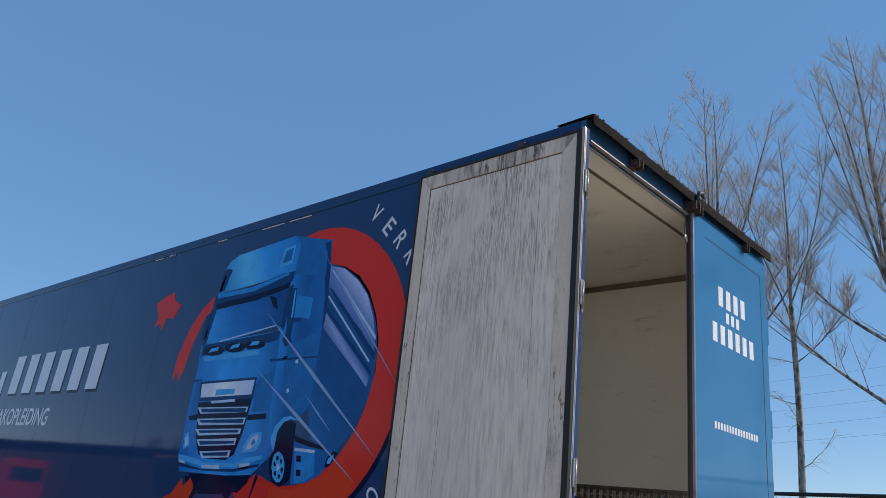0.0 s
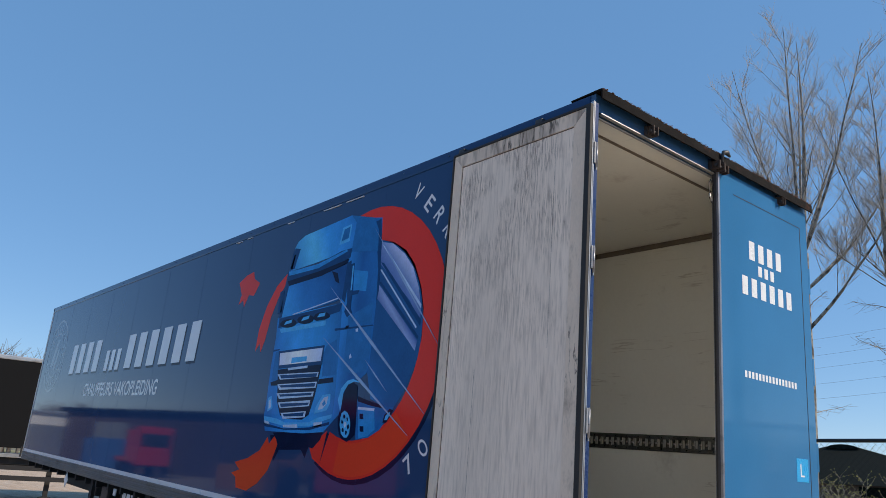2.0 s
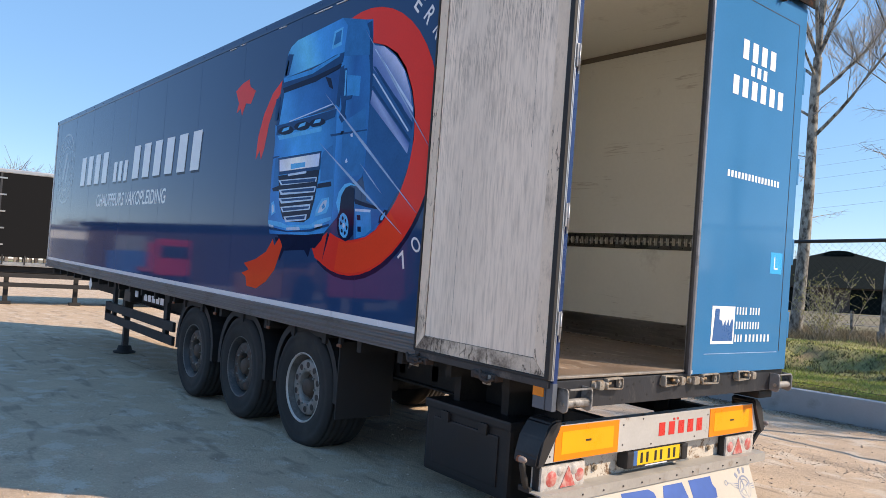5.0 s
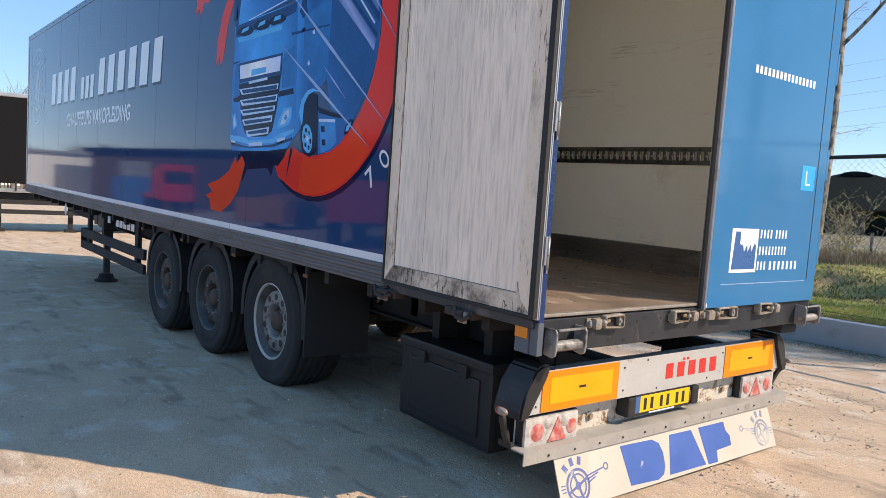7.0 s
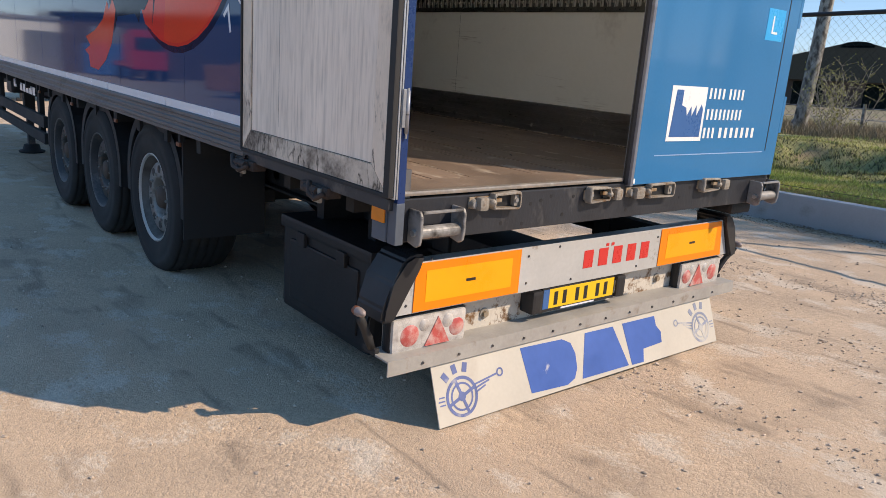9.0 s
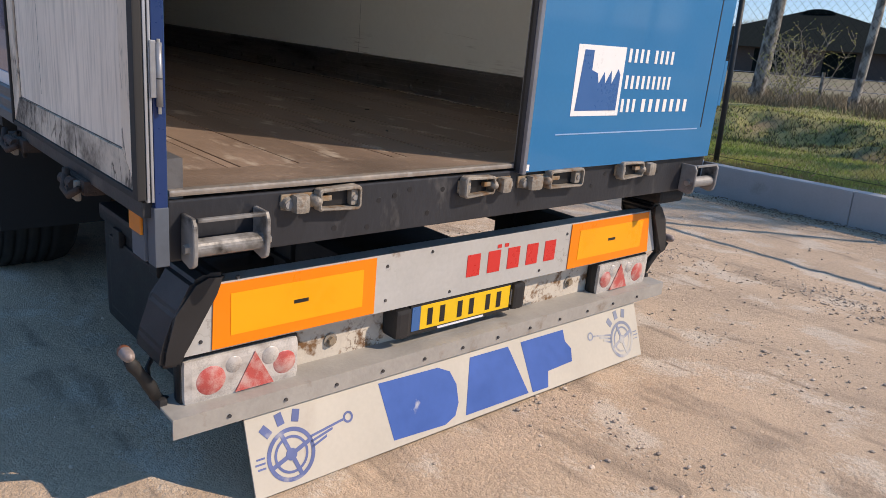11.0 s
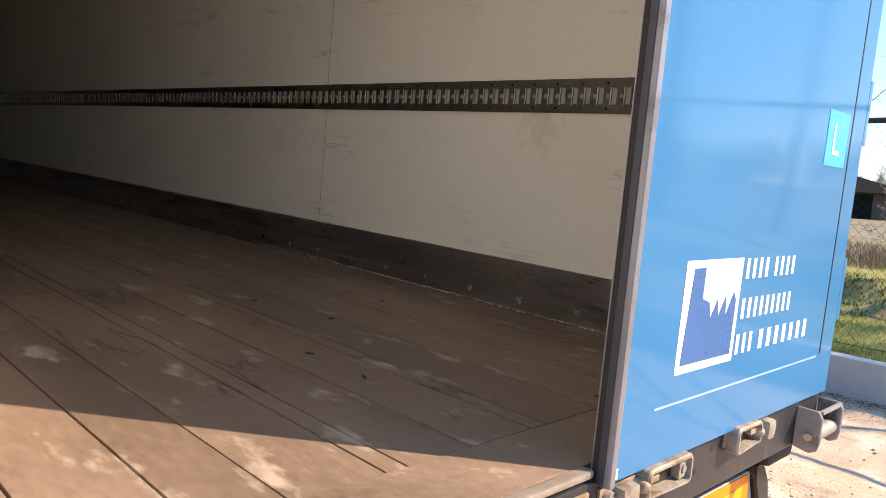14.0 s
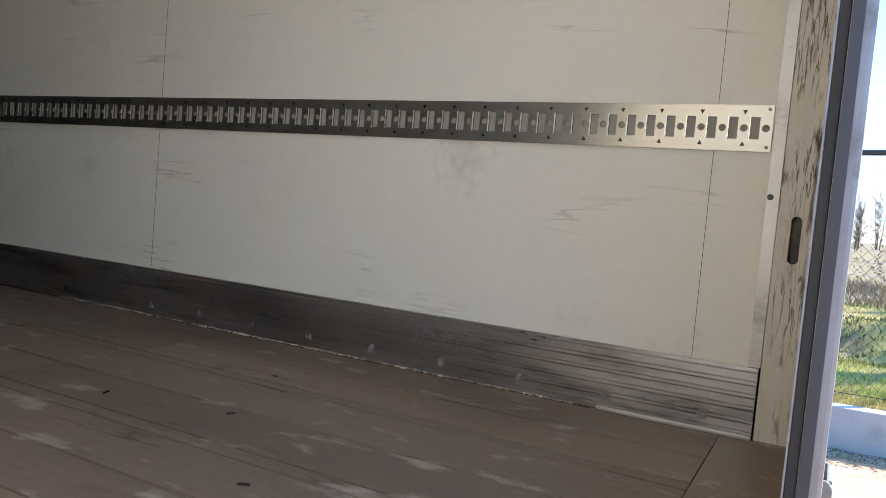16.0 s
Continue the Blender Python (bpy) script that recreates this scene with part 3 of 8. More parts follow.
def blades(name, count, x0, x1, y0, y1, height, width, mat, label, seed, clump=0.35):
    rnd = random.Random(seed)
    verts, faces = [], []
    while len(faces) < count:
        x, y = rnd.uniform(x0, x1), y0 + (y1 - y0) * rnd.random() ** 1.3
        if noise.noise(Vector((x * 0.9, y * 0.9, seed))) < rnd.uniform(-0.6, clump):
            continue
        a, h, w = rnd.uniform(0, 6.28), height * rnd.uniform(0.4, 1.3), width * rnd.uniform(0.6, 1.3)
        p = EDGE @ Vector((x, y, bank_height(x, y) - 0.01))
        s = Vector((math.cos(a), math.sin(a), 0)) * w
        tip = p + Vector((rnd.uniform(-0.5, 0.5) * h, rnd.uniform(-0.5, 0.5) * h, h))
        k = len(verts)
        verts += [p - s, p + s, tip]
        faces.append((k, k + 1, k + 2))
    me = bpy.data.meshes.new(name)
    me.from_pydata(verts, [], faces)
    me.materials.append(mat)
    return tagged(new(name, me), label, "grass", kind="stuff")


kerb()
bank()
blades("grass", 52000, -9, 3.5, 0.2, 6.3, 0.05, 0.0045, M["grass"], "short green grass on the bank", 3, 0.25)
blades("green_turf_edge", 50000, -9, 3.5, 0.5, 2.9, 0.055, 0.0045, M["grass"], "bright green grass close to the kerb", 5, 0.1)
blades("ground_ivy", 17000, -10, 3.5, 2.45, 3.75, 0.05, 0.009, M["ivy"], "dark green ground ivy on the lumpy step", 6, 0.1)
blades("dead_grass", 24000, -9, 3.5, 0.2, 4.8, 0.04, 0.004, M["thatch"], "brown dead grass between the green", 9, 0.5)
blades("dry_verge", 14000, -9, 3.5, 0.17, 0.75, 0.05, 0.004, M["thatch"], "dry yellow grass along the kerb", 7, 0.2)


def flat_leaves(name, count, x0, x1, y0, y1, on_bank, label, seed):
    """Dead leaves lying about, each a folded diamond."""
    rnd = random.Random(seed)
    verts, faces = [], []
    for _ in range(count):
        x, y = rnd.uniform(x0, x1), y0 + (y1 - y0) * rnd.random() ** 1.6 if not on_bank else rnd.uniform(y0, y1)
        if noise.noise(Vector((x * 1.3, y * 1.3, seed))) < rnd.uniform(-0.7, 0.3):
            continue
        z = bank_height(x, y) + 0.02 if on_bank else 0.012
        p = EDGE @ Vector((x, y, z + rnd.uniform(0, 0.03 if on_bank else 0.012)))
        a, r = rnd.uniform(0, 6.28), rnd.uniform(0.010, 0.026) if on_bank else rnd.uniform(0.006, 0.015)
        u, w = Vector((math.cos(a), math.sin(a), rnd.uniform(-0.3, 0.3))) * r, Vector((-math.sin(a), math.cos(a), rnd.uniform(-0.5, 0.5))) * r * 0.6
        k = len(verts)
        verts += [p - u, p + w, p + u, p - w]
        faces += [(k, k + 1, k + 2), (k, k + 2, k + 3)]
    me = bpy.data.meshes.new(name)
    me.from_pydata(verts, [], faces)
    me.materials.append(M["litter"])
    return tagged(new(name, me), label, "leaves", kind="stuff")


flat_leaves("leaf_litter", 2600, -12, 7, 0.18, 1.2, True, "brown dead leaves on the grass along the kerb", 61)
flat_leaves("leaf_litter", 15000, -9, 5, -0.02, -0.42, False, "dark dead leaves swept against the kerb foot", 62)
flat_leaves("leaf_litter", 7000, -16, 7, 5.0, 12.0, True, "brown dead leaves below the trees", 63)
blades("dry_undergrowth", 24000, -10, 4, 5.0, 11, 0.20, 0.006, M["straw"], "dry brown stalks and leaf litter below the trees", 8, 0.2)


def chain_fence():
    L0, L1, H0, H1, y = -16.0, 12.0, 0.36, 2.275, 0.34
    root = tagged(empty("chain_link_fence", EDGE), "black chain-link fence with a top rail, on the kerb", "fence", kind="structure")
    part("top_rail", cyl(bmesh.new(), (L0, y, H1), (L1, y, H1), 0.024, seg=10), M["fence"], root, smooth=True)
    part("bottom_wire", cyl(bmesh.new(), (L0, y, H0 + 0.02), (L1, y, H0 + 0.02), 0.003, seg=6), M["fence"], root)
    x = -13.34
    while x < L1:
        part("fence_post", cyl(bmesh.new(), (x, y + 0.03, -0.2), (x, y + 0.03, H1 + 0.02), 0.03, seg=12), M["fence"], root, smooth=True)
        x += 6.0
    for x in (1.52, 4.1, 6.6, 9.1, 11.6):
        part("fence_post", cyl(bmesh.new(), (x, y + 0.03, -0.2), (x, y + 0.03, H1 + 0.02), 0.03, seg=12), M["fence"], root, smooth=True)
    verts, faces = [], []
    step, hgt, r = 0.085, H1 - H0, 0.0013
    for s in (1, -1):
        c = L0 - hgt
        while c < L1 + hgt:
            a, b = Vector((c, y + 0.004 * s, H0)), Vector((c + hgt * 1.0, y + 0.004 * s, H1)) if s > 0 else Vector((c - hgt * 1.0, y - 0.004, H1))
            if L0 < min(a.x, b.x) and max(a.x, b.x) < L1:
                d = (b - a).normalized()
                n1 = Vector((0, 1, 0))
                n2 = d.cross(n1)
                k = len(verts)
                for p in (a, b):
                    verts += [p + n1 * r, p + (n2 * 0.87 - n1 * 0.5) * r, p + (-n2 * 0.87 - n1 * 0.5) * r]
                faces += [(k, k + 1, k + 4, k + 3), (k + 1, k + 2, k + 5, k + 4), (k + 2, k, k + 3, k + 5)]
            c += step
    me = bpy.data.meshes.new("wire_mesh")
    me.from_pydata(verts, [], faces)
    me.materials.append(M["fence"])
    ob = new("wire_mesh", me)
    ob.parent = root
    tagged(ob, "woven diamond wire", kind="stuff")


chain_fence()


# ---- trees ----
def limb(verts, faces, p, d, length, r0, r1, rnd, bend, seg=5, steps=4, up=0.0):
    """A tapered, slightly crooked limb; returns its points and radii."""
    pts, rad = [Vector(p)], [r0]
    d = Vector(d).normalized()
    for i in range(steps):
        d = (d + Vector((rnd.uniform(-1, 1), rnd.uniform(-1, 1), rnd.uniform(-0.3, 0.6))) * bend + Vector((0, 0, up))).normalized()
        pts.append(pts[-1] + d * length / steps)
        rad.append(r0 + (r1 - r0) * (i + 1) / steps)
    base = len(verts)
    for i, q in enumerate(pts):
        dd = (pts[min(i + 1, steps)] - pts[max(i - 1, 0)]).normalized()
        u = dd.orthogonal().normalized()
        w = dd.cross(u)
        for k in range(seg):
            a = 2 * math.pi * k / seg
            verts.append(q + (u * math.cos(a) + w * math.sin(a)) * rad[i])
    for i in range(steps):
        for k in range(seg):
            a, b = base + i * seg + k, base + i * seg + (k + 1) % seg
            faces.append((a, b, b + seg, a + seg))
    return pts, rad


def poplar(at, height, r, seed, lean=(0, 0), fork=7.0, leaders=4, boughs=()):
    """A bare poplar: a clean trunk, side boughs (height on the trunk, compass angle, length), a fork of steep leaders and a haze of fine twigs."""
    rnd = random.Random(seed)
    root = empty("poplar_tree", pose(*at), "tall bare poplar with pale grey bark and budding twigs", "tree", "poplars behind the fence")
    tv, tf, lv, lf, wv, wf = [], [], [], [], [], []

    def spray(pts, ln, count, rad):
        """Side shoots along a bough, each with finer shoots of its own."""
        n = len(pts) - 1
        for _ in range(count):
            k = rnd.uniform(0.15, 1.0)
            i = min(n - 1, int(k * n))
            q = pts[i].lerp(pts[i + 1], rnd.random())
            b = rnd.uniform(0, 6.28)
            l2 = ln * rnd.uniform(0.2, 0.42) * (1.25 - 0.6 * k)
            along = (pts[i + 1] - pts[i]).normalized()
            p2, _r = limb(wv, wf, q, along + Vector((math.cos(b), math.sin(b), 0.35)) * rnd.uniform(0.6, 1.1), l2, rad, 0.003, rnd, 0.10, 3, 4, 0.06)
            for q2 in p2[1:]:
                for _ in range(2):
                    c = rnd.uniform(0, 6.28)
                    limb(wv, wf, q2, along + Vector((math.cos(c), math.sin(c), 0.4)) * rnd.uniform(0.6, 1.4), rnd.uniform(0.15, 0.42), 0.0028, 0.0021, rnd, 0.2, 3, 2, 0.05)

    def bough(p, d, ln, r0, count, bend=0.06, up=0.05, bare=2):
        pts, _r = limb(lv, lf, p, d, ln, r0, 0.006, rnd, bend, 6, 10, up)
        for i in range(bare, 10):
            for _ in range(1 if rnd.random() < 0.25 else 2):
                a = rnd.uniform(0, 6.28)
                l2 = ln * rnd.uniform(0.24, 0.42) * (1.2 - i / 13)
                along = (pts[i] - pts[i - 1]).normalized()
                side = Vector((math.cos(a), math.sin(a), 0.25))
                p2, _r = limb(lv, lf, pts[i].lerp(pts[i - 1], rnd.random()), along + side * 0.85, l2, max(0.006, r0 * 0.26 * (1.1 - i / 12)), 0.0035, rnd, 0.09, 4, 6, 0.06)
                spray(p2, l2, count, 0.0038)
        spray(pts, ln * 0.45, count, 0.005)

    trunk, rad = limb(tv, tf, (0, 0, -0.2), (lean[0], lean[1], 1), fork + 0.2, r, r * 0.66, rnd, 0.02, 14, 14)
    top = trunk[-1]
    limb(tv, tf, (0, 0, -0.3), (0, 0, 1), 0.5, r * 1.35, r * 1.0, rnd, 0.0, 14, 3)
    bough(top, (lean[0], lean[1], 1.2), height - fork, r * 0.50, 4, 0.03, 0.02)
    for k in range(leaders):
        a = 6.28 * k / leaders + rnd.uniform(-0.4, 0.4)
        t = rnd.uniform(0.20, 0.55)
        bough(trunk[-1 - rnd.randrange(2)], (math.cos(a) * t, math.sin(a) * t, 1.0), (height - fork) * rnd.uniform(0.75, 0.95), r * rnd.uniform(0.22, 0.33), 4, 0.05, 0.02)
    for z, a, ln in boughs:
        i = min(13, int((z + 0.2) / (fork + 0.2) * 14))
        bough(trunk[i], (math.cos(radians(a)) * 0.95, math.sin(radians(a)) * 0.95, 0.7), ln, r * 0.11 * ln ** 0.7, 3, 0.07, 0.05, 3)
    for i in (6, 8, 9, 11):
        a = rnd.uniform(0, 6.28)
        pts, _r = limb(wv, wf, trunk[i], (math.cos(a), math.sin(a), rnd.uniform(0.1, 0.7)), rnd.uniform(0.6, 1.2), 0.012, 0.004, rnd, 0.28, 4, 8)
        for q in pts[1:]:
            for _ in range(3):
                c = rnd.uniform(0, 6.28)
                limb(wv, wf, q, (math.cos(c), math.sin(c), rnd.uniform(-0.8, 0.4)), rnd.uniform(0.12, 0.40), 0.0032, 0.0018, rnd, 0.3, 3, 4)
    for name, v, f, m, sm in (("trunk", tv, tf, M["bark"], True), ("branchwork", lv, lf, M["bark"], True), ("crown", wv, wf, M["twig"], False)):
        me = bpy.data.meshes.new(name)
        me.from_pydata(v, [], f)
        me.materials.append(m)
        for p in me.polygons:
            p.use_smooth = sm
        ob = new(name, me)
        ob.parent = root
        if name != "trunk":
            tagged(ob, "fine bare twigs with buds" if name == "crown" else "pale upright branches", kind="stuff")
    return root


first = poplar((-5.42, 14.0, 0.72), 12.1, 0.145, 11, (0.082, 0.0), 6.4, 6, ((4.6, -10, 4.2), (5.6, 15, 3.4), (5.1, 185, 3.0), (6.2, 160, 3.6), (6.4, 265, 3.0), (5.9, 80, 3.2)))
second = poplar((-3.58, 14.0, 0.72), 10.6, 0.082, 12, (0.082, 0.01), 6.2, 3, ((4.9, 20, 2.2), (5.3, 200, 2.0), (5.7, 300, 2.0)))
third = poplar((-1.30, 14.2, 0.72), 12.8, 0.17, 16, (0.0, 0), 6.4, 6, ((3.9, 190, 4.0), (4.6, 10, 3.6), (5.2, 175, 3.4), (5.6, 330, 3.2), (5.8, 100, 3.0)))
for src, x, y, k, rz in ((second, 4.8, 14.3, 1.05, 130), (third, 7.2, 14.0, 1.0, 60), (third, -10.4, 19.0, 0.86, 100), (first, -12.8, 21.0, 0.84, 250), (third, -20.5, 28.0, 0.9, 20),
                         (second, -20.0, 27.0, 1.1, 300), (first, -26.0, 34, 1.0, 40)):
    copy_thing(src, pose(x, y, 0.72, 0, 0, rz) @ Matrix.Scale(k, 4))


# ---- the semi-trailer, in its own frame ----
LEN, WID, FLOOR, ROOF = 13.46, 2.58, 1.115, 3.90
trailer = empty("semi_trailer", LEVEL, "blue box semi-trailer standing on its legs, one rear door open", "trailer")


def sink(x):
    """Height of the level ground below the trailer's own frame at x."""
    return 0.03195 * (x + 4.3)


def tpart(name, bm, mat, label="", smooth=False, parent=None):
    return part(name, bm, mat, trailer if parent is None else parent, label, smooth)


# box body
side = tpart("side_wall", boxed(-LEN, -0.06, 0.0, 0.012, 1.195, ROOF - 0.06), M["navy"], "glossy navy side wall with printed graphics")
for i in range(11):
    x = -2.14 - 1.22 * i
    if x > -LEN + 0.3:
        tpart("panel_joint", boxed(x - 0.001, x + 0.001, -0.0008, 0.004, 1.245, ROOF - 0.08), M["navy"], parent=side)
tpart("side_wall_off", boxed(-LEN, -0.06, WID - 0.05, WID, 1.06, ROOF - 0.06), M["navy"])
tpart("front_wall", boxed(-LEN - 0.05, -LEN, 0.0, WID, 1.06, ROOF - 0.06, 0.0), M["navy"])
tpart("roof", boxed(-LEN - 0.05, -0.05, 0.03, WID - 0.03, ROOF - 0.03, ROOF), M["white"])
# corner rails along the roof, with a thin lip
for y0, y1 in ((-0.008, 0.07), (WID - 0.07, WID + 0.008)):
    bm = boxed(-LEN - 0.058, -0.05, y0, y1, ROOF - 0.075, ROOF + 0.008, 0.012)
    tpart("roof_rail", bm, M["navy"], "navy roof edge rail")
bm = bmesh.new()
for i in range(1, 24):
    bmesh.ops.create_icosphere(bm, subdivisions=1, radius=0.008, matrix=Matrix.Translation((-LEN + i * 0.55, -0.008, ROOF - 0.03)))
tagged(tpart("rail_riveting", bm, M["blue_dark"]), kind="stuff")
tpart("corner_trim", boxed(-LEN - 0.06, -LEN + 0.02, -0.008, 0.04, 1.06, ROOF + 0.01, 0.01), M["alu"], "aluminium front corner trim")
# lower edge: white stripe, grooved rail
x = -1.23
while x > -LEN + 0.1:
    x1 = max(x - 1.215, -LEN)
    tpart("white_stripe", boxed(x1, x - 0.004, -0.006, -0.0005, 1.196, 1.243), M["pale"], parent=side)
    x -= 1.22
PROF = frame_m((0, 0, 0), (0, 1, 0), (0, 0, 1))
bm = prism(bmesh.new(), [(0.05, 1.055), (0.05, 1.195), (-0.012, 1.195), (-0.020, 1.190), (-0.020, 1.172), (-0.012, 1.166), (-0.012, 1.150), (-0.020, 1.144), (-0.020, 1.126),
                         (-0.012, 1.120), (-0.012, 1.104), (-0.020, 1.098), (-0.020, 1.080), (-0.012, 1.074), (-0.012, 1.055)][::-1], PROF @ Matrix.Translation((0, 0, -LEN)), LEN - 0.03)
tpart("side_rail", bm, M["rail_dirty"], "grooved dirty aluminium lower rail")
tpart("side_rail_off", boxed(-LEN, -0.03, WID - 0.05, WID + 0.012, 1.055, 1.06), M["alu"])

# interior
IN0, IN1, CEIL = 0.022, 2.44, 3.79
lin = tpart("lining_off", boxed(-LEN + 0.06, -0.19, IN1, IN1 + 0.085, FLOOR, CEIL), M["liner"], "off-white smooth wall lining")
for x, w in ((-0.35, 0.0007), (-2.71, 0.0004)):
    tpart("lining_joint", boxed(x - w, x + w, IN1 - 0.0012, IN1, 1.33, CEIL - 0.06), M["steel_dark"], parent=lin)
tpart("lining_near", boxed(-LEN + 0.06, -0.161, 0.0125, IN0, FLOOR, CEIL), M["liner"], "off-white smooth wall lining")
tpart("lining_front", boxed(-LEN + 0.003, -LEN + 0.06, 0.052, WID - 0.055, FLOOR, CEIL), M["liner"])
tpart("ceiling", boxed(-LEN + 0.003, -0.06, 0.014, WID - 0.055, CEIL, ROOF - 0.032), M["liner"], "off-white flat ceiling")
# Dark colour puts the cove's shadow into the trim; the cross strip is brown.
M["cove"] = material("brown_trim_and_cove_shade", (0.17, 0.14, 0.11), 0.6, vary=0.2, scale=6)
tpart("ceiling_cove", boxed(-LEN + 0.06, -0.2, IN1 - 0.028, IN1, CEIL - 0.045, CEIL, 0.010), M["cove"], "brown ceiling edge trim with its shade in the colour")
tpart("ceiling_strip", boxed(-0.215, -0.195, 0.07, IN1 - 0.03, CEIL - 0.008, CEIL, 0.002), M["cove"], "thin brown cross strip on the ceiling")
tpart("kick_plate_near", boxed(-LEN + 0.06, -0.15, IN0, IN0 + 0.012, FLOOR, 1.325), M["alu"])
tpart("lashing_rail_near", boxed(-LEN + 0.06, -0.22, IN0, IN0 + 0.008, 1.955, 2.087), M["zinc"])

# off-side kick plate: ribbed extrusion with bolts
out = [(IN1, FLOOR), (IN1, 1.325), (IN1 - 0.010, 1.325), (IN1 - 0.012, 1.321)]
for z in (1.285, 1.247, 1.21, 1.172, 1.135):
    out += [(IN1 - 0.012, z + 0.028), (IN1 - 0.0165, z + 0.025), (IN1 - 0.0165, z + 0.003), (IN1 - 0.012, z)]
out += [(IN1 - 0.012, FLOOR)]
bm = prism(bmesh.new(), out[::-1], PROF @ Matrix.Translation((0, 0, -LEN + 0.06)), LEN - 0.22)
kick = tpart("kick_plate", bm, M["kick"], "scuffed aluminium kick plate with bolts")
for i in range(20):
    x = -0.30 - 0.297 * i
    bm = cyl(bmesh.new(), (x, IN1 - 0.014, 1.163), (x, IN1 - 0.021, 1.163), 0.011, 0.009, seg=12)
    cyl(bm, (x, IN1 - 0.0165, 1.163), (x, IN1 - 0.0185, 1.163), 0.016, seg=16)
    tpart("bolt", bm, M["iron"], parent=kick)
bm = bmesh.new()
for i in range(14):
    x = -0.30 - 0.29 * i
    cyl(bm, (x, IN1 - 0.011, 1.31), (x, IN1 - 0.0135, 1.31), 0.004, seg=8)
tagged(tpart("riveting", bm, M["steel_dark"], parent=kick), kind="stuff")
rnd = random.Random(14)
bm = bmesh.new()
for _ in range(520):
    x = -0.70 - 2.6 * rnd.random() ** 1.2
    out = bmesh.ops.create_icosphere(bm, subdivisions=1, radius=rnd.uniform(0.002, 0.006))
    for v in out["verts"]:
        v.co = Vector((v.co.x * 2.2 + x, v.co.y + IN1 - 0.024 + rnd.uniform(-0.006, 0.006), v.co.z * 0.8 + FLOOR + 0.003))
M["crumb"] = material("flaking_sealant", (0.50, 0.44, 0.36), 0.9, vary=0.3, island=0.5)
tagged(tpart("crumbled_sealant", bm, M["crumb"], "crumbled pale sealant along the floor edge"), kind="stuff")
bm = bmesh.new()
for _ in range(9):
    x, y, l, a = -0.3 - 3.2 * rnd.random(), rnd.uniform(0.2, 2.3), rnd.uniform(0.006, 0.014), rnd.uniform(0, 6.28)
    box(bm, -l, l, -0.003, 0.003, 0.0, 0.004, 0, Matrix.Translation((x, y, FLOOR + 0.0015)) @ Matrix.Rotation(a, 4, "Z"))
tagged(tpart("floor_dirt", bm, M["black"], "small dark scraps lying on the floor"), kind="stuff")
tpart("floor_gap", boxed(-LEN + 0.1, -0.64, IN1 - 0.030, IN1 - 0.0172, FLOOR - 0.001, FLOOR + 0.0025), M["black"], "dark open joint along the kick plate")
tpart("floor_edge_strip", boxed(-0.62, -0.16, IN1 - 0.034, IN1 - 0.014, FLOOR, FLOOR + 0.014, 0.004), M["alu"])


# lashing rail with pressed slots, round holes and triangles
def rail_cell():
    """One repeat of the rail's face: (u, v) outlines of the plate and its holes, filled to triangles."""
    bm = bmesh.new()
    loops = [[(0, 0), (0.12, 0), (0.12, 0.132), (0, 0.132)]]
    for u in (0.003, 0.063):
        loops.append([(u, 0.034), (u + 0.025, 0.034), (u + 0.025, 0.098), (u, 0.098)])
    for u in (0.045, 0.105):
        if u < 0.11:
            loops.append([(u + 0.011 * math.cos(a), 0.066 + 0.011 * math.sin(a)) for a in [2 * math.pi * k / 10 for k in range(10)]])
    loops.append([(0.038, 0.118), (0.045, 0.105), (0.052, 0.118)])
    loops.append([(0.038, 0.014), (0.052, 0.014), (0.045, 0.027)])
    edges = []
    for lp in loops:
        vs = [bm.verts.new((u, v, 0)) for u, v in lp]
        edges += [bm.edges.new((vs[i], vs[(i + 1) % len(vs)])) for i in range(len(vs))]
    bmesh.ops.triangle_fill(bm, edges=edges, use_beauty=True, use_dissolve=False)
    holes = [lp for lp in loops[1:]]
    inside = []
    for f in bm.faces:
        c = f.calc_center_median()
        for lp in holes:
            us, vs_ = [p[0] for p in lp], [p[1] for p in lp]
            if min(us) < c.x < max(us) and min(vs_) < c.y < max(vs_) and all(any((v.co.x - p[0]) ** 2 + (v.co.y - p[1]) ** 2 < 1e-9 for p in lp) for v in f.verts):
                inside.append(f)
                break
    bmesh.ops.delete(bm, geom=list(set(inside)), context="FACES_ONLY")
    bm.verts.index_update()
    v = [tuple(q.co) for q in bm.verts]
    f = [tuple(q.index for q in p.verts) for p in bm.faces]
    bm.free()
    return v, f, loops


# Darker than the lining: the colour stands in for a deeper slot's shade.
M["rail_back"] = material("shaded_lining_behind_rail", (0.36, 0.345, 0.31), 0.7, vary=0.08, scale=20)


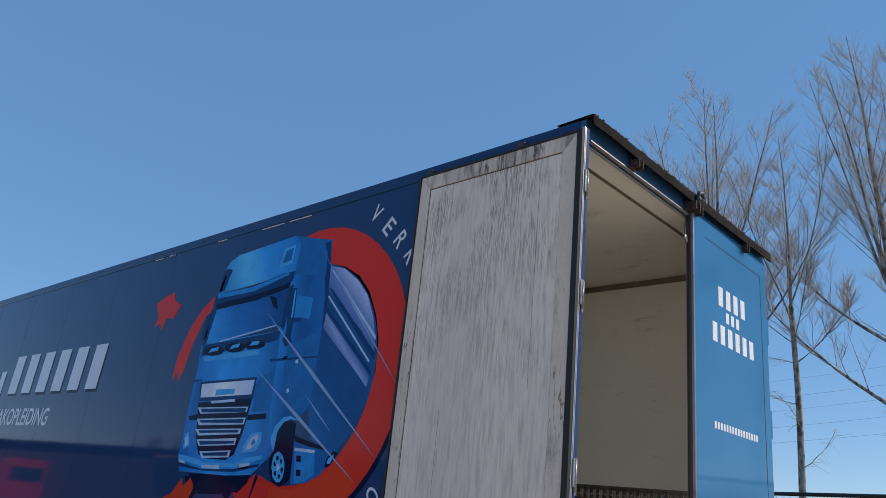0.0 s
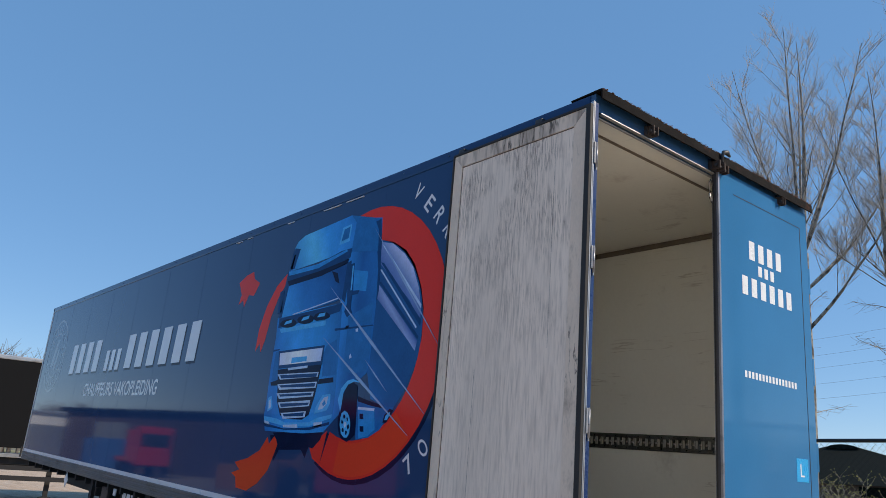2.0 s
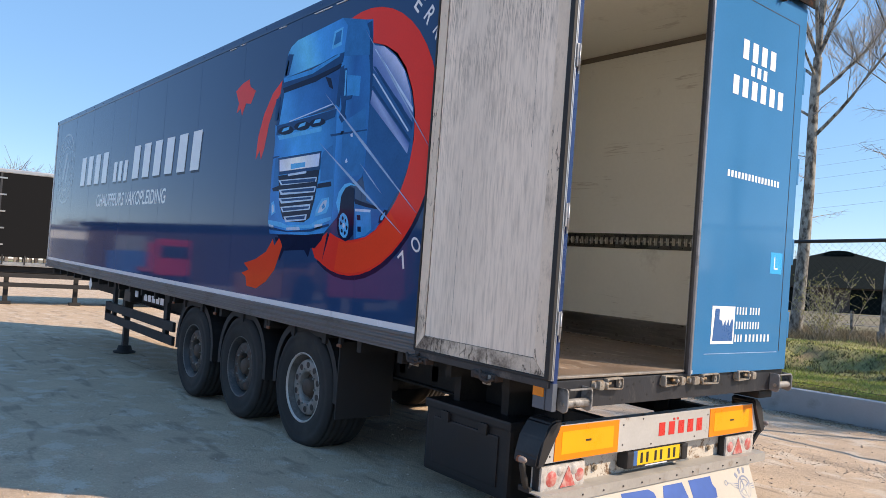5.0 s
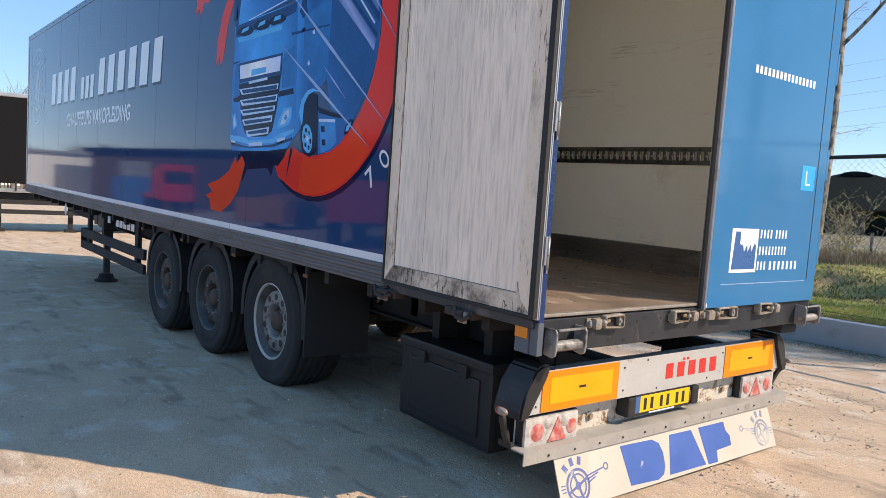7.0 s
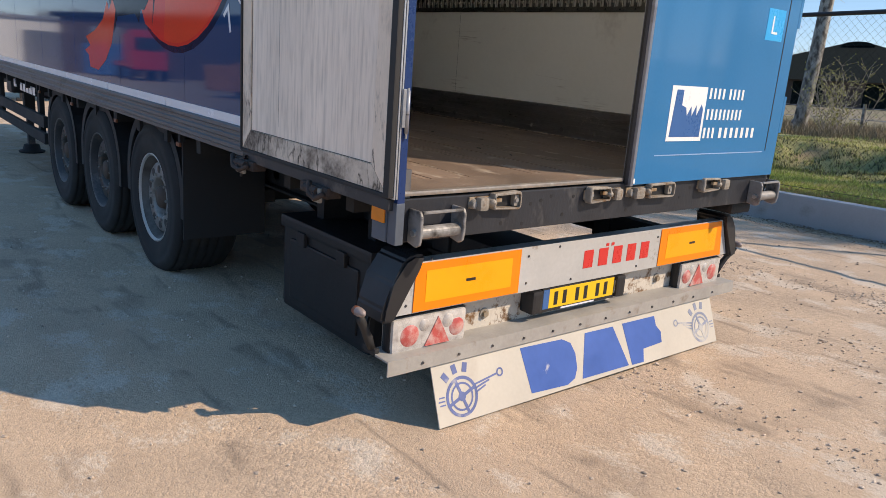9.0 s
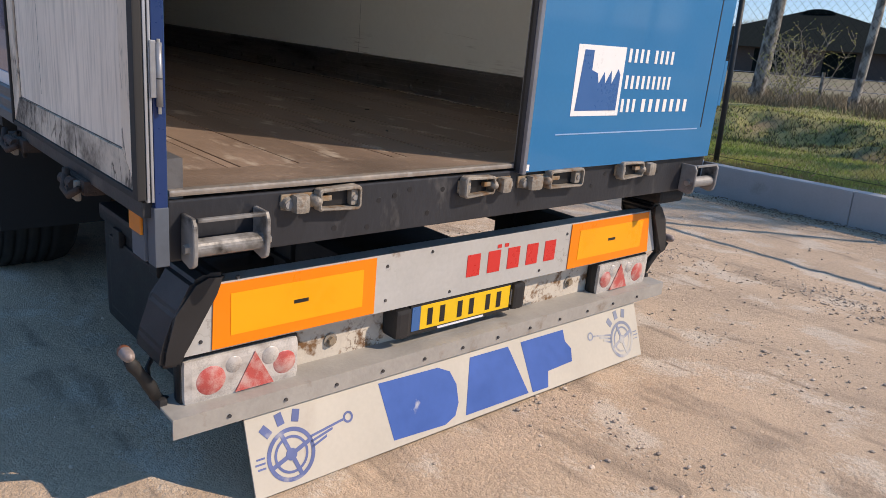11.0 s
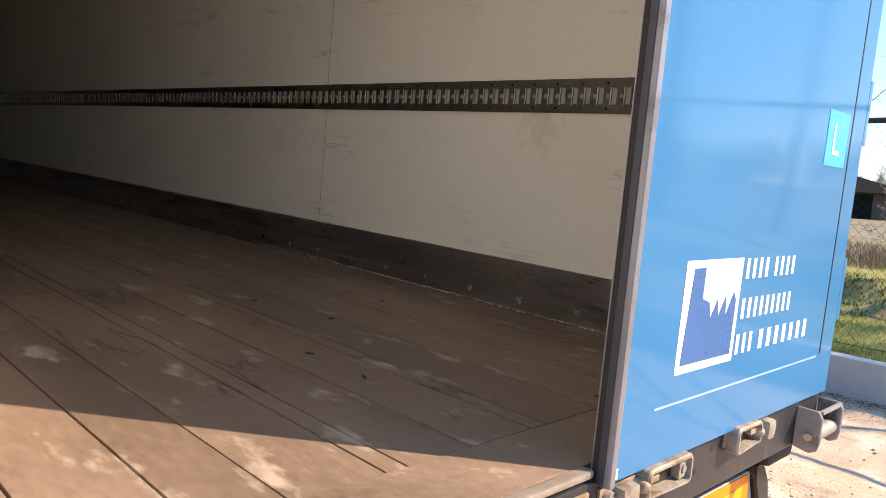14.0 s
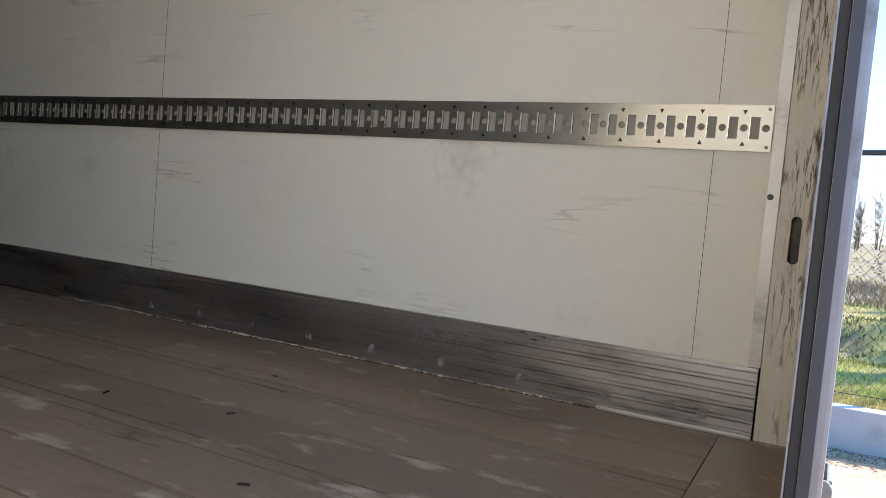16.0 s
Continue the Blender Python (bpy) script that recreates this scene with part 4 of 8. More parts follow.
def lashing_rail():
    v, f, loops = rail_cell()
    verts, faces = [], []
    for i in range(106):
        x0 = -0.197 - 0.12 * (i + 1)
        k = len(verts)
        verts += [(x0 + u, IN1 - 0.010, 1.955 + w) for u, w, _ in v]
        faces += [tuple(k + j for j in p) for p in f]
        for lp in loops[1:]:
            k, n = len(verts), len(lp)
            verts += [(x0 + u, IN1 - 0.010, 1.955 + w) for u, w in lp] + [(x0 + u, IN1 - 0.002, 1.955 + w) for u, w in lp]
            faces += [(k + j, k + (j + 1) % n, k + n + (j + 1) % n, k + n + j) for j in range(n)]
    me = bpy.data.meshes.new("lashing_rail")
    me.from_pydata(verts, [], faces)
    me.materials.append(M["rail"])
    rail = new("lashing_rail", me)
    rail.parent = trailer
    tagged(rail, "galvanised slotted lashing rail")
    bm = boxed(-0.197 - 106 * 0.12, -0.194, IN1 - 0.0105, IN1, 1.9535, 1.9555)
    box(bm, -0.197 - 106 * 0.12, -0.194, IN1 - 0.0105, IN1, 2.0865, 2.0885)
    box(bm, -0.1975, -0.194, IN1 - 0.0105, IN1, 1.9555, 2.0865)
    part("rim", bm, M["rail"], rail)
    for z in (1.966, 2.076):
        part("rail_bolt", cyl(bmesh.new(), (-0.206, IN1 - 0.010, z), (-0.206, IN1 - 0.0125, z), 0.005, seg=10), M["iron"], rail)
    bm = bmesh.new()
    for i in range(106):
        for u in (-0.0002, 0.0598):
            box(bm, -0.197 - 0.12 * (i + 1) + u, -0.197 - 0.12 * (i + 1) + u + 0.003, IN1 - 0.0125, IN1 - 0.0098, 1.987, 2.055)
    tagged(part("pressed_ridge", bm, M["ridge"], rail), kind="stuff")
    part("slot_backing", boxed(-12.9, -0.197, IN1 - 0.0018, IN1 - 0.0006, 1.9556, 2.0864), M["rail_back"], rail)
    bm = bmesh.new()
    for i in range(106):
        x0 = -0.197 - 0.12 * (i + 1)
        for tri in ([(0.037, 0.119), (0.045, 0.104), (0.053, 0.119)], [(0.037, 0.013), (0.053, 0.013), (0.045, 0.028)]):
            prism(bm, [(x0 + u, 1.955 + w) for u, w in tri], SIDE @ Matrix.Translation((0, 0, -(IN1 - 0.0025))), 0.001)
    tagged(part("punched_triangle", bm, M["black"], rail), kind="stuff")


lashing_rail()

# rear posts seen from inside: screwed strip, worn post with a hand slot
tpart("edge_strip", boxed(-0.19, -0.156, IN1 - 0.006, IN1 + 0.08, 1.327, CEIL), M["alu"], "riveted edge strip")
bm = bmesh.new()
for i in range(9):
    cyl(bm, (-0.173, IN1 - 0.005, 1.36 + 0.18 * i), (-0.173, IN1 - 0.009, 1.36 + 0.18 * i), 0.006, seg=10)
tagged(tpart("screw_row", bm, M["zinc"]), kind="stuff")
tpart("strip_hole", cyl(bmesh.new(), (-0.180, IN1 - 0.004, 1.825), (-0.180, IN1 - 0.0072, 1.825), 0.009, seg=14), M["black"])
bm = boxed(-0.154, -0.028, IN1 - 0.012, WID - 0.03, 1.045, 1.636, 0.002)
box(bm, -0.154, -0.028, IN1 - 0.012, WID - 0.03, 1.776, ROOF - 0.08, 0.002)
box(bm, -0.154, -0.119, IN1 - 0.012, WID - 0.03, 1.636, 1.776)
box(bm, -0.089, -0.028, IN1 - 0.012, WID - 0.03, 1.636, 1.776)
M["post"] = material("scraped_paint_post", (0.68, 0.665, 0.615), 0.6, vary=0.12, scale=6, fine=60, stretch=(1.4, 1, 0.25), stain=(0.16, 0.14, 0.12), stain_scale=26, stain_lo=0.55, stain_hi=0.64, bump=0.15,
                      crack=(0.05, 0.042, 0.036), crack_scale=48, crack_width=0.034, crack_lo=0.43, crack_stretch=(1.3, 1, 0.10))
tpart("rear_post", bm, M["post"], "scratched off-white rear post with a hand slot")
bm = boxed(-0.119, -0.089, IN1 + 0.022, IN1 + 0.026, 1.63, 1.78)
tpart("slot_back", bm, M["steel_dark"])
bm = bmesh.new()
slot = [(-0.104 + 0.0145 * math.cos(a), 1.706 + 0.0145 * math.sin(a) + (0.054 if math.sin(a) >= 0 else -0.054)) for a in [2 * math.pi * (k + 0.5) / 28 for k in range(28)]]
rect = [(-0.104 + math.copysign(min(0.0172, abs(math.cos(a)) * 0.03), math.cos(a)), 1.706 + math.copysign(min(0.0722, 0.030 + abs(math.sin(a)) * 0.09), math.sin(a))) for a in [2 * math.pi * (k + 0.5) / 28 for k in range(28)]]
ring_in = [bm.verts.new((u, IN1 - 0.0128, v)) for u, v in slot]
ring_out = [bm.verts.new((u, IN1 - 0.0128, v)) for u, v in rect]
ring_deep = [bm.verts.new((u, IN1 + 0.02, v)) for u, v in slot]
for k in range(28):
    j = (k + 1) % 28
    bm.faces.new((ring_in[k], ring_in[j], ring_out[j], ring_out[k]))
    bm.faces.new((ring_in[k], ring_deep[k], ring_deep[j], ring_in[j]))
tpart("slot_rim", bm, M["post"])

# floor: planks laid lengthwise with a cross sill plate
tpart("subfloor", boxed(-LEN + 0.003, -0.05, 0.014, WID - 0.055, 1.06, FLOOR - 0.02), M["chassis"], "dark floor bearers")
fl = tpart("floor", boxed(-LEN + 0.06, -0.242, IN0, IN1, FLOOR - 0.019, FLOOR - 0.012), M["steel_dark"], "worn brown plywood floor boards")
rnd = random.Random(21)
edges = (IN0 + 0.002, 0.275, 0.313, 0.512, 0.676, 0.89, 0.945, 1.13, 1.335, 1.39, 1.62, 1.86, 1.915, 2.14, 2.28, IN1 - 0.016)
widths = [(a, b - a) for a, b in zip(edges, edges[1:])]
for y, w in widths:
    x = -0.243
    while x > -LEN + 0.2:
        l = rnd.choice((1.9, 2.5, 3.1))
        x1 = max(x - l, -LEN + 0.06)
        dz = rnd.uniform(-0.001, 0.001)
        tpart("plank", boxed(x1 + 0.002, x - 0.002, y + 0.003, y + w - 0.003, FLOOR - 0.012, FLOOR + dz, 0.0015), M["plank"], parent=fl)
        x = x1
tpart("sill_plate", boxed(-0.2425, -0.044, 0.010, WID - 0.06, FLOOR - 0.02, FLOOR + 0.001, 0.003), M["plank_sill"], "worn brown cross board at the door sill")
tpart("sill_nose", boxed(-0.043, -0.013, 0.008, 1.25, FLOOR - 0.014, FLOOR + 0.003, 0.006), M["worn_brown"], "worn brown steel edge of the floor")

# rear frame: sill beam, posts, header
M["sill"] = material("chipped_black_sill_paint", (0.023, 0.025, 0.031), 0.42, vary=0.25, scale=5, stretch=(1, 1, 0.45), stain=(0.12, 0.115, 0.11), stain_scale=9, stain_lo=0.58, stain_hi=0.80, bump=0.08)
sill = tpart("rear_sill", boxed(-0.10, -0.016, 0.006, WID - 0.02, 0.93, 1.092, 0.006), M["sill"], "black steel rear sill, dusty and chipped")
bm = bmesh.new()
for y, z in ((0.66, 1.035), (0.72, 1.045), (0.86, 0.975), (0.62, 0.955), (0.92, 1.05), (0.78, 1.06), (1.72, 1.0), (1.80, 1.045), (2.18, 1.03), (0.50, 0.965), (1.30, 0.965)):
    cyl(bm, (-0.02, y, z), (-0.0152, y, z), 0.009, seg=12)
tagged(tpart("bolt_pattern", bm, M["black"], parent=sill), kind="stuff")


def loop_outline(w, h, r, n=5):
    """A rounded rectangle about the origin."""
    pts = []
    for cx, cy, a0 in ((w / 2 - r, h / 2 - r, 0), (-w / 2 + r, h / 2 - r, 90), (-w / 2 + r, -h / 2 + r, 180), (w / 2 - r, -h / 2 + r, 270)):
        for k in range(n + 1):
            a = radians(a0 + 90 * k / n)
            pts.append((cx + r * math.cos(a), cy + r * math.sin(a)))
    return pts


def lock(y0, y1, z, flip=1):
    """A cast door lock on the sill: rusty base, rounded pivot block, cam nose, and an open cast loop closed by a screwed bridge."""
    w, c = y1 - y0, (y0 + y1) / 2
    f = lambda u: c + flip * u * w

    def span(a, b):
        return tuple(sorted((f(a), f(b))))

    lk = tpart("door_lock", boxed(-0.017, -0.009, *span(-0.50, 0.50), z - 0.024, z + 0.020, 0.003), M["cast_rusty"], "dusty cast door lock with an open loop", parent=sill)
    # the loop: a rounded ring with thin walls, waisted near the cam
    lw, lh, th = 0.58 * w, 0.074, 0.009
    bm = bmesh.new()
    rings = []
    for outline, x in ((loop_outline(lw, lh, 0.016), -0.009), (loop_outline(lw, lh, 0.016), 0.020), (loop_outline(lw - 0.008, lh - 0.006, 0.015), 0.025), (loop_outline(lw - 2 * th, lh - 2 * th, 0.010), 0.025), (loop_outline(lw - 2 * th, lh - 2 * th, 0.010), -0.009)):
        ring = []
        for u, v in outline:
            waist = 1.0 - 0.20 * math.exp(-((u * flip + lw * 0.30) / 0.022) ** 2)
            ring.append(bm.verts.new((x - 0.006 * (1 - waist) * 5, f(0.20) + u, z + v * waist)))
        rings.append(ring)
    for a, b in zip(rings, rings[1:]):
        n = len(a)
        for k in range(n):
            bm.faces.new((a[k], a[(k + 1) % n], b[(k + 1) % n], b[k]))
    bmesh.ops.recalc_face_normals(bm, faces=bm.faces)
    part("loop", bm, M["cast"], lk, smooth=False)
    part("end_bridge", boxed(-0.009, 0.014, *span(0.36, 0.455), z - 0.024, z + 0.024, 0.005), M["cast"], lk)
    bm = boxed(-0.010, 0.030, *span(-0.40, -0.21), z - 0.032, z + 0.024, 0.018)
    part("pivot_block", bm, M["cast"], lk, "pale rounded cast block", smooth=False)
    part("pivot_base", cyl(bmesh.new(), (-0.016, f(-0.42), z - 0.006), (0.006, f(-0.42), z - 0.006), 0.022, 0.018, seg=18), M["cast"], lk)
    part("pivot_bolt", cyl(bmesh.new(), (0.005, f(-0.44), z - 0.006), (0.010, f(-0.44), z - 0.006), 0.011, seg=12), M["iron"], lk)
    bm = lathe(bmesh.new(), [(0.0, 0.040), (0.009, 0.038), (0.016, 0.028), (0.019, 0.0)], Matrix.Translation((-0.012, f(-0.09), z - 0.002)) @ Matrix.Rotation(radians(90), 4, "Y"), 14)
    part("cam_nose", bm, M["cast"], lk, smooth=True)
    part("slot_screw", cyl(bmesh.new(), (0.013, f(0.41), z), (0.018, f(0.41), z), 0.009, seg=12), M["iron"], lk)
    part("latch_tongue", boxed(-0.006, 0.012, *span(-0.04, 0.10), z - 0.004, z + 0.012, 0.004), M["cast_rusty"], lk)
    part("locking_slot", boxed(-0.0095, -0.0085, *span(-0.02, 0.36), z - 0.024, z + 0.024), M["black"], lk)


M["cast_rusty"] = material("rust_stained_casting", (0.30, 0.235, 0.165), 0.75, metal=0.1, vary=0.25, scale=14, stain=(0.22, 0.115, 0.045), stain_scale=18, stain_lo=0.48, stain_hi=0.62, bump=0.3, bump_scale=110)
lock(0.318, 0.572, 1.062)
lock(0.985, 1.235, 1.055, -1)
lock(1.275, 1.62, 1.052)
lock(1.86, 2.13, 1.058, -1)


def buffer_roller(y0, y1):
    """A dock roller in a welded cradle: two rounded cheeks, a thin bar above and below, the roller between."""
    z0, z1 = 0.922, 1.058
    root = None
    for a, b in ((y0, y0 + 0.014), (y1 - 0.014, y1)):
        pts = [(-0.016, z0 + 0.01), (0.035, z0), (0.056, z0 + 0.012), (0.062, z0 + 0.04), (0.062, z1 - 0.02), (0.05, z1), (-0.016, z1)]
        bm = prism(bmesh.new(), pts, frame_m((0, b, 0), (1, 0, 0), (0, 0, 1)), b - a)
        bmesh.ops.bevel(bm, geom=list(bm.edges), offset=0.003, segments=1, affect="EDGES")
        if root is None:
            root = tpart("dock_buffer", bm, M["iron"], "worn steel roller buffer on the sill corner")
        else:
            part("cheek", bm, M["iron"], root)
    part("upper_bar", boxed(0.046, 0.060, y0 + 0.014, y1 - 0.014, z1 - 0.010, z1, 0.003), M["iron"], root)
    bm = cyl(bmesh.new(), (0.030, y0 + 0.014, 0.975), (0.030, y1 - 0.014, 0.975), 0.024, seg=22)
    part("roller", bm, M["iron"], root, "scuffed grey roller")
    for a, b in ((y0 - 0.012, y0), (y1, y1 + 0.014)):
        part("axle_bolt", cyl(bmesh.new(), (0.030, a, 0.975), (0.030, b, 0.975), 0.013, seg=6), M["zinc"], root)


buffer_roller(0.036, 0.250)
buffer_roller(2.375, 2.575)

# near rear post with blue strips
tpart("rear_post_near", boxed(-0.16, -0.012, -0.006, 0.004, 0.945, ROOF - 0.08, 0.003), M["blue_dark"], "blue painted rear corner post")
tpart("corner_strip", boxed(-0.03, 0.018, -0.0385, -0.008, 0.935, ROOF - 0.07, 0.003), M["strip_blue"], "deep blue vertical corner strip")
tpart("corner_foot", boxed(-0.031, 0.0195, -0.042, -0.0065, 0.933, 1.085, 0.003), M["corner_steel"], "blue-grey steel foot of the corner strip")
tpart("corner_strip_silver", boxed(-0.004, 0.020, -0.0575, -0.0505, 1.10, ROOF - 0.07, 0.002), M["strip_steel"], "dull silver vertical edge strip")
tpart("corner_strip_silver", boxed(-0.004, 0.020, -0.0470, -0.0405, 1.10, ROOF - 0.07, 0.002), M["strip_steel"], "dull silver vertical edge strip")
tpart("corner_groove", boxed(-0.004, 0.0165, -0.0503, -0.0472, 1.10, ROOF - 0.07), M["steel_dark"])
tpart("side_reflector_plate", boxed(-0.12, -0.032, -0.05, -0.02, 0.935, 1.09, 0.004), M["corner_steel"])
tpart("side_reflector", boxed(-0.115, -0.035, -0.058, -0.0505, 1.005, 1.065, 0.003), M["lamp_amber"], "amber side reflector")
M["hinge_steel"] = material("dull_hinge_steel", (0.30, 0.31, 0.33), 0.4, metal=0.4, vary=0.2, scale=12, stain=(0.10, 0.095, 0.095), stain_scale=14, stain_lo=0.55, stain_hi=0.72)
for z in (3.50, 2.88, 2.0, 1.405):
    bm = boxed(0.0205, 0.027, -0.0455, -0.031, z - 0.055, z + 0.075, 0.003)
    hg = tpart("door_hinge", bm, M["hinge_steel"], "dull steel door hinge")
    part("hinge_barrel", cyl(bmesh.new(), (0.025, -0.0245, z - 0.075), (0.025, -0.0245, z + 0.070), 0.0075, seg=14), M["hinge_steel"], hg, smooth=True)
    part("hinge_pin", cyl(bmesh.new(), (0.025, -0.0245, z - 0.092), (0.025, -0.0245, z + 0.078), 0.0042, seg=8), M["zinc"], hg)
    part("hinge_joint", cyl(bmesh.new(), (0.025, -0.0245, z - 0.012), (0.025, -0.0245, z - 0.009), 0.0078, seg=14), M["steel_dark"], hg)
tpart("rear_post_off", boxed(-0.16, -0.03, WID - 0.028, WID + 0.004, 0.945, ROOF - 0.08, 0.004), M["blue_dark"], "blue painted rear corner post")
hd = tpart("rear_header", boxed(-0.16, -0.012, 0.0, WID, CEIL + 0.012, ROOF + 0.012, 0.004), M["blue_dark"], "blue painted header above the doors")
tpart("header_lip", boxed(-0.055, -0.040, 0.05, 1.30, CEIL - 0.010, CEIL - 0.001, 0.003), M["alu"], "bright aluminium lip", parent=hd)
tpart("header_lip", boxed(-0.03, -0.006, 0.05, 1.30, CEIL + 0.002, CEIL + 0.010, 0.003), M["alu"], "dull aluminium lip", parent=hd)
# wavy, rusted sheet-metal cap with a downturned lip
bm = bmesh.new()
rows = []
for k in range(66):
    y = -0.01 + (WID + 0.022) * k / 65
    dx, dz = 0.006 * noise.noise(Vector((y * 2.1, 1, 4))) + 0.003 * noise.noise(Vector((y * 9, 2, 4))), 0.006 * noise.noise(Vector((y * 1.7, 5, 2)))
    rows.append([bm.verts.new((px + dx, y, pz + dz)) for px, pz in ((-0.20, ROOF + 0.013), (-0.20, ROOF + 0.020), (0.034, ROOF + 0.026), (0.042, ROOF + 0.020), (0.044, ROOF - 0.040), (0.034, ROOF - 0.040), (0.030, ROOF + 0.013))])
for a, b in zip(rows, rows[1:]):
    for k in range(7):
        bm.faces.new((a[k], a[(k + 1) % 7], b[(k + 1) % 7], b[k]))
bm.faces.new(rows[0][::-1])
bm.faces.new(rows[-1])
bmesh.ops.recalc_face_normals(bm, faces=bm.faces)
# Near-black base paints the lip's shade; the red-brown stain is rust.
M["rust_cap"] = material("shade_black_rusty_cap", (0.007, 0.006, 0.006), 0.9, spec=0.15, vary=0.35, scale=14, stain=(0.085, 0.030, 0.018), stain_scale=12, stain_lo=0.58, stain_hi=0.72, bump=0.4)
tpart("rain_cap", bm, M["rust_cap"], "rusty steel rain cap with lichen", parent=hd)
rnd = random.Random(4)
bm = bmesh.new()
for _ in range(700):
    y = rnd.uniform(0.0, WID)
    out = bmesh.ops.create_icosphere(bm, subdivisions=1, radius=rnd.uniform(0.003, 0.009))
    for v in out["verts"]:
        v.co = v.co * rnd.uniform(0.6, 1.2) + Vector((rnd.uniform(-0.03, 0.046), y, ROOF + 0.026 + rnd.uniform(-0.002, 0.004)))
M["moss"] = material("dry_moss", (0.30, 0.15, 0.09), 0.95, vary=0.3, island=0.4)
tagged(tpart("moss", bm, M["moss"], parent=hd), "dry moss and lichen crumbs", kind="stuff")
# top lock keepers: a bracket, two ears, a roller pin
for y, big in ((0.50, 0.75), (1.235, 1.0), (1.315, 0.75), (2.13, 0.6)):
    kp = tpart("top_lock_keeper", boxed(-0.012, 0.012, y - 0.045 * big, y + 0.045 * big, ROOF - 0.095, ROOF - 0.035, 0.005), M["steel_dark"], "rusty black lock keeper on the header")
    for e in (-0.036, 0.022):
        part("ear", boxed(0.010, 0.060 * big + 0.012, y + e * big, y + (e + 0.014) * big, ROOF - 0.100, ROOF - 0.040, 0.005), M["rust"], kp)
    part("pin", cyl(bmesh.new(), (0.045 * big, y - 0.05 * big, ROOF - 0.075), (0.045 * big, y + 0.05 * big, ROOF - 0.075), 0.011, seg=12), M["steel_dark"], kp)
    part("keeper_bolt", cyl(bmesh.new(), (0.012, y, ROOF - 0.068), (0.024, y, ROOF - 0.068), 0.011, seg=6), M["zinc"], kp)
tpart("keeper_hook", tube(bmesh.new(), [(0.05, 1.262, ROOF - 0.05), (0.056, 1.258, ROOF + 0.01), (0.060, 1.27, ROOF + 0.036), (0.06, 1.31, ROOF + 0.048), (0.05, 1.365, ROOF + 0.040)], [0.013, 0.013, 0.015, 0.018, 0.009]), M["steel_dark"], "bent black lock hook standing above the header", smooth=True)
loop = tpart("hanging_loop", tube(bmesh.new(), [(-0.012, 1.225, 3.745), (-0.010, 1.200, 3.715), (-0.008, 1.192, 3.66), (-0.008, 1.200, 3.60), (-0.010, 1.222, 3.572), (-0.012, 1.240, 3.60), (-0.012, 1.243, 3.67), (-0.012, 1.230, 3.74)], 0.0035, 8), M["seal"], "thin black rope loop with a snap hook", smooth=True)
part("snap_hook", tube(bmesh.new(), [(-0.008, 1.197, 3.632), (-0.008, 1.204, 3.605), (-0.009, 1.218, 3.582)], 0.0075, 8), M["zinc"], loop, smooth=True)
pts = [(-0.02, 1.285 + 0.022 * math.sin(a), CEIL - 0.10 + 0.065 * math.cos(a)) for a in [0.3 + i * 0.55 for i in range(11)]]
tpart("pull_strap", tube(bmesh.new(), pts, 0.006), M["black"], "black hanging loop strap", smooth=True)

# closed off-side door
DY0, DY1, DZ0, DZ1 = 1.269, 2.552, 1.086, 3.845
DX = 0.005
door = tpart("rear_door", boxed(-0.016, 0.0, DY0 + 0.012, DY1, DZ0, DZ1, 0.003), M["blue"], "blue closed rear door with white lettering")
M["edge_grey"] = material("anodised_grey_edge", (0.25, 0.265, 0.31), 0.36, metal=0.5, vary=0.12, stain=(0.10, 0.09, 0.09), stain_scale=9, stain_lo=0.58, stain_hi=0.75)
M["edge_dark"] = material("dark_edge_profile", (0.045, 0.05, 0.065), 0.45, metal=0.2, vary=0.15)
tpart("edge_profile", boxed(-0.0195, 0.014, DY0 - 0.006, DY0 + 0.014, DZ0 - 0.004, DZ1 + 0.004, 0.006), M["edge_grey"], "grey aluminium door edge", parent=door)

tpart("edge_seal", boxed(-0.034, -0.0197, DY0 - 0.004, DY0 + 0.02, DZ0, DZ1, 0.003), M["seal"], parent=door)
tpart("edge_face", boxed(-0.018, -0.002, DY0 - 0.009, DY0 - 0.0058, DZ0, DZ1, 0.001), M["edge_dark"], parent=door)
tpart("edge_lip", boxed(-0.0375, -0.0345, DY0 - 0.0035, DY0 + 0.012, DZ0, DZ1), M["edge_grey"], parent=door)
tpart("inner_lining", boxed(-0.022, -0.0165, DY0 + 0.03, DY1 - 0.03, DZ0 + 0.035, DZ1 - 0.05, 0.003), M["weather"], "weathered pale inner lining", parent=door)
# printed frame lines, hinges, lettering blocks
bm = boxed(0.0, 0.0012, 2.435, 2.442, 1.225, 3.70)
box(bm, 0.0, 0.0012, 1.48, 2.435, 3.698, 3.704)
tpart("frame_line", bm, M["black"], parent=door)
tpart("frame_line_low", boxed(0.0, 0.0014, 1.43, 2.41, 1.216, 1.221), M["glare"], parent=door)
tpart("corner_tag", boxed(0.0, 0.002, 1.288, 1.308, 1.092, 1.115), M["white"], parent=door)
for z in (3.3, 2.6, 1.98, 1.42):
    bm = boxed(-0.012, 0.006, WID - 0.030, WID - 0.004, z - 0.10, z + 0.10, 0.003)
    cyl(bm, (-0.001, WID - 0.004, z - 0.075), (-0.001, WID - 0.004, z + 0.075), 0.006, seg=12)
    tpart("door_hinge", bm, M["blue"], "blue painted door hinge")


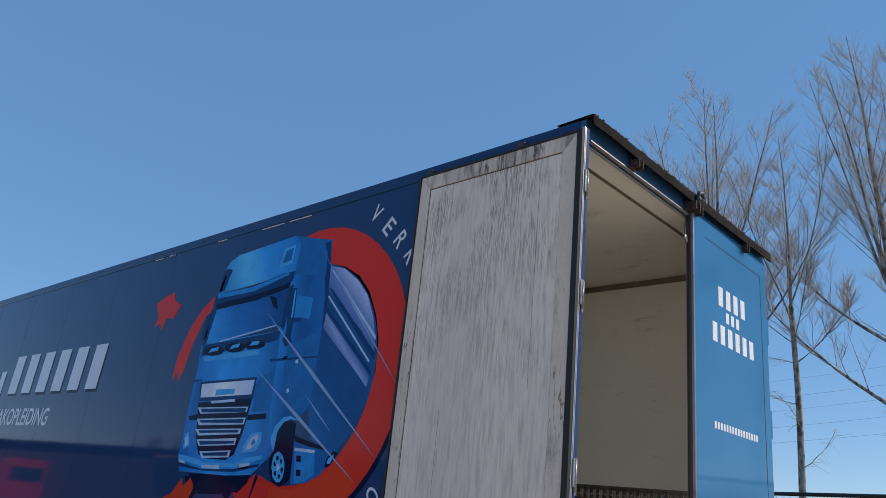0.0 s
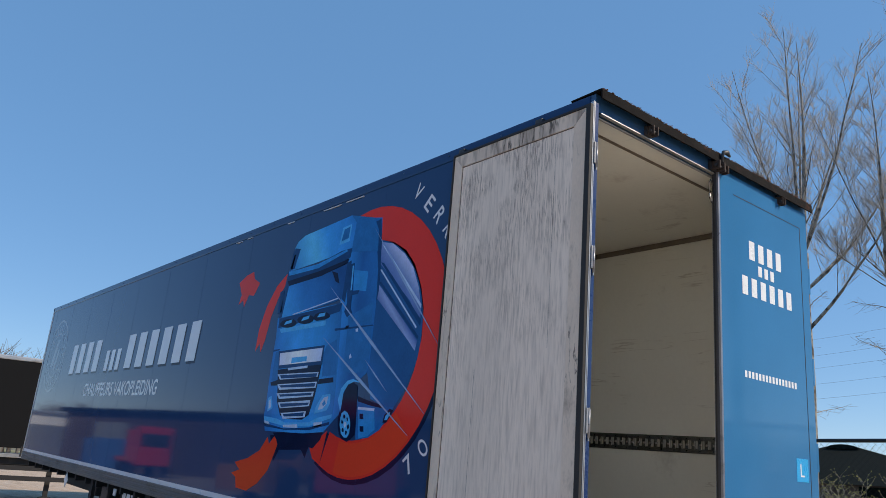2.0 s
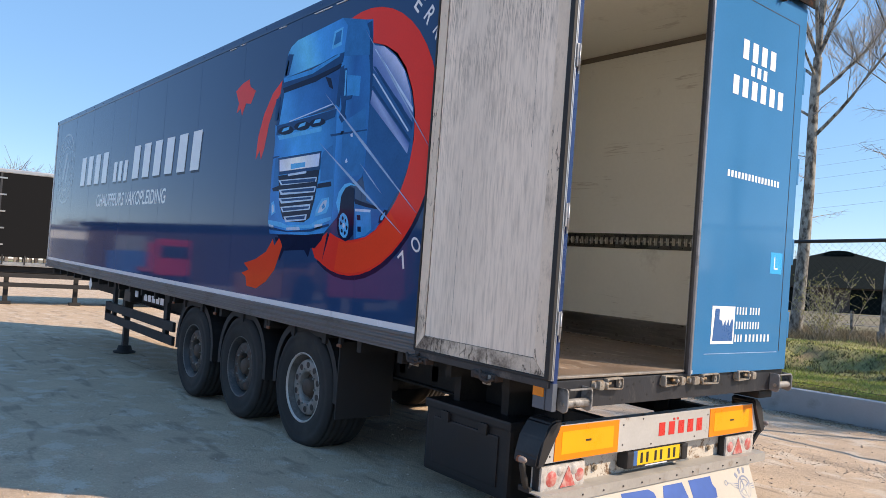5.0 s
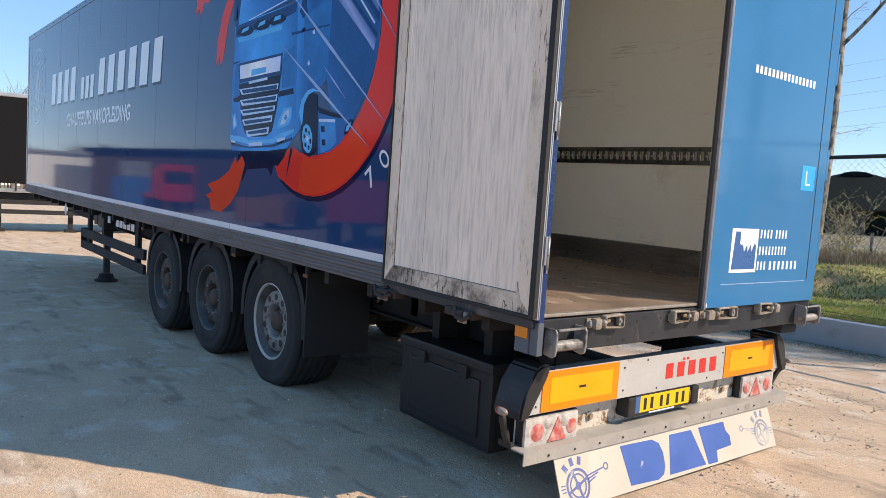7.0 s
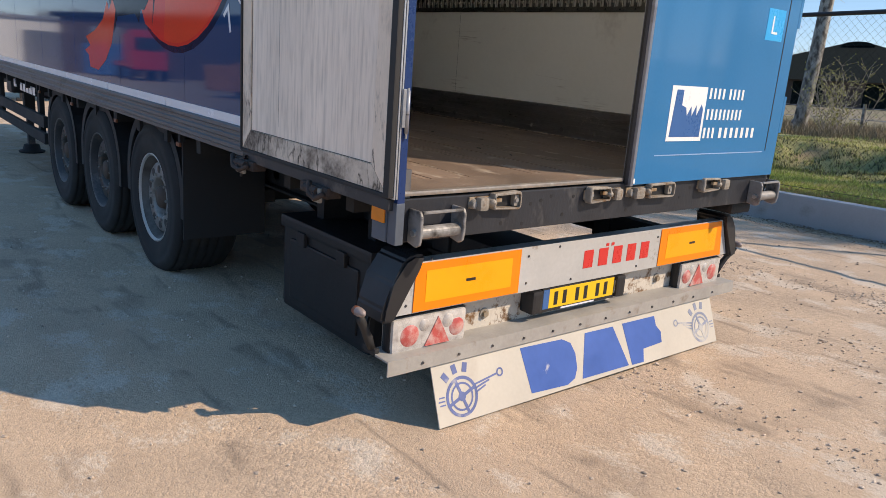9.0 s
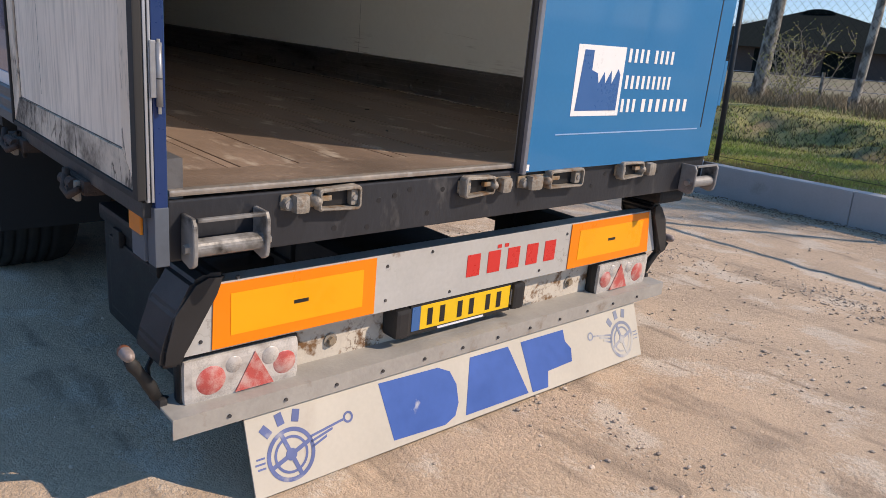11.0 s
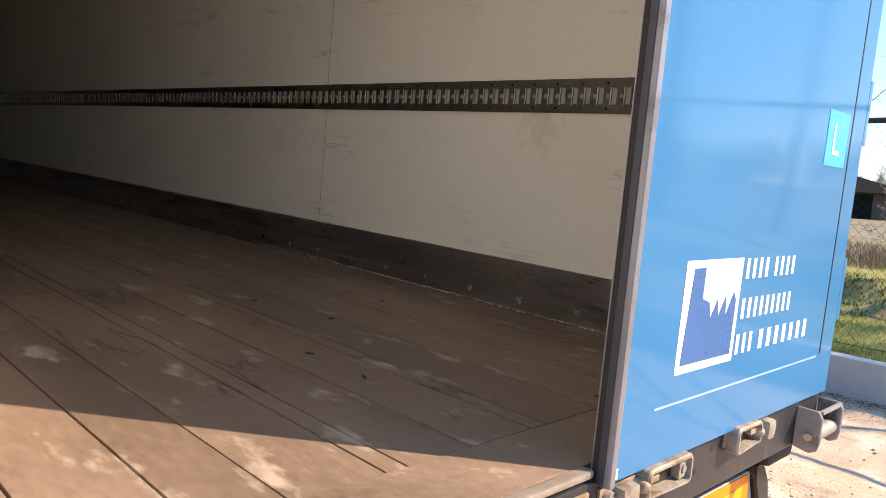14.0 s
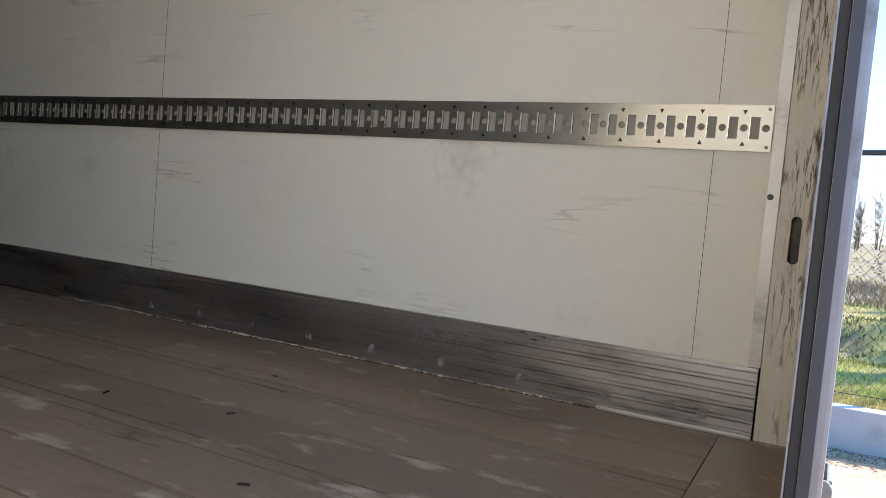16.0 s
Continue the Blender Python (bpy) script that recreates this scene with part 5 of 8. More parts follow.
def letter_bars(name, count, m, width, height, mat, parent, gap=0.42, w=0.0014, heavy=()):
    """Plain bars, one for each letter, filling the given width."""
    step = width / count
    for i in range(count):
        g = step * gap
        bm = prism(bmesh.new(), [(i * step, 0), ((i + 1) * step - g, 0), ((i + 1) * step - g, height), (i * step, height)], m, w)
        part(name, bm, mat, parent)


letter_bars("name_bar", 4, REAR @ pose(1.672, 3.275, 0), 0.50, 0.137, M["white"], door)
letter_bars("name_bar", 3, REAR @ pose(1.79, 3.175, 0), 0.255, 0.075, M["white"], door)
letter_bars("name_bar", 6, REAR @ pose(1.57, 3.01, 0), 0.74, 0.132, M["white"], door)
letter_bars("web_bar", 16, REAR @ pose(1.575, 2.44, 0), 0.725, 0.045, M["white"], door, 0.4)
tpart("learner_sign", boxed(0.0, 0.0014, 2.235, 2.405, 1.80, 1.958), M["cyan"], "cyan square sign with a white L", parent=door)
tpart("letter_l", lettering("L", REAR @ pose(2.285, 1.833, 0), 0.09, 0.06, 0.0024), M["white"], parent=door)
tpart("emblem", boxed(0.0, 0.0012, 1.50, 1.79, 1.285, 1.545), M["white"], "white square emblem with a factory outline", parent=door)
teeth = [p for k in range(4) for p in ((1.755 - 0.042 * k, 1.462 - 0.006 * k), (1.722 - 0.040 * k, 1.405))]
bm = prism(bmesh.new(), [(1.520, 1.305), (1.771, 1.305), (1.771, 1.440)] + teeth[:-1] + [(1.592, 1.455), (1.592, 1.527), (1.538, 1.527)], REAR, 0.0022)
tpart("emblem_mark", bm, M["sticker"], parent=door)
letter_bars("address_bar", 4, REAR @ pose(1.812, 1.49, 0), 0.155, 0.052, M["white"], door, 0.55)
letter_bars("address_bar", 4, REAR @ pose(1.99, 1.49, 0), 0.155, 0.052, M["white"], door, 0.55)
letter_bars("address_bar", 9, REAR @ pose(1.812, 1.388, 0), 0.335, 0.052, M["white"], door, 0.55)
letter_bars("phone_bar", 3, REAR @ pose(1.805, 1.297, 0), 0.115, 0.052, M["white"], door, 0.55)
letter_bars("phone_bar", 7, REAR @ pose(1.945, 1.297, 0), 0.365, 0.052, M["white"], door, 0.55)

door.location.x = DX        # the leaf and its prints stand proud of the frame

# open near-side door, folded back along the side: its worn inner face shows
OX0, OX1, OZ0, OZ1, OY = -1.222, -0.004, 1.105, 3.812, -0.060
od = tpart("rear_door_open", boxed(OX0 + 0.01, OX1 - 0.01, OY + 0.004, -0.0225, OZ0 + 0.01, OZ1 - 0.01), M["steel_dark"], "open rear door, folded back, its inner face weathered grey")
tpart("door_panel", boxed(OX0 + 0.088, OX1 - 0.105, OY - 0.001, OY + 0.0032, OZ0 + 0.094, OZ1 - 0.098), M["weather"], "streaked weathered grey board", parent=od)
for x, za, zb in ((-0.86, 1.25, 2.3), (-0.26, 2.4, 3.68)):
    tpart("board_crack", boxed(x - 0.0008, x + 0.0008, OY - 0.0013, OY, za, zb), M["steel_dark"], parent=od)
a, b, c, d = OX0 + 0.012, OX1 - 0.018, OZ0 + 0.012, OZ1 - 0.014
ai, bi, ci, di = OX0 + 0.095, OX1 - 0.112, OZ0 + 0.10, OZ1 - 0.105
for name, outline in (("frame_bottom", [(a, c), (b, c), (bi, ci), (ai, ci)]), ("frame_top", [(ai, di), (bi, di), (b, d), (a, d)]),
                      ("frame_hinge_side", [(b, c), (b, d), (bi, di), (bi, ci)]), ("frame_lock_side", [(a, d), (a, c), (ai, ci), (ai, di)])):
    cx, cz = sum(p[0] for p in outline) / 4, sum(p[1] for p in outline) / 4
    bm = prism(bmesh.new(), [(cx + (u - cx) * 0.9985, cz + (v - cz) * 0.9985) for u, v in outline], SIDE @ Matrix.Translation((0, 0, -(OY + 0.0035))), 0.010)
    tpart(name, bm, {"frame_bottom": M["weather_low"], "frame_top": M["weather_top"]}.get(name, M["weather_frame"]), parent=od)
# Grimy joint; along the top it also paints the shadow below the frame.
M["seam"] = material("grimy_shaded_panel_seam", (0.13, 0.10, 0.085), 0.9, vary=0.4, scale=12)
for x0, x1, z0, z1 in ((ai + 0.001, ai + 0.006, ci, di), (bi - 0.004, bi - 0.001, ci, di), (ai + 0.006, bi - 0.004, di - 0.007, di - 0.001), (ai + 0.006, bi - 0.004, ci + 0.001, ci + 0.004)):
    tpart("panel_seam", boxed(x0, x1, OY - 0.0018, OY, z0, z1), M["seam"], parent=od)
bm = boxed(OX0 - 0.004, OX0 + 0.010, OY - 0.014, -0.015, OZ0, OZ1, 0.004)
box(bm, OX1 - 0.014, OX1 + 0.022, OY - 0.020, -0.0585, OZ0, OZ1, 0.005)
box(bm, OX0, OX1, OY - 0.012, -0.02, OZ1 - 0.012, OZ1 + 0.004, 0.004)
box(bm, OX0, OX1, OY - 0.012, -0.02, OZ0 - 0.006, OZ0 + 0.010, 0.004)
tpart("door_seal", bm, M["seal"], "black rubber seal", parent=od)
bm = boxed(OX0, OX1, OY - 0.002, -0.02, OZ0 - 0.05, OZ0 - 0.008, 0.006)
tpart("lower_profile", bm, M["steel_dark"], parent=od)
for x in (-0.42, -1.16):
    tpart("top_bracket", boxed(x - 0.03, x + 0.03, OY, 0.0, OZ1 + 0.005, OZ1 + 0.04, 0.01), M["steel_dark"], parent=od)
for x in (-1.17, -0.50):
    bm = boxed(x - 0.12, x + 0.10, OY - 0.02, -0.01, OZ0 - 0.085, OZ0 - 0.04, 0.01)
    cyl(bm, (x - 0.06, OY - 0.03, OZ0 - 0.06), (x + 0.05, OY - 0.03, OZ0 - 0.06), 0.018, seg=10)
    tpart("lower_lock", bm, M["rust"], "rusty folded-back lock", parent=od)
for x, s in ((-1.18, 1.0), (-0.46, 0.7)):
    lv = tpart("latch_lever", tube(bmesh.new(), [(x - 0.09 * s, OY - 0.03, OZ0 - 0.03), (x - 0.04 * s, OY - 0.05, OZ0 - 0.075), (x + 0.03 * s, OY - 0.05, OZ0 - 0.085), (x + 0.09 * s, OY - 0.035, OZ0 - 0.06)], 0.011), M["rust"], "rusty latch lever", smooth=True, parent=od)
    part("latch_plate", boxed(x - 0.05 * s, x + 0.04 * s, OY - 0.034, OY - 0.018, OZ0 - 0.105, OZ0 - 0.045, 0.008), M["cast"], lv)
    part("latch_bolt", cyl(bmesh.new(), (x, OY - 0.03, OZ0 - 0.075), (x, OY - 0.052, OZ0 - 0.075), 0.014, seg=8), M["rust"], lv)
tpart("hold_back_hook", tube(bmesh.new(), [(-1.3, 0.03, 1.06), (-1.30, -0.05, 1.02), (-1.24, -0.075, 1.05), (-1.16, -0.07, 1.08), (-1.33, -0.02, 0.96)], 0.008), M["rust"], "wire door hold-back hook", smooth=True)


# ---- chassis, wheels, guards ----
for y in (0.62, 1.84):
    bm = boxed(-LEN + 0.6, -0.45, y, y + 0.12, 0.93, 0.945)
    box(bm, -LEN + 0.6, -0.45, y + 0.054, y + 0.066, 0.70, 0.93)
    box(bm, -LEN + 2.6, -0.50, y, y + 0.12, 0.685, 0.70)
    tpart("chassis_beam", bm, M["chassis"], "black steel chassis beam")
for i in range(24):
    x = -0.45 - 0.55 * i
    tpart("cross_member", boxed(x - 0.03, x + 0.03, 0.06, WID - 0.06, 0.955, 1.058), M["chassis"])
for x in (-1.9, -2.35, -3.65, -5.0, -6.3, -9.6, -10.4):
    tpart("chassis_brace", boxed(x - 0.04, x + 0.04, 0.674, 1.90, 0.74, 0.86), M["chassis"])

AX = (-2.99, -4.31, -5.62)


def wheel(x, yface, out, rim_mat, label):
    """A truck wheel: tyre, dished rim with ten nuts and ten hand holes, hub. out is -1 when its face looks to -y."""
    zc = 0.505 + sink(x) * 0.55
    m = Matrix.Translation((x, yface, zc)) @ (Matrix.Rotation(radians(90), 4, "X") if out < 0 else Matrix.Rotation(radians(-90), 4, "X"))
    bm = lathe(bmesh.new(), [(0.0, -0.15), (0.250, -0.15), (0.256, -0.06), (0.270, -0.035), (0.288, 0.012), (0.298, 0.020), (0.302, 0.010), (0.300, -0.02)], m, 48)
    wh = tpart("wheel", bm, rim_mat, label, smooth=True)
    tyre = [(0.298, -0.36), (0.31, -0.388), (0.40, -0.402), (0.47, -0.395), (0.505, -0.36), (0.515, -0.30)]
    for k in range(5):
        h = -0.30 + k * 0.06
        tyre += [(0.518, h), (0.518, h + 0.042), (0.506, h + 0.046), (0.506, h + 0.056)]
    tyre += [(0.512, -0.01), (0.500, 0.012), (0.472, 0.030), (0.44, 0.036), (0.435, 0.032), (0.40, 0.036), (0.345, 0.032), (0.338, 0.028), (0.315, 0.028), (0.298, 0.016)]
    part("tyre", lathe(bmesh.new(), tyre, m, 56), M["rubber"], wh, "dusty black tyre", smooth=True)
    part("rim_lip", lathe(bmesh.new(), [(0.283, 0.008), (0.289, 0.018), (0.299, 0.0225), (0.306, 0.014), (0.304, 0.004)], m, 56), M["rim"], wh, "bright silver rim lip", smooth=True) if rim_mat is M["barrel"] else part("rim_lip", lathe(bmesh.new(), [(0.290, 0.0125), (0.295, 0.0215), (0.301, 0.0225), (0.305, 0.014)], m, 56), M["barrel"], wh, "thin dull rim edge", smooth=True)
    disc = lathe(bmesh.new(), [(0.246, -0.085), (0.238, -0.034), (0.230, -0.026), (0.146, -0.022), (0.134, -0.028), (0.128, -0.10)], m, 48)
    face = M["rim_dim"] if rim_mat is not M["steel_dark"] else M["rim_dark"]
    part("disc", disc, face, wh, "ten-hole steel wheel disc", smooth=True)
    part("hub", lathe(bmesh.new(), [(0.128, -0.10), (0.118, -0.085), (0.090, -0.08), (0.076, -0.03), (0.066, -0.018), (0.0, -0.014)], m, 24), M["rim_rust"], wh, "dirty brown hub cap", smooth=True)
    for k in range(10):
        a = 2 * math.pi * k / 10
        b = a + math.pi / 10
        p = m @ Vector((0.156 * math.cos(a), 0.156 * math.sin(a), -0.026))
        q = m @ Vector((0.156 * math.cos(a), 0.156 * math.sin(a), -0.008))
        part("wheel_nut", cyl(bmesh.new(), p, q, 0.010, 0.008, seg=6), M["rim_dim"], wh)
        p = m @ Vector((0.192 * math.cos(b), 0.192 * math.sin(b), -0.036))
        q = m @ Vector((0.192 * math.cos(b), 0.192 * math.sin(b), -0.0225))
        part("hand_hole", cyl(bmesh.new(), p, q, 0.027, seg=18), M["black"], wh)
    return wh


for i, x in enumerate(AX):
    wheel(x, 0.10, -1, M["barrel"] if i == 0 else M["steel_dark"], "silver truck wheel on a black tyre" if i == 0 else "black-rimmed truck wheel with a rusty hub")
    wheel(x, WID - 0.10, 1, M["rim"], "silver truck wheel on a black tyre")
    zc = 0.505 + sink(x) * 0.55
    tpart("axle", cyl(bmesh.new(), (x, 0.42, zc), (x, WID - 0.42, zc), 0.07, seg=16), M["chassis"], smooth=True)
    for y in (0.65, 1.87):
        tpart("trailing_arm", boxed(x - 0.05, x + 0.52, y - 0.02, y + 0.08, zc + 0.03, zc + 0.12, 0.01), M["chassis"])
        tpart("air_spring", lathe(bmesh.new(), [(0.0, 0.0), (0.12, 0.0), (0.14, 0.05), (0.12, 0.1), (0.14, 0.15), (0.0, 0.16)], Matrix.Translation((x - 0.28, y + 0.05, zc + 0.06)), 16), M["rubber"], smooth=True)


def mudguard(x, y0, y1, last):
    """A plastic wheel arch: rounded top, straight skirts, rolled lip on the open side."""
    zc, r = 0.505 + sink(x) * 0.55, 0.572
    outer, inner = [], []
    for k in range(23):
        a = radians(-4 + 188 * k / 22)
        rr = r * (1 + 0.06 * abs(math.sin(2 * a)))
        outer.append((x + rr * math.cos(a), min(zc + rr * math.sin(a), 1.045)))
        inner.append((x + (rr - 0.012) * math.cos(a), min(zc + (rr - 0.012) * math.sin(a), 1.03)))
    m = frame_m((0, y1, 0), (1, 0, 0), (0, 0, 1))
    bm = prism(bmesh.new(), outer + inner[::-1], m, y1 - y0)
    g = tpart("mudguard", bm, M["plastic"], "black plastic mudguard")
    lip = []
    for (u, v), (s, t) in zip(outer, inner):
        lip.append((u, v))
    bm = prism(bmesh.new(), lip + [(x + (u - x) * 0.90, zc + (v - zc) * 0.90) for u, v in lip][::-1], frame_m((0, y0 + 0.012, 0), (1, 0, 0), (0, 0, 1)), 0.014)
    part("lip", bm, M["seal"], g)
    if last:
        part("mudflap", boxed(x + 0.575, x + 0.59, y0 - 0.01, y1 + 0.12, zc - 0.16, 1.0, 0.004), M["seal"], g, "wide black rubber mudflap")


for i, x in enumerate(AX):
    mudguard(x, 0.085, 0.50, i == 0)
    mudguard(x, WID - 0.50, WID - 0.085, i == 0)
for x in (-2.36, -3.65, -4.95, -6.25):
    tpart("marker_bracket", boxed(x - 0.02, x + 0.02, 0.04, 0.07, 0.985, 1.055, 0.004), M["chassis"])
    tpart("side_marker_lamp", boxed(x - 0.03, x + 0.03, 0.03, 0.045, 0.962, 0.988, 0.006), M["marker"], "small amber side marker lamp")

# side guard of two rails on posts
for y0, y1 in ((0.075, 0.115), (WID - 0.115, WID - 0.075)):
    bm = boxed(-9.35, -6.32, y0, y1, 0.605, 0.725, 0.008)
    sg = tpart("side_guard", bm, M["chassis"], "black side guard rails")
    part("lower_rail", boxed(-9.35, -6.32, y0, y1, 0.44, 0.55, 0.008), M["chassis"], sg)
    for x in (-9.1, -6.75):
        part("guard_post", boxed(x - 0.06, x + 0.06, y1, y1 + 0.05, 0.45, 1.05, 0.006), M["chassis"], sg)
    part("end_plate", boxed(-9.36, -9.33, y0, y1 + 0.04, 0.44, 0.725, 0.004), M["chassis"], sg)

# landing legs
for y in (0.62, 1.92):
    zf = sink(-10.1)
    bm = boxed(-10.17, -10.03, y - 0.07, y + 0.07, 0.42, 1.0, 0.012)
    leg = tpart("landing_leg", bm, M["chassis"], "black landing leg on a round foot")
    part("inner_tube", boxed(-10.145, -10.055, y - 0.045, y + 0.045, zf + 0.12, 0.45, 0.008), M["steel_dark"], leg)
    bm = lathe(bmesh.new(), [(0.0, 0.006), (0.17, 0.006), (0.175, 0.03), (0.12, 0.05), (0.10, 0.12), (0.0, 0.13)], Matrix.Translation((-10.1, y, zf)), 20)
    part("foot", bm, M["chassis"], leg, smooth=True)
tpart("leg_brace", boxed(-10.12, -10.08, 0.69, 1.85, 0.62, 0.70, 0.006), M["chassis"])
tpart("leg_gearbox", boxed(-10.2, -10.0, 0.44, 0.55, 0.72, 0.96, 0.02), M["steel_dark"])
tpart("document_box", boxed(-8.6, -8.3, 0.12, 0.30, 0.80, 0.98, 0.03), M["plastic"])
tpart("white_cap", boxed(-8.05, -7.93, 0.11, 0.125, 0.90, 0.99, 0.01), M["pale"])
letter_bars("maker_bar", 5, SIDE @ pose(-7.6, 0.89, -0.10), 0.85, 0.085, M["pale"], trailer, 0.25)
bm = boxed(-0.075, 0.075, -0.004, 0.004, -0.075, 0.075, 0.004, Matrix.Translation((-10.13, 0.02, 0.935)) @ Matrix.Rotation(radians(45), 4, "Y"))
tpart("placard", bm, M["white"], "white diamond placard")

# tool box beside the bumper
tb = tpart("tool_box", boxed(-1.50, -0.62, 0.30, 0.86, 0.20, 0.70, 0.03), M["plastic"], "black plastic tool box")
part("lid", boxed(-1.51, -0.61, 0.285, 0.55, 0.645, 0.715, 0.02), M["plastic"], tb)
part("front_panel", boxed(-1.40, -0.72, 0.288, 0.31, 0.27, 0.60, 0.012), M["plastic"], tb)
part("latch", boxed(-1.30, -1.22, 0.272, 0.30, 0.585, 0.66, 0.008), M["plastic"], tb)
part("latch", boxed(-0.90, -0.82, 0.272, 0.30, 0.585, 0.66, 0.008), M["plastic"], tb)
part("hanger", boxed(-1.35, -1.28, 0.42, 0.80, 0.70, 0.95), M["chassis"], tb)
part("hanger", boxed(-0.85, -0.78, 0.42, 0.80, 0.70, 0.95), M["chassis"], tb)
tpart("spare_carrier", boxed(-1.9, -0.7, 0.95, 1.75, 0.50, 0.56, 0.01), M["chassis"])

# ---- rear bumper, lamps, plate, flap ----
BAR = frame_m((-0.178, 0, 0), (0, 1, 0), (0, 0, 1))
bm = prism(bmesh.new(), [(0.085, 0.598), (2.455, 0.598), (2.365, 0.808), (0.178, 0.808)], BAR @ Matrix.Translation((0, 0, 0.038)), 0.012)
bumper = tpart("rear_bumper", bm, M["grey_paint"], "light grey steel rear bumper with chips")
part("top_flange", boxed(-0.20, -0.1405, 0.18, 2.36, 0.796, 0.806, 0.002), M["grey_paint"], bumper)
part("lower_flange", boxed(-0.30, -0.1525, 0.09, 2.45, 0.598, 0.606, 0.002), M["grey_paint"], bumper)
CAP = frame_m((-0.30, 0, 0), (0, 1, 0), (0, 0, 1))
for pts in ([(0.008, 0.585), (0.070, 0.580), (0.092, 0.640), (0.165, 0.790), (0.200, 0.815), (0.205, 0.842), (0.150, 0.848), (0.105, 0.828), (0.055, 0.740), (0.015, 0.640)], [(2.355, 0.812), (2.385, 0.785), (2.450, 0.640), (2.470, 0.580), (2.530, 0.585), (2.520, 0.640), (2.470, 0.760), (2.430, 0.830), (2.390, 0.846), (2.350, 0.842)]):
    bm = prism(bmesh.new(), pts, CAP, 0.196)
    bmesh.ops.bevel(bm, geom=list(bm.edges), offset=0.012, segments=2, affect="EDGES")
    part("end_cap", bm, M["plastic"], bumper, "black plastic bumper end")
for y in (0.70, 1.88):
    part("bumper_arm", boxed(-0.60, -0.1525, y - 0.04, y + 0.04, 0.62, 0.80, 0.006), M["chassis"], bumper)
    part("arm_plate", boxed(-0.62, -0.50, y - 0.06, y + 0.06, 0.60, 0.94, 0.006), M["chassis"], bumper)
for y0, y1 in ((0.168, 0.750), (1.780, 2.362)):
    slant = y0 > 1
    out = [(y0, 0.603), (2.385, 0.603), (y1 - 0.012, 0.803), (y0, 0.803)] if slant else [(y0, 0.603), (y1, 0.603), (y1, 0.803), (y0 + 0.006, 0.803)]
    pl = part("reflector_plate", prism(bmesh.new(), out, BAR @ Matrix.Translation((0, 0, 0.0502)), 0.004), M["orange"], bumper, "orange and amber reflector plate")
    c, d = y0 + 0.058, (y1 if not slant else 2.362) - 0.052
    part("amber_field", prism(bmesh.new(), [(c, 0.638), (d, 0.638), (d, 0.770), (c, 0.770)], BAR @ Matrix.Translation((0, 0, 0.0545)), 0.001), M["amber"], pl)
    e = (c + d) / 2
    part("mark", prism(bmesh.new(), [(e - 0.026, 0.699), (e + 0.026, 0.699), (e + 0.026, 0.711), (e - 0.026, 0.711)], BAR @ Matrix.Translation((0, 0, 0.0558)), 0.0008), M["black"], pl)
letter_bars("maker_bar", 5, BAR @ pose(1.178, 0.662, 0.0502), 0.55, 0.088, M["red"], bumper, 0.38, 0.0012)
for y in (1.335, 1.375):
    part("maker_dot", prism(bmesh.new(), [(y, 0.757), (y + 0.022, 0.757), (y + 0.022, 0.772), (y, 0.772)], BAR @ Matrix.Translation((0, 0, 0.0502)), 0.0012), M["red"], bumper)
for y, z in ((0.80, 0.765), (0.80, 0.64), (1.10, 0.62), (1.755, 0.765), (1.60, 0.625), (0.135, 0.635), (1.0, 0.79), (0.25, 0.816)):
    part("rivet", cyl(bmesh.new(), (-0.129, y, z), (-0.1245, y, z), 0.007, 0.005, seg=8), M["steel_dark"], bumper)

# mounting plate behind the lamps and the ledge below
tpart("lamp_carrier", boxed(-0.23, -0.205, 0.10, 2.44, 0.43, 0.60, 0.003), M["grey_rust"], "rust-streaked light grey lamp carrier")
bm = prism(bmesh.new(), [(0.078, 0.372), (0.084, 0.372), (0.084, 0.428), (0.23, 0.428), (0.23, 0.436), (0.078, 0.436)], frame_m((0, 2.51, 0), (-1, 0, 0), (0, 0, 1)) @ Matrix.Scale(1, 4), -2.48)
ledge = tpart("rear_ledge", bm, M["ledge"], "grey steel ledge below the lamps")
for i in range(12):
    y = 0.20 + 0.19 * i
    part("ledge_bolt", cyl(bmesh.new(), (-0.078, y, 0.40), (-0.073, y, 0.40), 0.006, seg=8), M["steel_dark"], ledge)
for y in (0.63, 1.905):
    cb = part("carrier_bolt", cyl(bmesh.new(), (-0.205, y, 0.50), (-0.200, y, 0.50), 0.026, seg=18), M["cast"], ledge)
    part("bolt_head", cyl(bmesh.new(), (-0.200, y, 0.50), (-0.186, y, 0.50), 0.015, seg=6), M["cast_rusty"], cb)


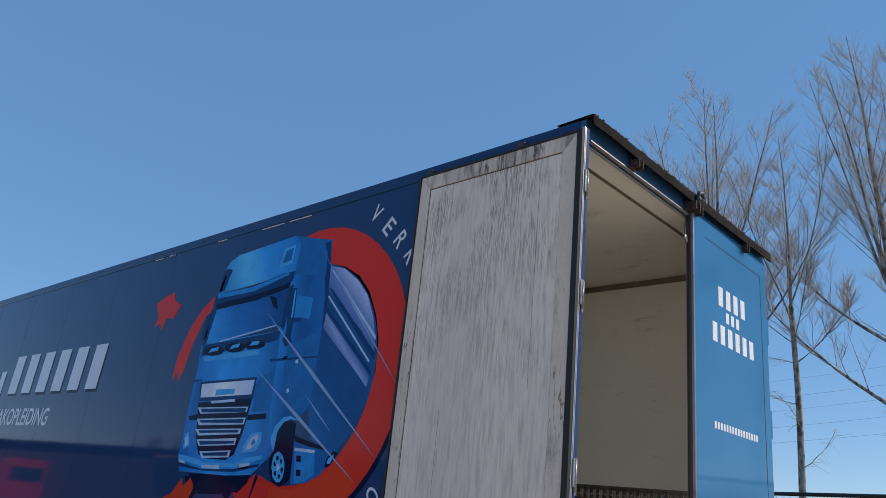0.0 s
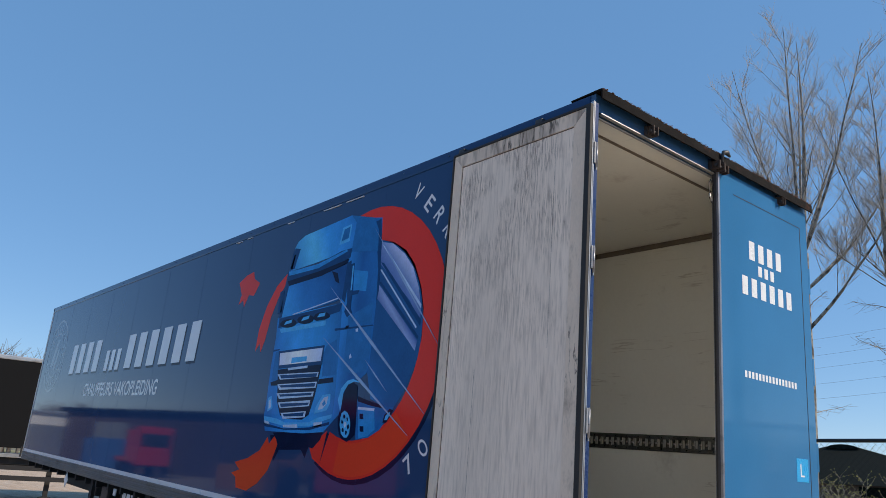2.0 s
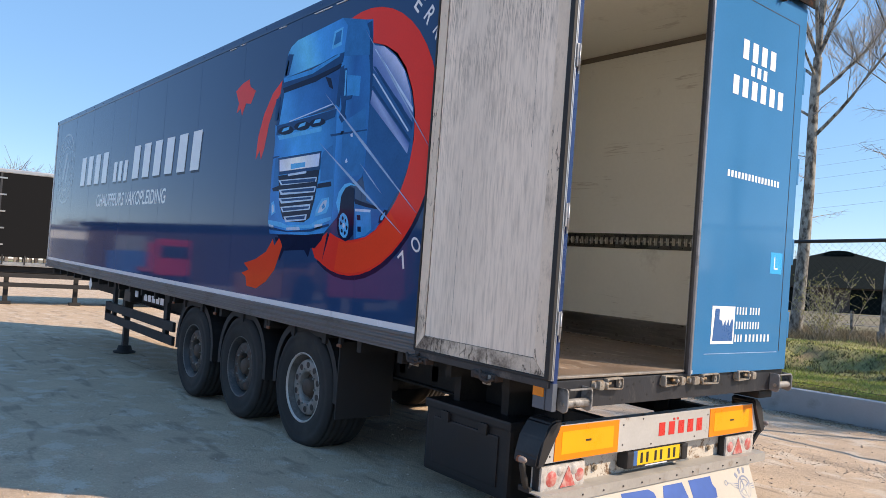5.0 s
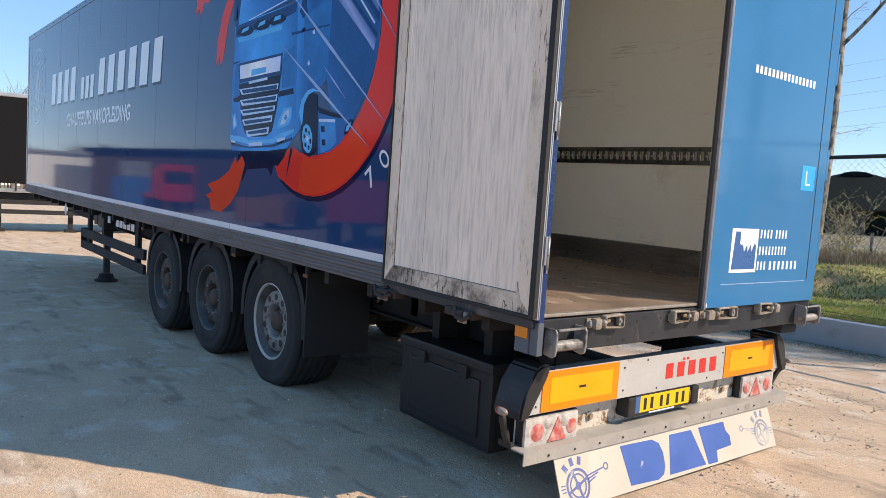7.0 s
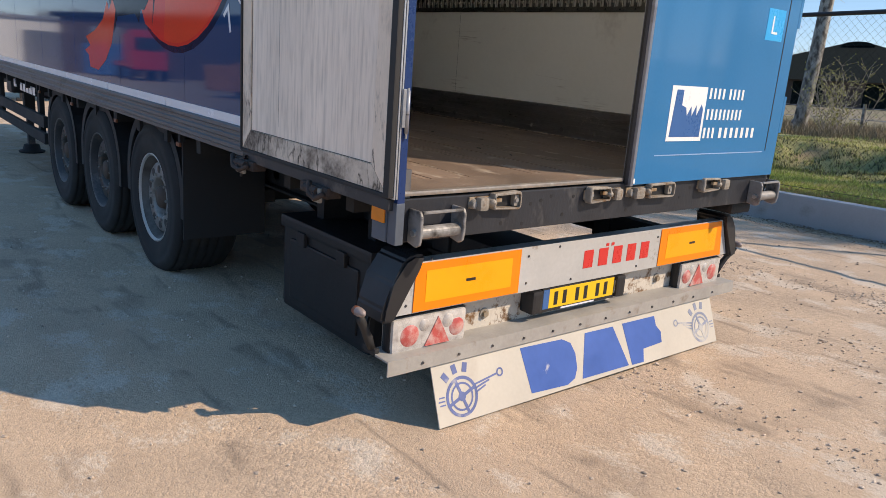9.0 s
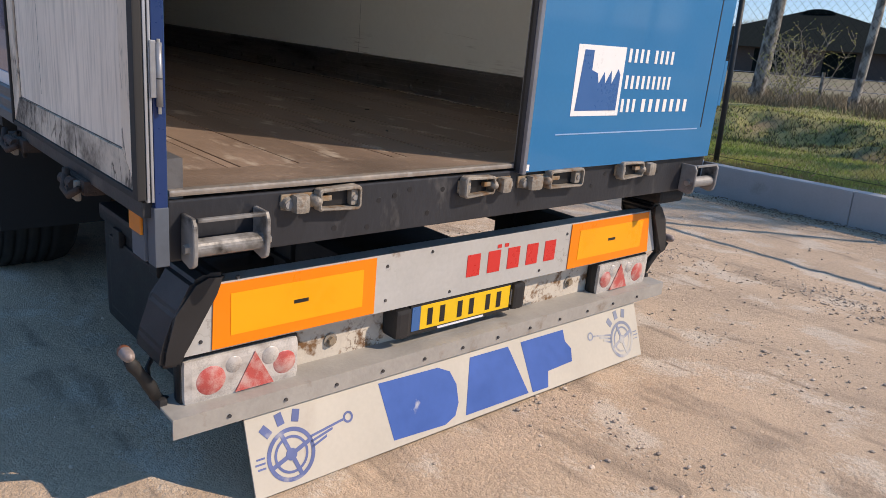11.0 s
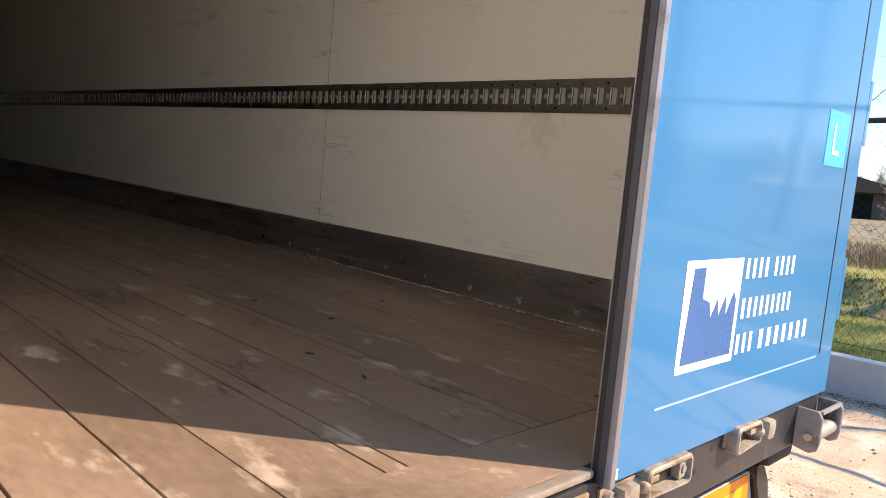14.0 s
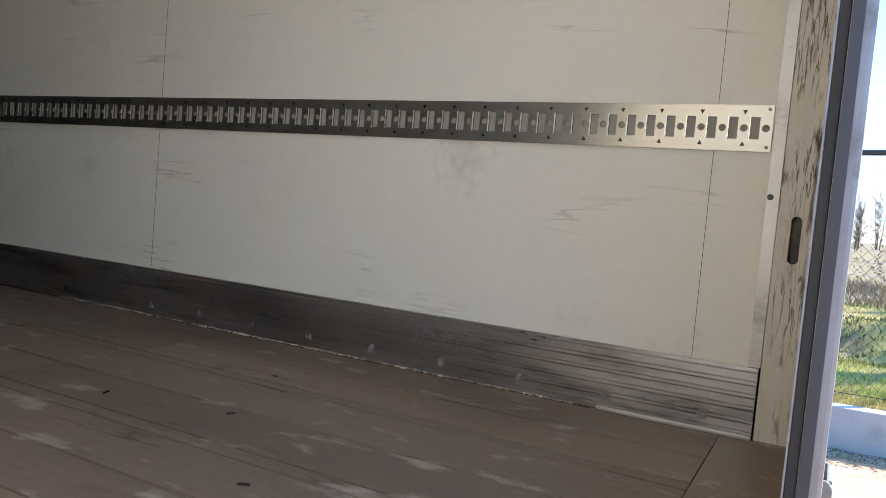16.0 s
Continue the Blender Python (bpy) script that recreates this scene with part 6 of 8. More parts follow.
def tail_lamp(y0, y1, mirror):
    lamp = tpart("tail_lamp", boxed(-0.20, -0.135, y0, y1, 0.430, 0.578, 0.026), M["lamp_clear"], "rear lamp cluster with red triangle and clear lenses")
    part("housing", boxed(-0.204, -0.15, y0 - 0.006, y1 + 0.006, 0.424, 0.584, 0.020), M["plastic"], lamp)
    w = y1 - y0
    f = (lambda u: y1 - u * w) if mirror else (lambda u: y0 + u * w)
    for u, r, m in ((0.22, 0.047, M["lamp_red"]), (0.86, 0.040, M["lamp_red"]), (0.41, 0.027, M["lamp_clear"]), (0.73, 0.030, M["lamp_clear"])):
        z = 0.50 if r > 0.03 else 0.535
        bm = lathe(bmesh.new(), [(0.0, 0.0045), (r * 0.55, 0.0042), (r * 0.6, 0.003), (r * 0.92, 0.0025), (r, 0.0)], Matrix.Translation((-0.1352, f(u), z)) @ Matrix.Rotation(radians(90), 4, "Y"), 20)
        part("lens", bm, m, lamp, smooth=True)
    out = sorted([f(0.42), f(0.76)])
    bm = prism(bmesh.new(), [(out[0], 0.442), (out[1], 0.442), ((out[0] + out[1]) / 2, 0.563)], REAR @ Matrix.Translation((0, 0, -0.1352)), 0.004)
    part("triangle_reflector", bm, M["lamp_red"], lamp)


tail_lamp(0.085, 0.468, False)
tail_lamp(2.04, 2.43, True)

# number plate with its lights
plate = tpart("number_plate", boxed(-0.165, -0.135, 0.925, 1.452, 0.474, 0.594, 0.004), M["plastic"], "yellow number plate in a black holder")
part("yellow_field", boxed(-0.135, -0.133, 0.972, 1.442, 0.490, 0.584, 0.001), M["yellow"], plate)
part("blue_field", boxed(-0.135, -0.133, 0.932, 0.971, 0.490, 0.584, 0.001), M["sticker"], plate)
letter_bars("number_bar", 2, REAR @ pose(1.005, 0.503, -0.1328), 0.122, 0.066, M["black"], plate, 0.60, 0.001)
letter_bars("number_bar", 2, REAR @ pose(1.155, 0.503, -0.1328), 0.122, 0.066, M["black"], plate, 0.60, 0.001)
letter_bars("number_bar", 2, REAR @ pose(1.305, 0.503, -0.1328), 0.122, 0.066, M["black"], plate, 0.60, 0.001)
part("dealer_bar", boxed(-0.135, -0.1335, 1.06, 1.30, 0.477, 0.485), M["pale"], plate)
for y in (0.885, 1.485):
    bm = boxed(-0.205, -0.118, y - 0.034, y + 0.034, 0.478, 0.590, 0.016)
    pl = tpart("plate_light", bm, M["plastic"], "boxy black number plate light")
    part("light_window", boxed(-0.19, -0.13, y + (0.033 if y < 1 else -0.036), y + (0.036 if y < 1 else -0.033), 0.50, 0.565), M["lamp_clear"], pl)
tpart("data_plate", boxed(-0.2055, -0.185, 1.535, 1.68, 0.455, 0.575, 0.006), M["grey_rust"], "small grey plate")

# mudflap across the rear, tilted outward at its foot
FLAP = frame_m((0.0, 0.252, 0.126), (0, 1, 0), (-0.10, 0, 0.269))
bm = boxed(0, 2.04, 0, 0.288, -0.006, 0.0, 0.002, FLAP)
flap = tpart("rear_flap", bm, M["white_old"], "white rubber rear flap with blue blocks and wheel emblems")
for pts in ([(0.537, 0.028), (0.775, 0.016), (0.830, 0.036), (0.855, 0.080), (0.858, 0.150), (0.835, 0.205), (0.780, 0.232), (0.506, 0.240)], [(0.882, 0.022), (1.236, 0.018), (1.157, 0.230), (0.945, 0.233)], [(1.262, 0.014), (1.358, 0.012), (1.372, 0.078), (1.532, 0.084), (1.538, 0.140), (1.505, 0.178), (1.502, 0.230), (1.233, 0.232)]):
    part("print_block", prism(bmesh.new(), pts, FLAP, 0.0012), M["ink"], flap)
M["ink_dull"] = material("dull_blue_flap_print", (0.10, 0.135, 0.30), 0.5, vary=0.2, fine=25, stain=(0.40, 0.40, 0.42), stain_scale=9, stain_lo=0.62, stain_hi=0.72)
M["ink_faded"] = material("faded_flap_print", (0.23, 0.26, 0.34), 0.5, vary=0.2, fine=25, stain=(0.45, 0.44, 0.42), stain_scale=9, stain_lo=0.50, stain_hi=0.62)
for cu, s in ((0.140, 1), (1.905, -1)):
    R0, tone = 0.086, M["ink_dull"] if s > 0 else M["ink_faded"]
    bm = lathe(bmesh.new(), [(R0, 0.0012), (R0 * 0.84, 0.0012)], FLAP @ Matrix.Translation((cu, 0.104, 0)), 36)
    em = part("wheel_emblem", bm, tone, flap)
    for k in range(4):
        a = radians(20 + 90 * k)
        bm = boxed(0.0, R0 * 0.86, -0.007, 0.007, 0.0002, 0.0014, 0, FLAP @ Matrix.Translation((cu, 0.104, 0)) @ Matrix.Rotation(a, 4, "Z"))
        part("spoke", bm, tone, em)
    part("inner_ring", lathe(bmesh.new(), [(R0 * 0.70, 0.0012), (R0 * 0.60, 0.0012)], FLAP @ Matrix.Translation((cu, 0.104, 0)), 32), tone, em)
    for dv, l in ((0.120, 0.028), (0.104, 0.034), (0.088, 0.028)):
        q = sorted((cu - s * 0.092, cu - s * (0.092 + l)))
        part("emblem_line", boxed(q[0], q[1], dv - 0.003, dv + 0.003, 0.0002, 0.0012, 0, FLAP), tone, em)
    part("boss", prism(bmesh.new(), [(cu + 0.02 * math.cos(a), 0.104 + 0.02 * math.sin(a)) for a in [k * math.pi / 6 for k in range(12)]], FLAP, 0.0016), tone, em)
    for dv, l in ((0.155, 0.185), (0.138, 0.14), (0.12, 0.115)):
        pts = [(cu + s * 0.075, dv - 0.02), (cu + s * (0.02 + l), dv), (cu + s * (0.02 + l), dv + 0.008), (cu + s * 0.075, dv - 0.012)]
        part("emblem_line", prism(bmesh.new(), pts if s > 0 else pts[::-1], FLAP, 0.0012), tone, em)
    part("emblem_eye", lathe(bmesh.new(), [(0.02, 0.0012), (0.012, 0.0012)], FLAP @ Matrix.Translation((cu + s * 0.225, 0.162, 0)), 16), tone, em)
    for k, a in enumerate((130, 102, 74)):
        q = FLAP @ Matrix.Translation((cu + 0.115 * math.cos(radians(a)), 0.104 + 0.118 * math.sin(radians(a)), 0)) @ Matrix.Rotation(radians(a - 90), 4, "Z")
        part("emblem_bar", boxed(-0.013, 0.013, -0.016, 0.024, 0.0002, 0.0012, 0, q), tone, em)

# outrigger marker lamps
M["lamp_dull"] = material("scratched_lamp_plastic", (0.25, 0.20, 0.185), 0.45, vary=0.2, scale=30)
for y, sgn in ((0.04, -1), (2.50, 1)):
    bm = tube(bmesh.new(), [(-0.20, y + sgn * 0.01, 0.455), (-0.195, y + sgn * 0.03, 0.50), (-0.18, y + sgn * 0.060, 0.55), (-0.165, y + sgn * 0.085, 0.59), (-0.155, y + sgn * 0.10, 0.615)], [0.016, 0.020, 0.016, 0.019, 0.014], 12)
    ml = tpart("outrigger_lamp", bm, M["seal"], "marker lamp on a bent rubber arm", smooth=True)
    at = Matrix.Translation((-0.15, y + sgn * 0.105, 0.635)) @ Matrix.Rotation(radians(90), 4, "Y")
    part("lamp_body", lathe(bmesh.new(), [(0.0, 0.034), (0.010, 0.030), (0.016, 0.020), (0.019, 0.0), (0.018, -0.014)], at, 20), M["lamp_dull"], ml, "dull clear front lens", smooth=True)
    part("lamp_lens", lathe(bmesh.new(), [(0.018, -0.014), (0.019, -0.020), (0.016, -0.034), (0.008, -0.040), (0.0, -0.041)], at, 20), M["marker"], ml, "dull red rear lens", smooth=True)
    part("bracket", boxed(-0.26, -0.17, y - 0.012, y + 0.012, 0.425, 0.455, 0.005), M["chassis"], ml)
tpart("cable", tube(bmesh.new(), [(-0.25, 0.06, 0.60), (-0.21, 0.01, 0.55), (-0.19, 0.02, 0.47), (-0.22, 0.07, 0.43)], 0.008), M["plastic"], smooth=True)
tpart("support_foot_off", boxed(-0.35, -0.05, 2.30, 2.50, 0.86, 0.92, 0.02), M["chassis"])

# ---- printed graphics on the side wall ----
def decal(name, pts, mat, level, label="", parent=None):
    a = sum(pts[i][0] * pts[(i + 1) % len(pts)][1] - pts[(i + 1) % len(pts)][0] * pts[i][1] for i in range(len(pts)))
    bm = prism(bmesh.new(), pts if a > 0 else pts[::-1], SIDE, 0.0006 + 0.0006 * level)
    return part(name, bm, mat, side if parent is None else parent, label)


def slanted_bars(count, x0, x1, z0, z1, shear=0.10):
    """Heavy slanted bars, one for each letter, with a dark offset behind."""
    step = (x1 - x0) / count
    for i in range(count):
        a, b, h = x0 + i * step, x0 + (i + 1) * step - step * 0.40, z1 - z0
        decal("name_bar_shade", [(a + 0.035, z0 - 0.03), (b + 0.035, z0 - 0.03), (b + 0.035 + shear * h, z1 - 0.03), (a + 0.035 + shear * h, z1 - 0.03)], M["cab5"], 0)
        decal("name_bar", [(a, z0), (b, z0), (b + shear * h, z1), (a + shear * h, z1)], M["pale"], 1)


slanted_bars(4, -11.30, -9.45, 2.56, 3.04)
slanted_bars(3, -9.25, -8.43, 2.55, 2.85)
slanted_bars(6, -8.27, -5.50, 2.56, 3.02)
part("slogan", lettering("CHAUFFEURS VAKOPLEIDING", SIDE @ pose(-10.10, 2.185, 0), 0.195, 3.36, 0.0016, 0.14, 0.016), M["pale"], side, "pale slanted lettering")
em = part("round_emblem", lathe(bmesh.new(), [(0.66, 0.0012), (0.62, 0.0012)], SIDE @ Matrix.Translation((-12.52, 2.93, 0)), 48), M["pale_dim"], side, "pale round emblem")
part("emblem_ring", lathe(bmesh.new(), [(0.42, 0.0012), (0.39, 0.0012)], SIDE @ Matrix.Translation((-12.52, 2.93, 0)), 40), M["pale_dim"], em)
for k in range(22):
    a = radians(k * 360 / 22)
    q = SIDE @ Matrix.Translation((-12.52 + 0.515 * math.cos(a), 2.93 + 0.515 * math.sin(a), 0)) @ Matrix.Rotation(a, 4, "Z")
    part("emblem_bar", boxed(-0.05, 0.05, -0.025, 0.025, 0.0002, 0.0012, 0, q), M["pale_dim"], em)
for pts in ([(-12.78, 2.72), (-12.62, 2.72), (-12.40, 3.22), (-12.56, 3.22)], [(-12.55, 2.66), (-12.42, 2.66), (-12.26, 3.04), (-12.38, 3.04)]):
    decal("emblem_slash", pts, M["pale_dim"], 1, parent=em)

# the red ring and its torn pieces
RC, R1, R0 = (-2.285, 2.60), 1.060, 0.780


def arc(a0, a1, r1, r0, n=28):
    f = [radians(a0 + (a1 - a0) * k / n) for k in range(n + 1)]
    return [(RC[0] + r1 * math.cos(a), RC[1] + r1 * math.sin(a)) for a in f] + [(RC[0] + r0 * math.cos(a), RC[1] + r0 * math.sin(a)) for a in f[::-1]]


decal("ring_shade", [(u + 0.02, v - 0.035) for u, v in arc(-118, 118, R1, R0)], M["cab5"], 0)
ring = decal("red_ring", arc(-112, 118, R1, R0), M["ring"], 1, "broken red ring")
decal("ring_end", [(-2.68, 1.62), (-2.62, 1.88), (-2.70, 1.84), (-2.74, 1.89), (-2.80, 1.80), (-2.84, 1.83), (-2.86, 1.74), (-2.80, 1.66)], M["ring"], 1)
decal("ring_low_shine", arc(-100, -45, R1 - 0.02, R0 + 0.02), M["ring_light"], 2)
decal("torn_crescent", [(-3.68, 3.30), (-3.86, 3.20), (-4.02, 3.02), (-4.12, 2.80), (-4.14, 2.58), (-4.06, 2.66), (-4.02, 2.57), (-3.96, 2.68), (-3.90, 2.90), (-3.80, 3.08), (-3.70, 3.18)], M["ring"], 1)
decal("torn_piece", [(-4.76, 3.34), (-4.60, 3.40), (-4.44, 3.42), (-4.40, 3.34), (-4.26, 3.28), (-4.36, 3.16), (-4.48, 3.18), (-4.56, 3.06), (-4.60, 3.14), (-4.70, 3.10), (-4.66, 3.20)], M["ring"], 1)
decal("torn_foot", [(-3.48, 1.82), (-3.42, 1.74), (-3.46, 1.66), (-3.54, 1.52), (-3.70, 1.40), (-3.90, 1.32), (-4.12, 1.33), (-4.16, 1.42), (-4.26, 1.45), (-4.10, 1.49), (-4.22, 1.55), (-3.96, 1.60), (-3.74, 1.68), (-3.62, 1.80), (-3.58, 1.74)], M["ring_light"], 1)
decal("torn_foot_shade", [(-3.58, 1.82), (-2.86, 1.80), (-2.92, 1.66), (-3.00, 1.72), (-3.38, 1.70), (-3.46, 1.60)], M["cab5"], 0)

# the printed lorry
decal("printed_box_body", [(-2.14, 3.37), (-1.96, 3.32), (-1.79, 3.23), (-1.66, 3.1), (-1.56, 2.92), (-1.51, 2.76), (-1.5, 2.56), (-1.54, 2.38), (-1.63, 2.21), (-1.74, 2.08), (-1.8, 2.04), (-2.06, 2.13), (-2.17, 2.4), (-2.17, 3.1)], M["print_box"], 1)
decal("printed_box_shine", [(-2.13, 3.35), (-1.97, 3.31), (-1.8, 3.2), (-1.68, 3.08), (-1.59, 2.92), (-1.54, 2.76), (-1.54, 2.64), (-1.68, 2.83), (-2.12, 3.17)], M["print_steel"], 2)
decal("printed_box_shine_low", [(-2.11, 3), (-2.08, 2.98), (-1.55, 2.53), (-1.57, 2.46), (-1.65, 2.53), (-2.11, 2.89)], M["print_steel_low"], 2)
decal("printed_box_dark_line", [(-2.11, 3.18), (-2.07, 3.17), (-1.53, 2.68), (-1.53, 2.63)], M["cab4"], 3)
decal("printed_box_dark_line", [(-2.11, 3.02), (-2.08, 3.02), (-1.54, 2.56), (-1.55, 2.54)], M["cab4"], 3)
decal("printed_box_bright_line", [(-2.11, 3.32), (-2.07, 3.3), (-1.54, 2.79), (-1.54, 2.76)], M["cab6"], 4)
decal("printed_box_bright_line", [(-2.11, 3.12), (-2.09, 3.12), (-1.57, 2.63), (-1.58, 2.62)], M["cab6"], 4)
decal("printed_cab_side", [(-2.63, 3.67), (-2.27, 3.58), (-2.16, 3.56), (-2.14, 3.4), (-2.14, 3.1), (-2.12, 2.87), (-2.12, 2.4), (-2.15, 2.32), (-2.24, 2.27), (-2.33, 2.28), (-2.4, 2.18), (-2.46, 2.02), (-2.68, 1.87), (-2.75, 2.12), (-2.69, 2.7), (-2.6, 3.22)], M["print_side"], 3)
decal("printed_side_shade", [(-2.25, 3.54), (-2.17, 3.55), (-2.14, 3.4), (-2.11, 3.14), (-2.1, 2.95), (-2.12, 2.87), (-2.14, 3.13)], M["cab4"], 4)
decal("printed_side_panel", [(-2.49, 3.17), (-2.28, 3.13), (-2.28, 2.97), (-2.47, 3)], M["cab2"], 4)
decal("printed_side_panel", [(-2.5, 2.78), (-2.16, 2.87), (-2.13, 2.48), (-2.15, 2.34), (-2.34, 2.32), (-2.48, 2.35)], M["cab1"], 4)
decal("printed_side_line", [(-2.69, 2.7), (-2.13, 2.69), (-2.12, 2.68), (-2.68, 2.68)], M["cab4"], 5)
decal("printed_side_step", [(-2.52, 2.71), (-2.47, 2.71), (-2.48, 2.69), (-2.53, 2.68)], M["cab5"], 5)
decal("printed_side_glint", [(-2.37, 2.67), (-2.34, 2.68), (-2.33, 2.65), (-2.36, 2.65)], M["cab6"], 5)
decal("printed_side_glint", [(-2.42, 2.46), (-2.4, 2.48), (-2.38, 2.45), (-2.41, 2.44)], M["cab6"], 5)
decal("printed_roof", [(-3.59, 3.54), (-3.54, 3.59), (-3.42, 3.63), (-2.63, 3.67), (-2.48, 3.63), (-2.54, 3.38), (-2.64, 3.36), (-3.12, 3.33), (-3.65, 3.31)], M["print_roof"], 5)
decal("printed_roof_side", [(-2.63, 3.67), (-2.27, 3.58), (-2.19, 3.46), (-2.17, 3.28), (-2.57, 3.34), (-2.54, 3.59)], M["cab1"], 5.5)
decal("printed_roof_edge", [(-3.62, 3.49), (-3.58, 3.53), (-3.48, 3.51), (-3.55, 3.33), (-3.64, 3.32)], M["cab4"], 6)
decal("printed_roof_corner", [(-3.63, 3.34), (-3.58, 3.47), (-3.56, 3.46), (-3.59, 3.33)], M["cab6"], 6)
decal("printed_roof_plate", [(-2.75, 3.58), (-2.61, 3.59), (-2.62, 3.44), (-2.78, 3.43)], M["cab3"], 7)
decal("printed_roof_plate_core", [(-2.72, 3.56), (-2.63, 3.57), (-2.64, 3.47), (-2.75, 3.46)], M["cab1"], 8)
decal("printed_visor", [(-3.67, 3.31), (-3.11, 3.31), (-2.72, 3.37), (-2.56, 3.37), (-2.58, 3.29), (-3.05, 3.21), (-3.65, 3.18)], M["cab4"], 7)
decal("printed_visor_top", [(-3.65, 3.31), (-3.11, 3.31), (-2.64, 3.37), (-2.63, 3.35), (-3.09, 3.27), (-3.63, 3.27)], M["cab2"], 8)
decal("printed_visor_dark", [(-3.65, 3.22), (-3.06, 3.24), (-2.59, 3.28), (-2.61, 3.25), (-3.02, 3.19), (-3.61, 3.17)], M["cab5"], 8)
decal("printed_windscreen", [(-3.62, 3.17), (-3.05, 3.19), (-2.61, 3.24), (-2.62, 2.95), (-2.75, 2.93), (-3.45, 2.88), (-3.68, 2.88)], M["print_glass"], 6)
decal("printed_windscreen_edge", [(-3.67, 3.18), (-3.61, 3.18), (-3.67, 2.88), (-3.73, 2.87)], M["cab4"], 7)
decal("printed_windscreen_edge", [(-2.61, 3.25), (-2.55, 3.26), (-2.58, 2.91), (-2.63, 2.94)], M["cab4"], 7)
decal("printed_wiper_line", [(-3.46, 2.89), (-2.69, 2.96), (-2.69, 2.95), (-3.46, 2.88)], M["cab6"], 8)
decal("printed_mirror_stub", [(-2.85, 3.21), (-2.75, 3.18), (-2.7, 3.08), (-2.77, 3.11)], M["cab5"], 7)
decal("printed_sill", [(-3.71, 2.87), (-2.74, 2.9), (-2.62, 2.91), (-2.64, 2.84), (-2.83, 2.82), (-3.71, 2.78)], M["cab4"], 7)
decal("printed_mirror_ring", [(-3.36, 2.8), (-3.38, 2.82), (-3.43, 2.84), (-3.51, 2.85), (-3.59, 2.85), (-3.65, 2.84), (-3.68, 2.82), (-3.67, 2.8), (-3.61, 2.78), (-3.53, 2.77), (-3.45, 2.77), (-3.39, 2.78)], M["cab5"], 8)
decal("printed_mirror_glass", [(-3.6, 2.8), (-3.57, 2.83), (-3.45, 2.84), (-3.46, 2.81)], M["cab3"], 9)
decal("printed_mirror_ring", [(-3.06, 2.81), (-3.07, 2.83), (-3.12, 2.85), (-3.19, 2.86), (-3.27, 2.86), (-3.33, 2.85), (-3.36, 2.83), (-3.34, 2.81), (-3.29, 2.79), (-3.22, 2.78), (-3.14, 2.78), (-3.08, 2.79)], M["cab5"], 8)
decal("printed_mirror_glass", [(-3.28, 2.81), (-3.25, 2.84), (-3.14, 2.85), (-3.15, 2.82)], M["cab3"], 9)
decal("printed_mirror_ring", [(-2.79, 2.81), (-2.8, 2.83), (-2.85, 2.85), (-2.92, 2.86), (-2.99, 2.86), (-3.04, 2.85), (-3.07, 2.83), (-3.06, 2.81), (-3.01, 2.79), (-2.94, 2.79), (-2.87, 2.79), (-2.81, 2.8)], M["cab5"], 8)
decal("printed_mirror_glass", [(-3, 2.82), (-2.97, 2.85), (-2.87, 2.85), (-2.88, 2.82)], M["cab3"], 9)
decal("printed_cab_front", [(-3.75, 2.88), (-2.62, 2.91), (-2.6, 2.7), (-2.58, 2.41), (-2.56, 2.15), (-2.57, 2), (-2.68, 1.87), (-3, 1.85), (-3.69, 1.85), (-3.75, 1.98), (-3.74, 2.14), (-3.75, 2.43), (-3.73, 2.7)], M["print_front"], 4)
decal("printed_front_shine", [(-3.68, 2.77), (-2.85, 2.78), (-2.85, 2.74), (-3.64, 2.73)], M["cab3"], 5)
decal("printed_front_line", [(-3.76, 2.58), (-3.62, 2.58), (-3.61, 2.57), (-3.76, 2.56)], M["cab4"], 5)
decal("printed_front_side", [(-3.69, 2.56), (-3.61, 2.56), (-3.57, 2.3), (-3.7, 2.29)], M["cab1"], 5)
decal("printed_front_side", [(-2.79, 2.56), (-2.63, 2.61), (-2.59, 2.32), (-2.8, 2.31), (-2.82, 2.5)], M["cab1"], 5)
decal("printed_grille_field", [(-3.6, 2.39), (-2.83, 2.42), (-2.84, 2.35), (-2.85, 2.28), (-2.88, 2.15), (-2.94, 2), (-3.04, 1.96), (-3.31, 1.96), (-3.44, 1.99), (-3.53, 2.11), (-3.56, 2.24)], M["cab5"], 6)
decal("printed_badge_edge", [(-3.63, 2.56), (-2.82, 2.57), (-2.82, 2.41), (-3.59, 2.4)], M["cab4"], 7)
decal("printed_badge", [(-3.6, 2.54), (-2.84, 2.55), (-2.85, 2.44), (-3.58, 2.43)], M["print_badge"], 8)
decal("printed_badge_bar", [(-3.36, 2.49), (-3.09, 2.49), (-3.09, 2.45), (-3.36, 2.44)], M["cab3"], 9)
decal("printed_badge_line", [(-3.41, 2.4), (-3.06, 2.41), (-3.06, 2.39), (-3.4, 2.38)], M["cab6"], 8)
decal("printed_slat_rim", [(-3.59, 2.35), (-2.86, 2.35), (-2.87, 2.31), (-3.53, 2.3)], M["cab6"], 7)
decal("printed_slat", [(-3.54, 2.34), (-2.88, 2.34), (-2.89, 2.31), (-3.51, 2.31)], M["cab4"], 8)
decal("printed_slat_rim", [(-3.57, 2.26), (-2.87, 2.27), (-2.88, 2.22), (-3.52, 2.21)], M["cab6"], 7)
decal("printed_slat", [(-3.53, 2.25), (-2.89, 2.26), (-2.9, 2.23), (-3.49, 2.23)], M["cab4"], 8)
decal("printed_slat_rim", [(-3.56, 2.18), (-2.9, 2.19), (-2.91, 2.15), (-3.5, 2.13)], M["cab6"], 7)
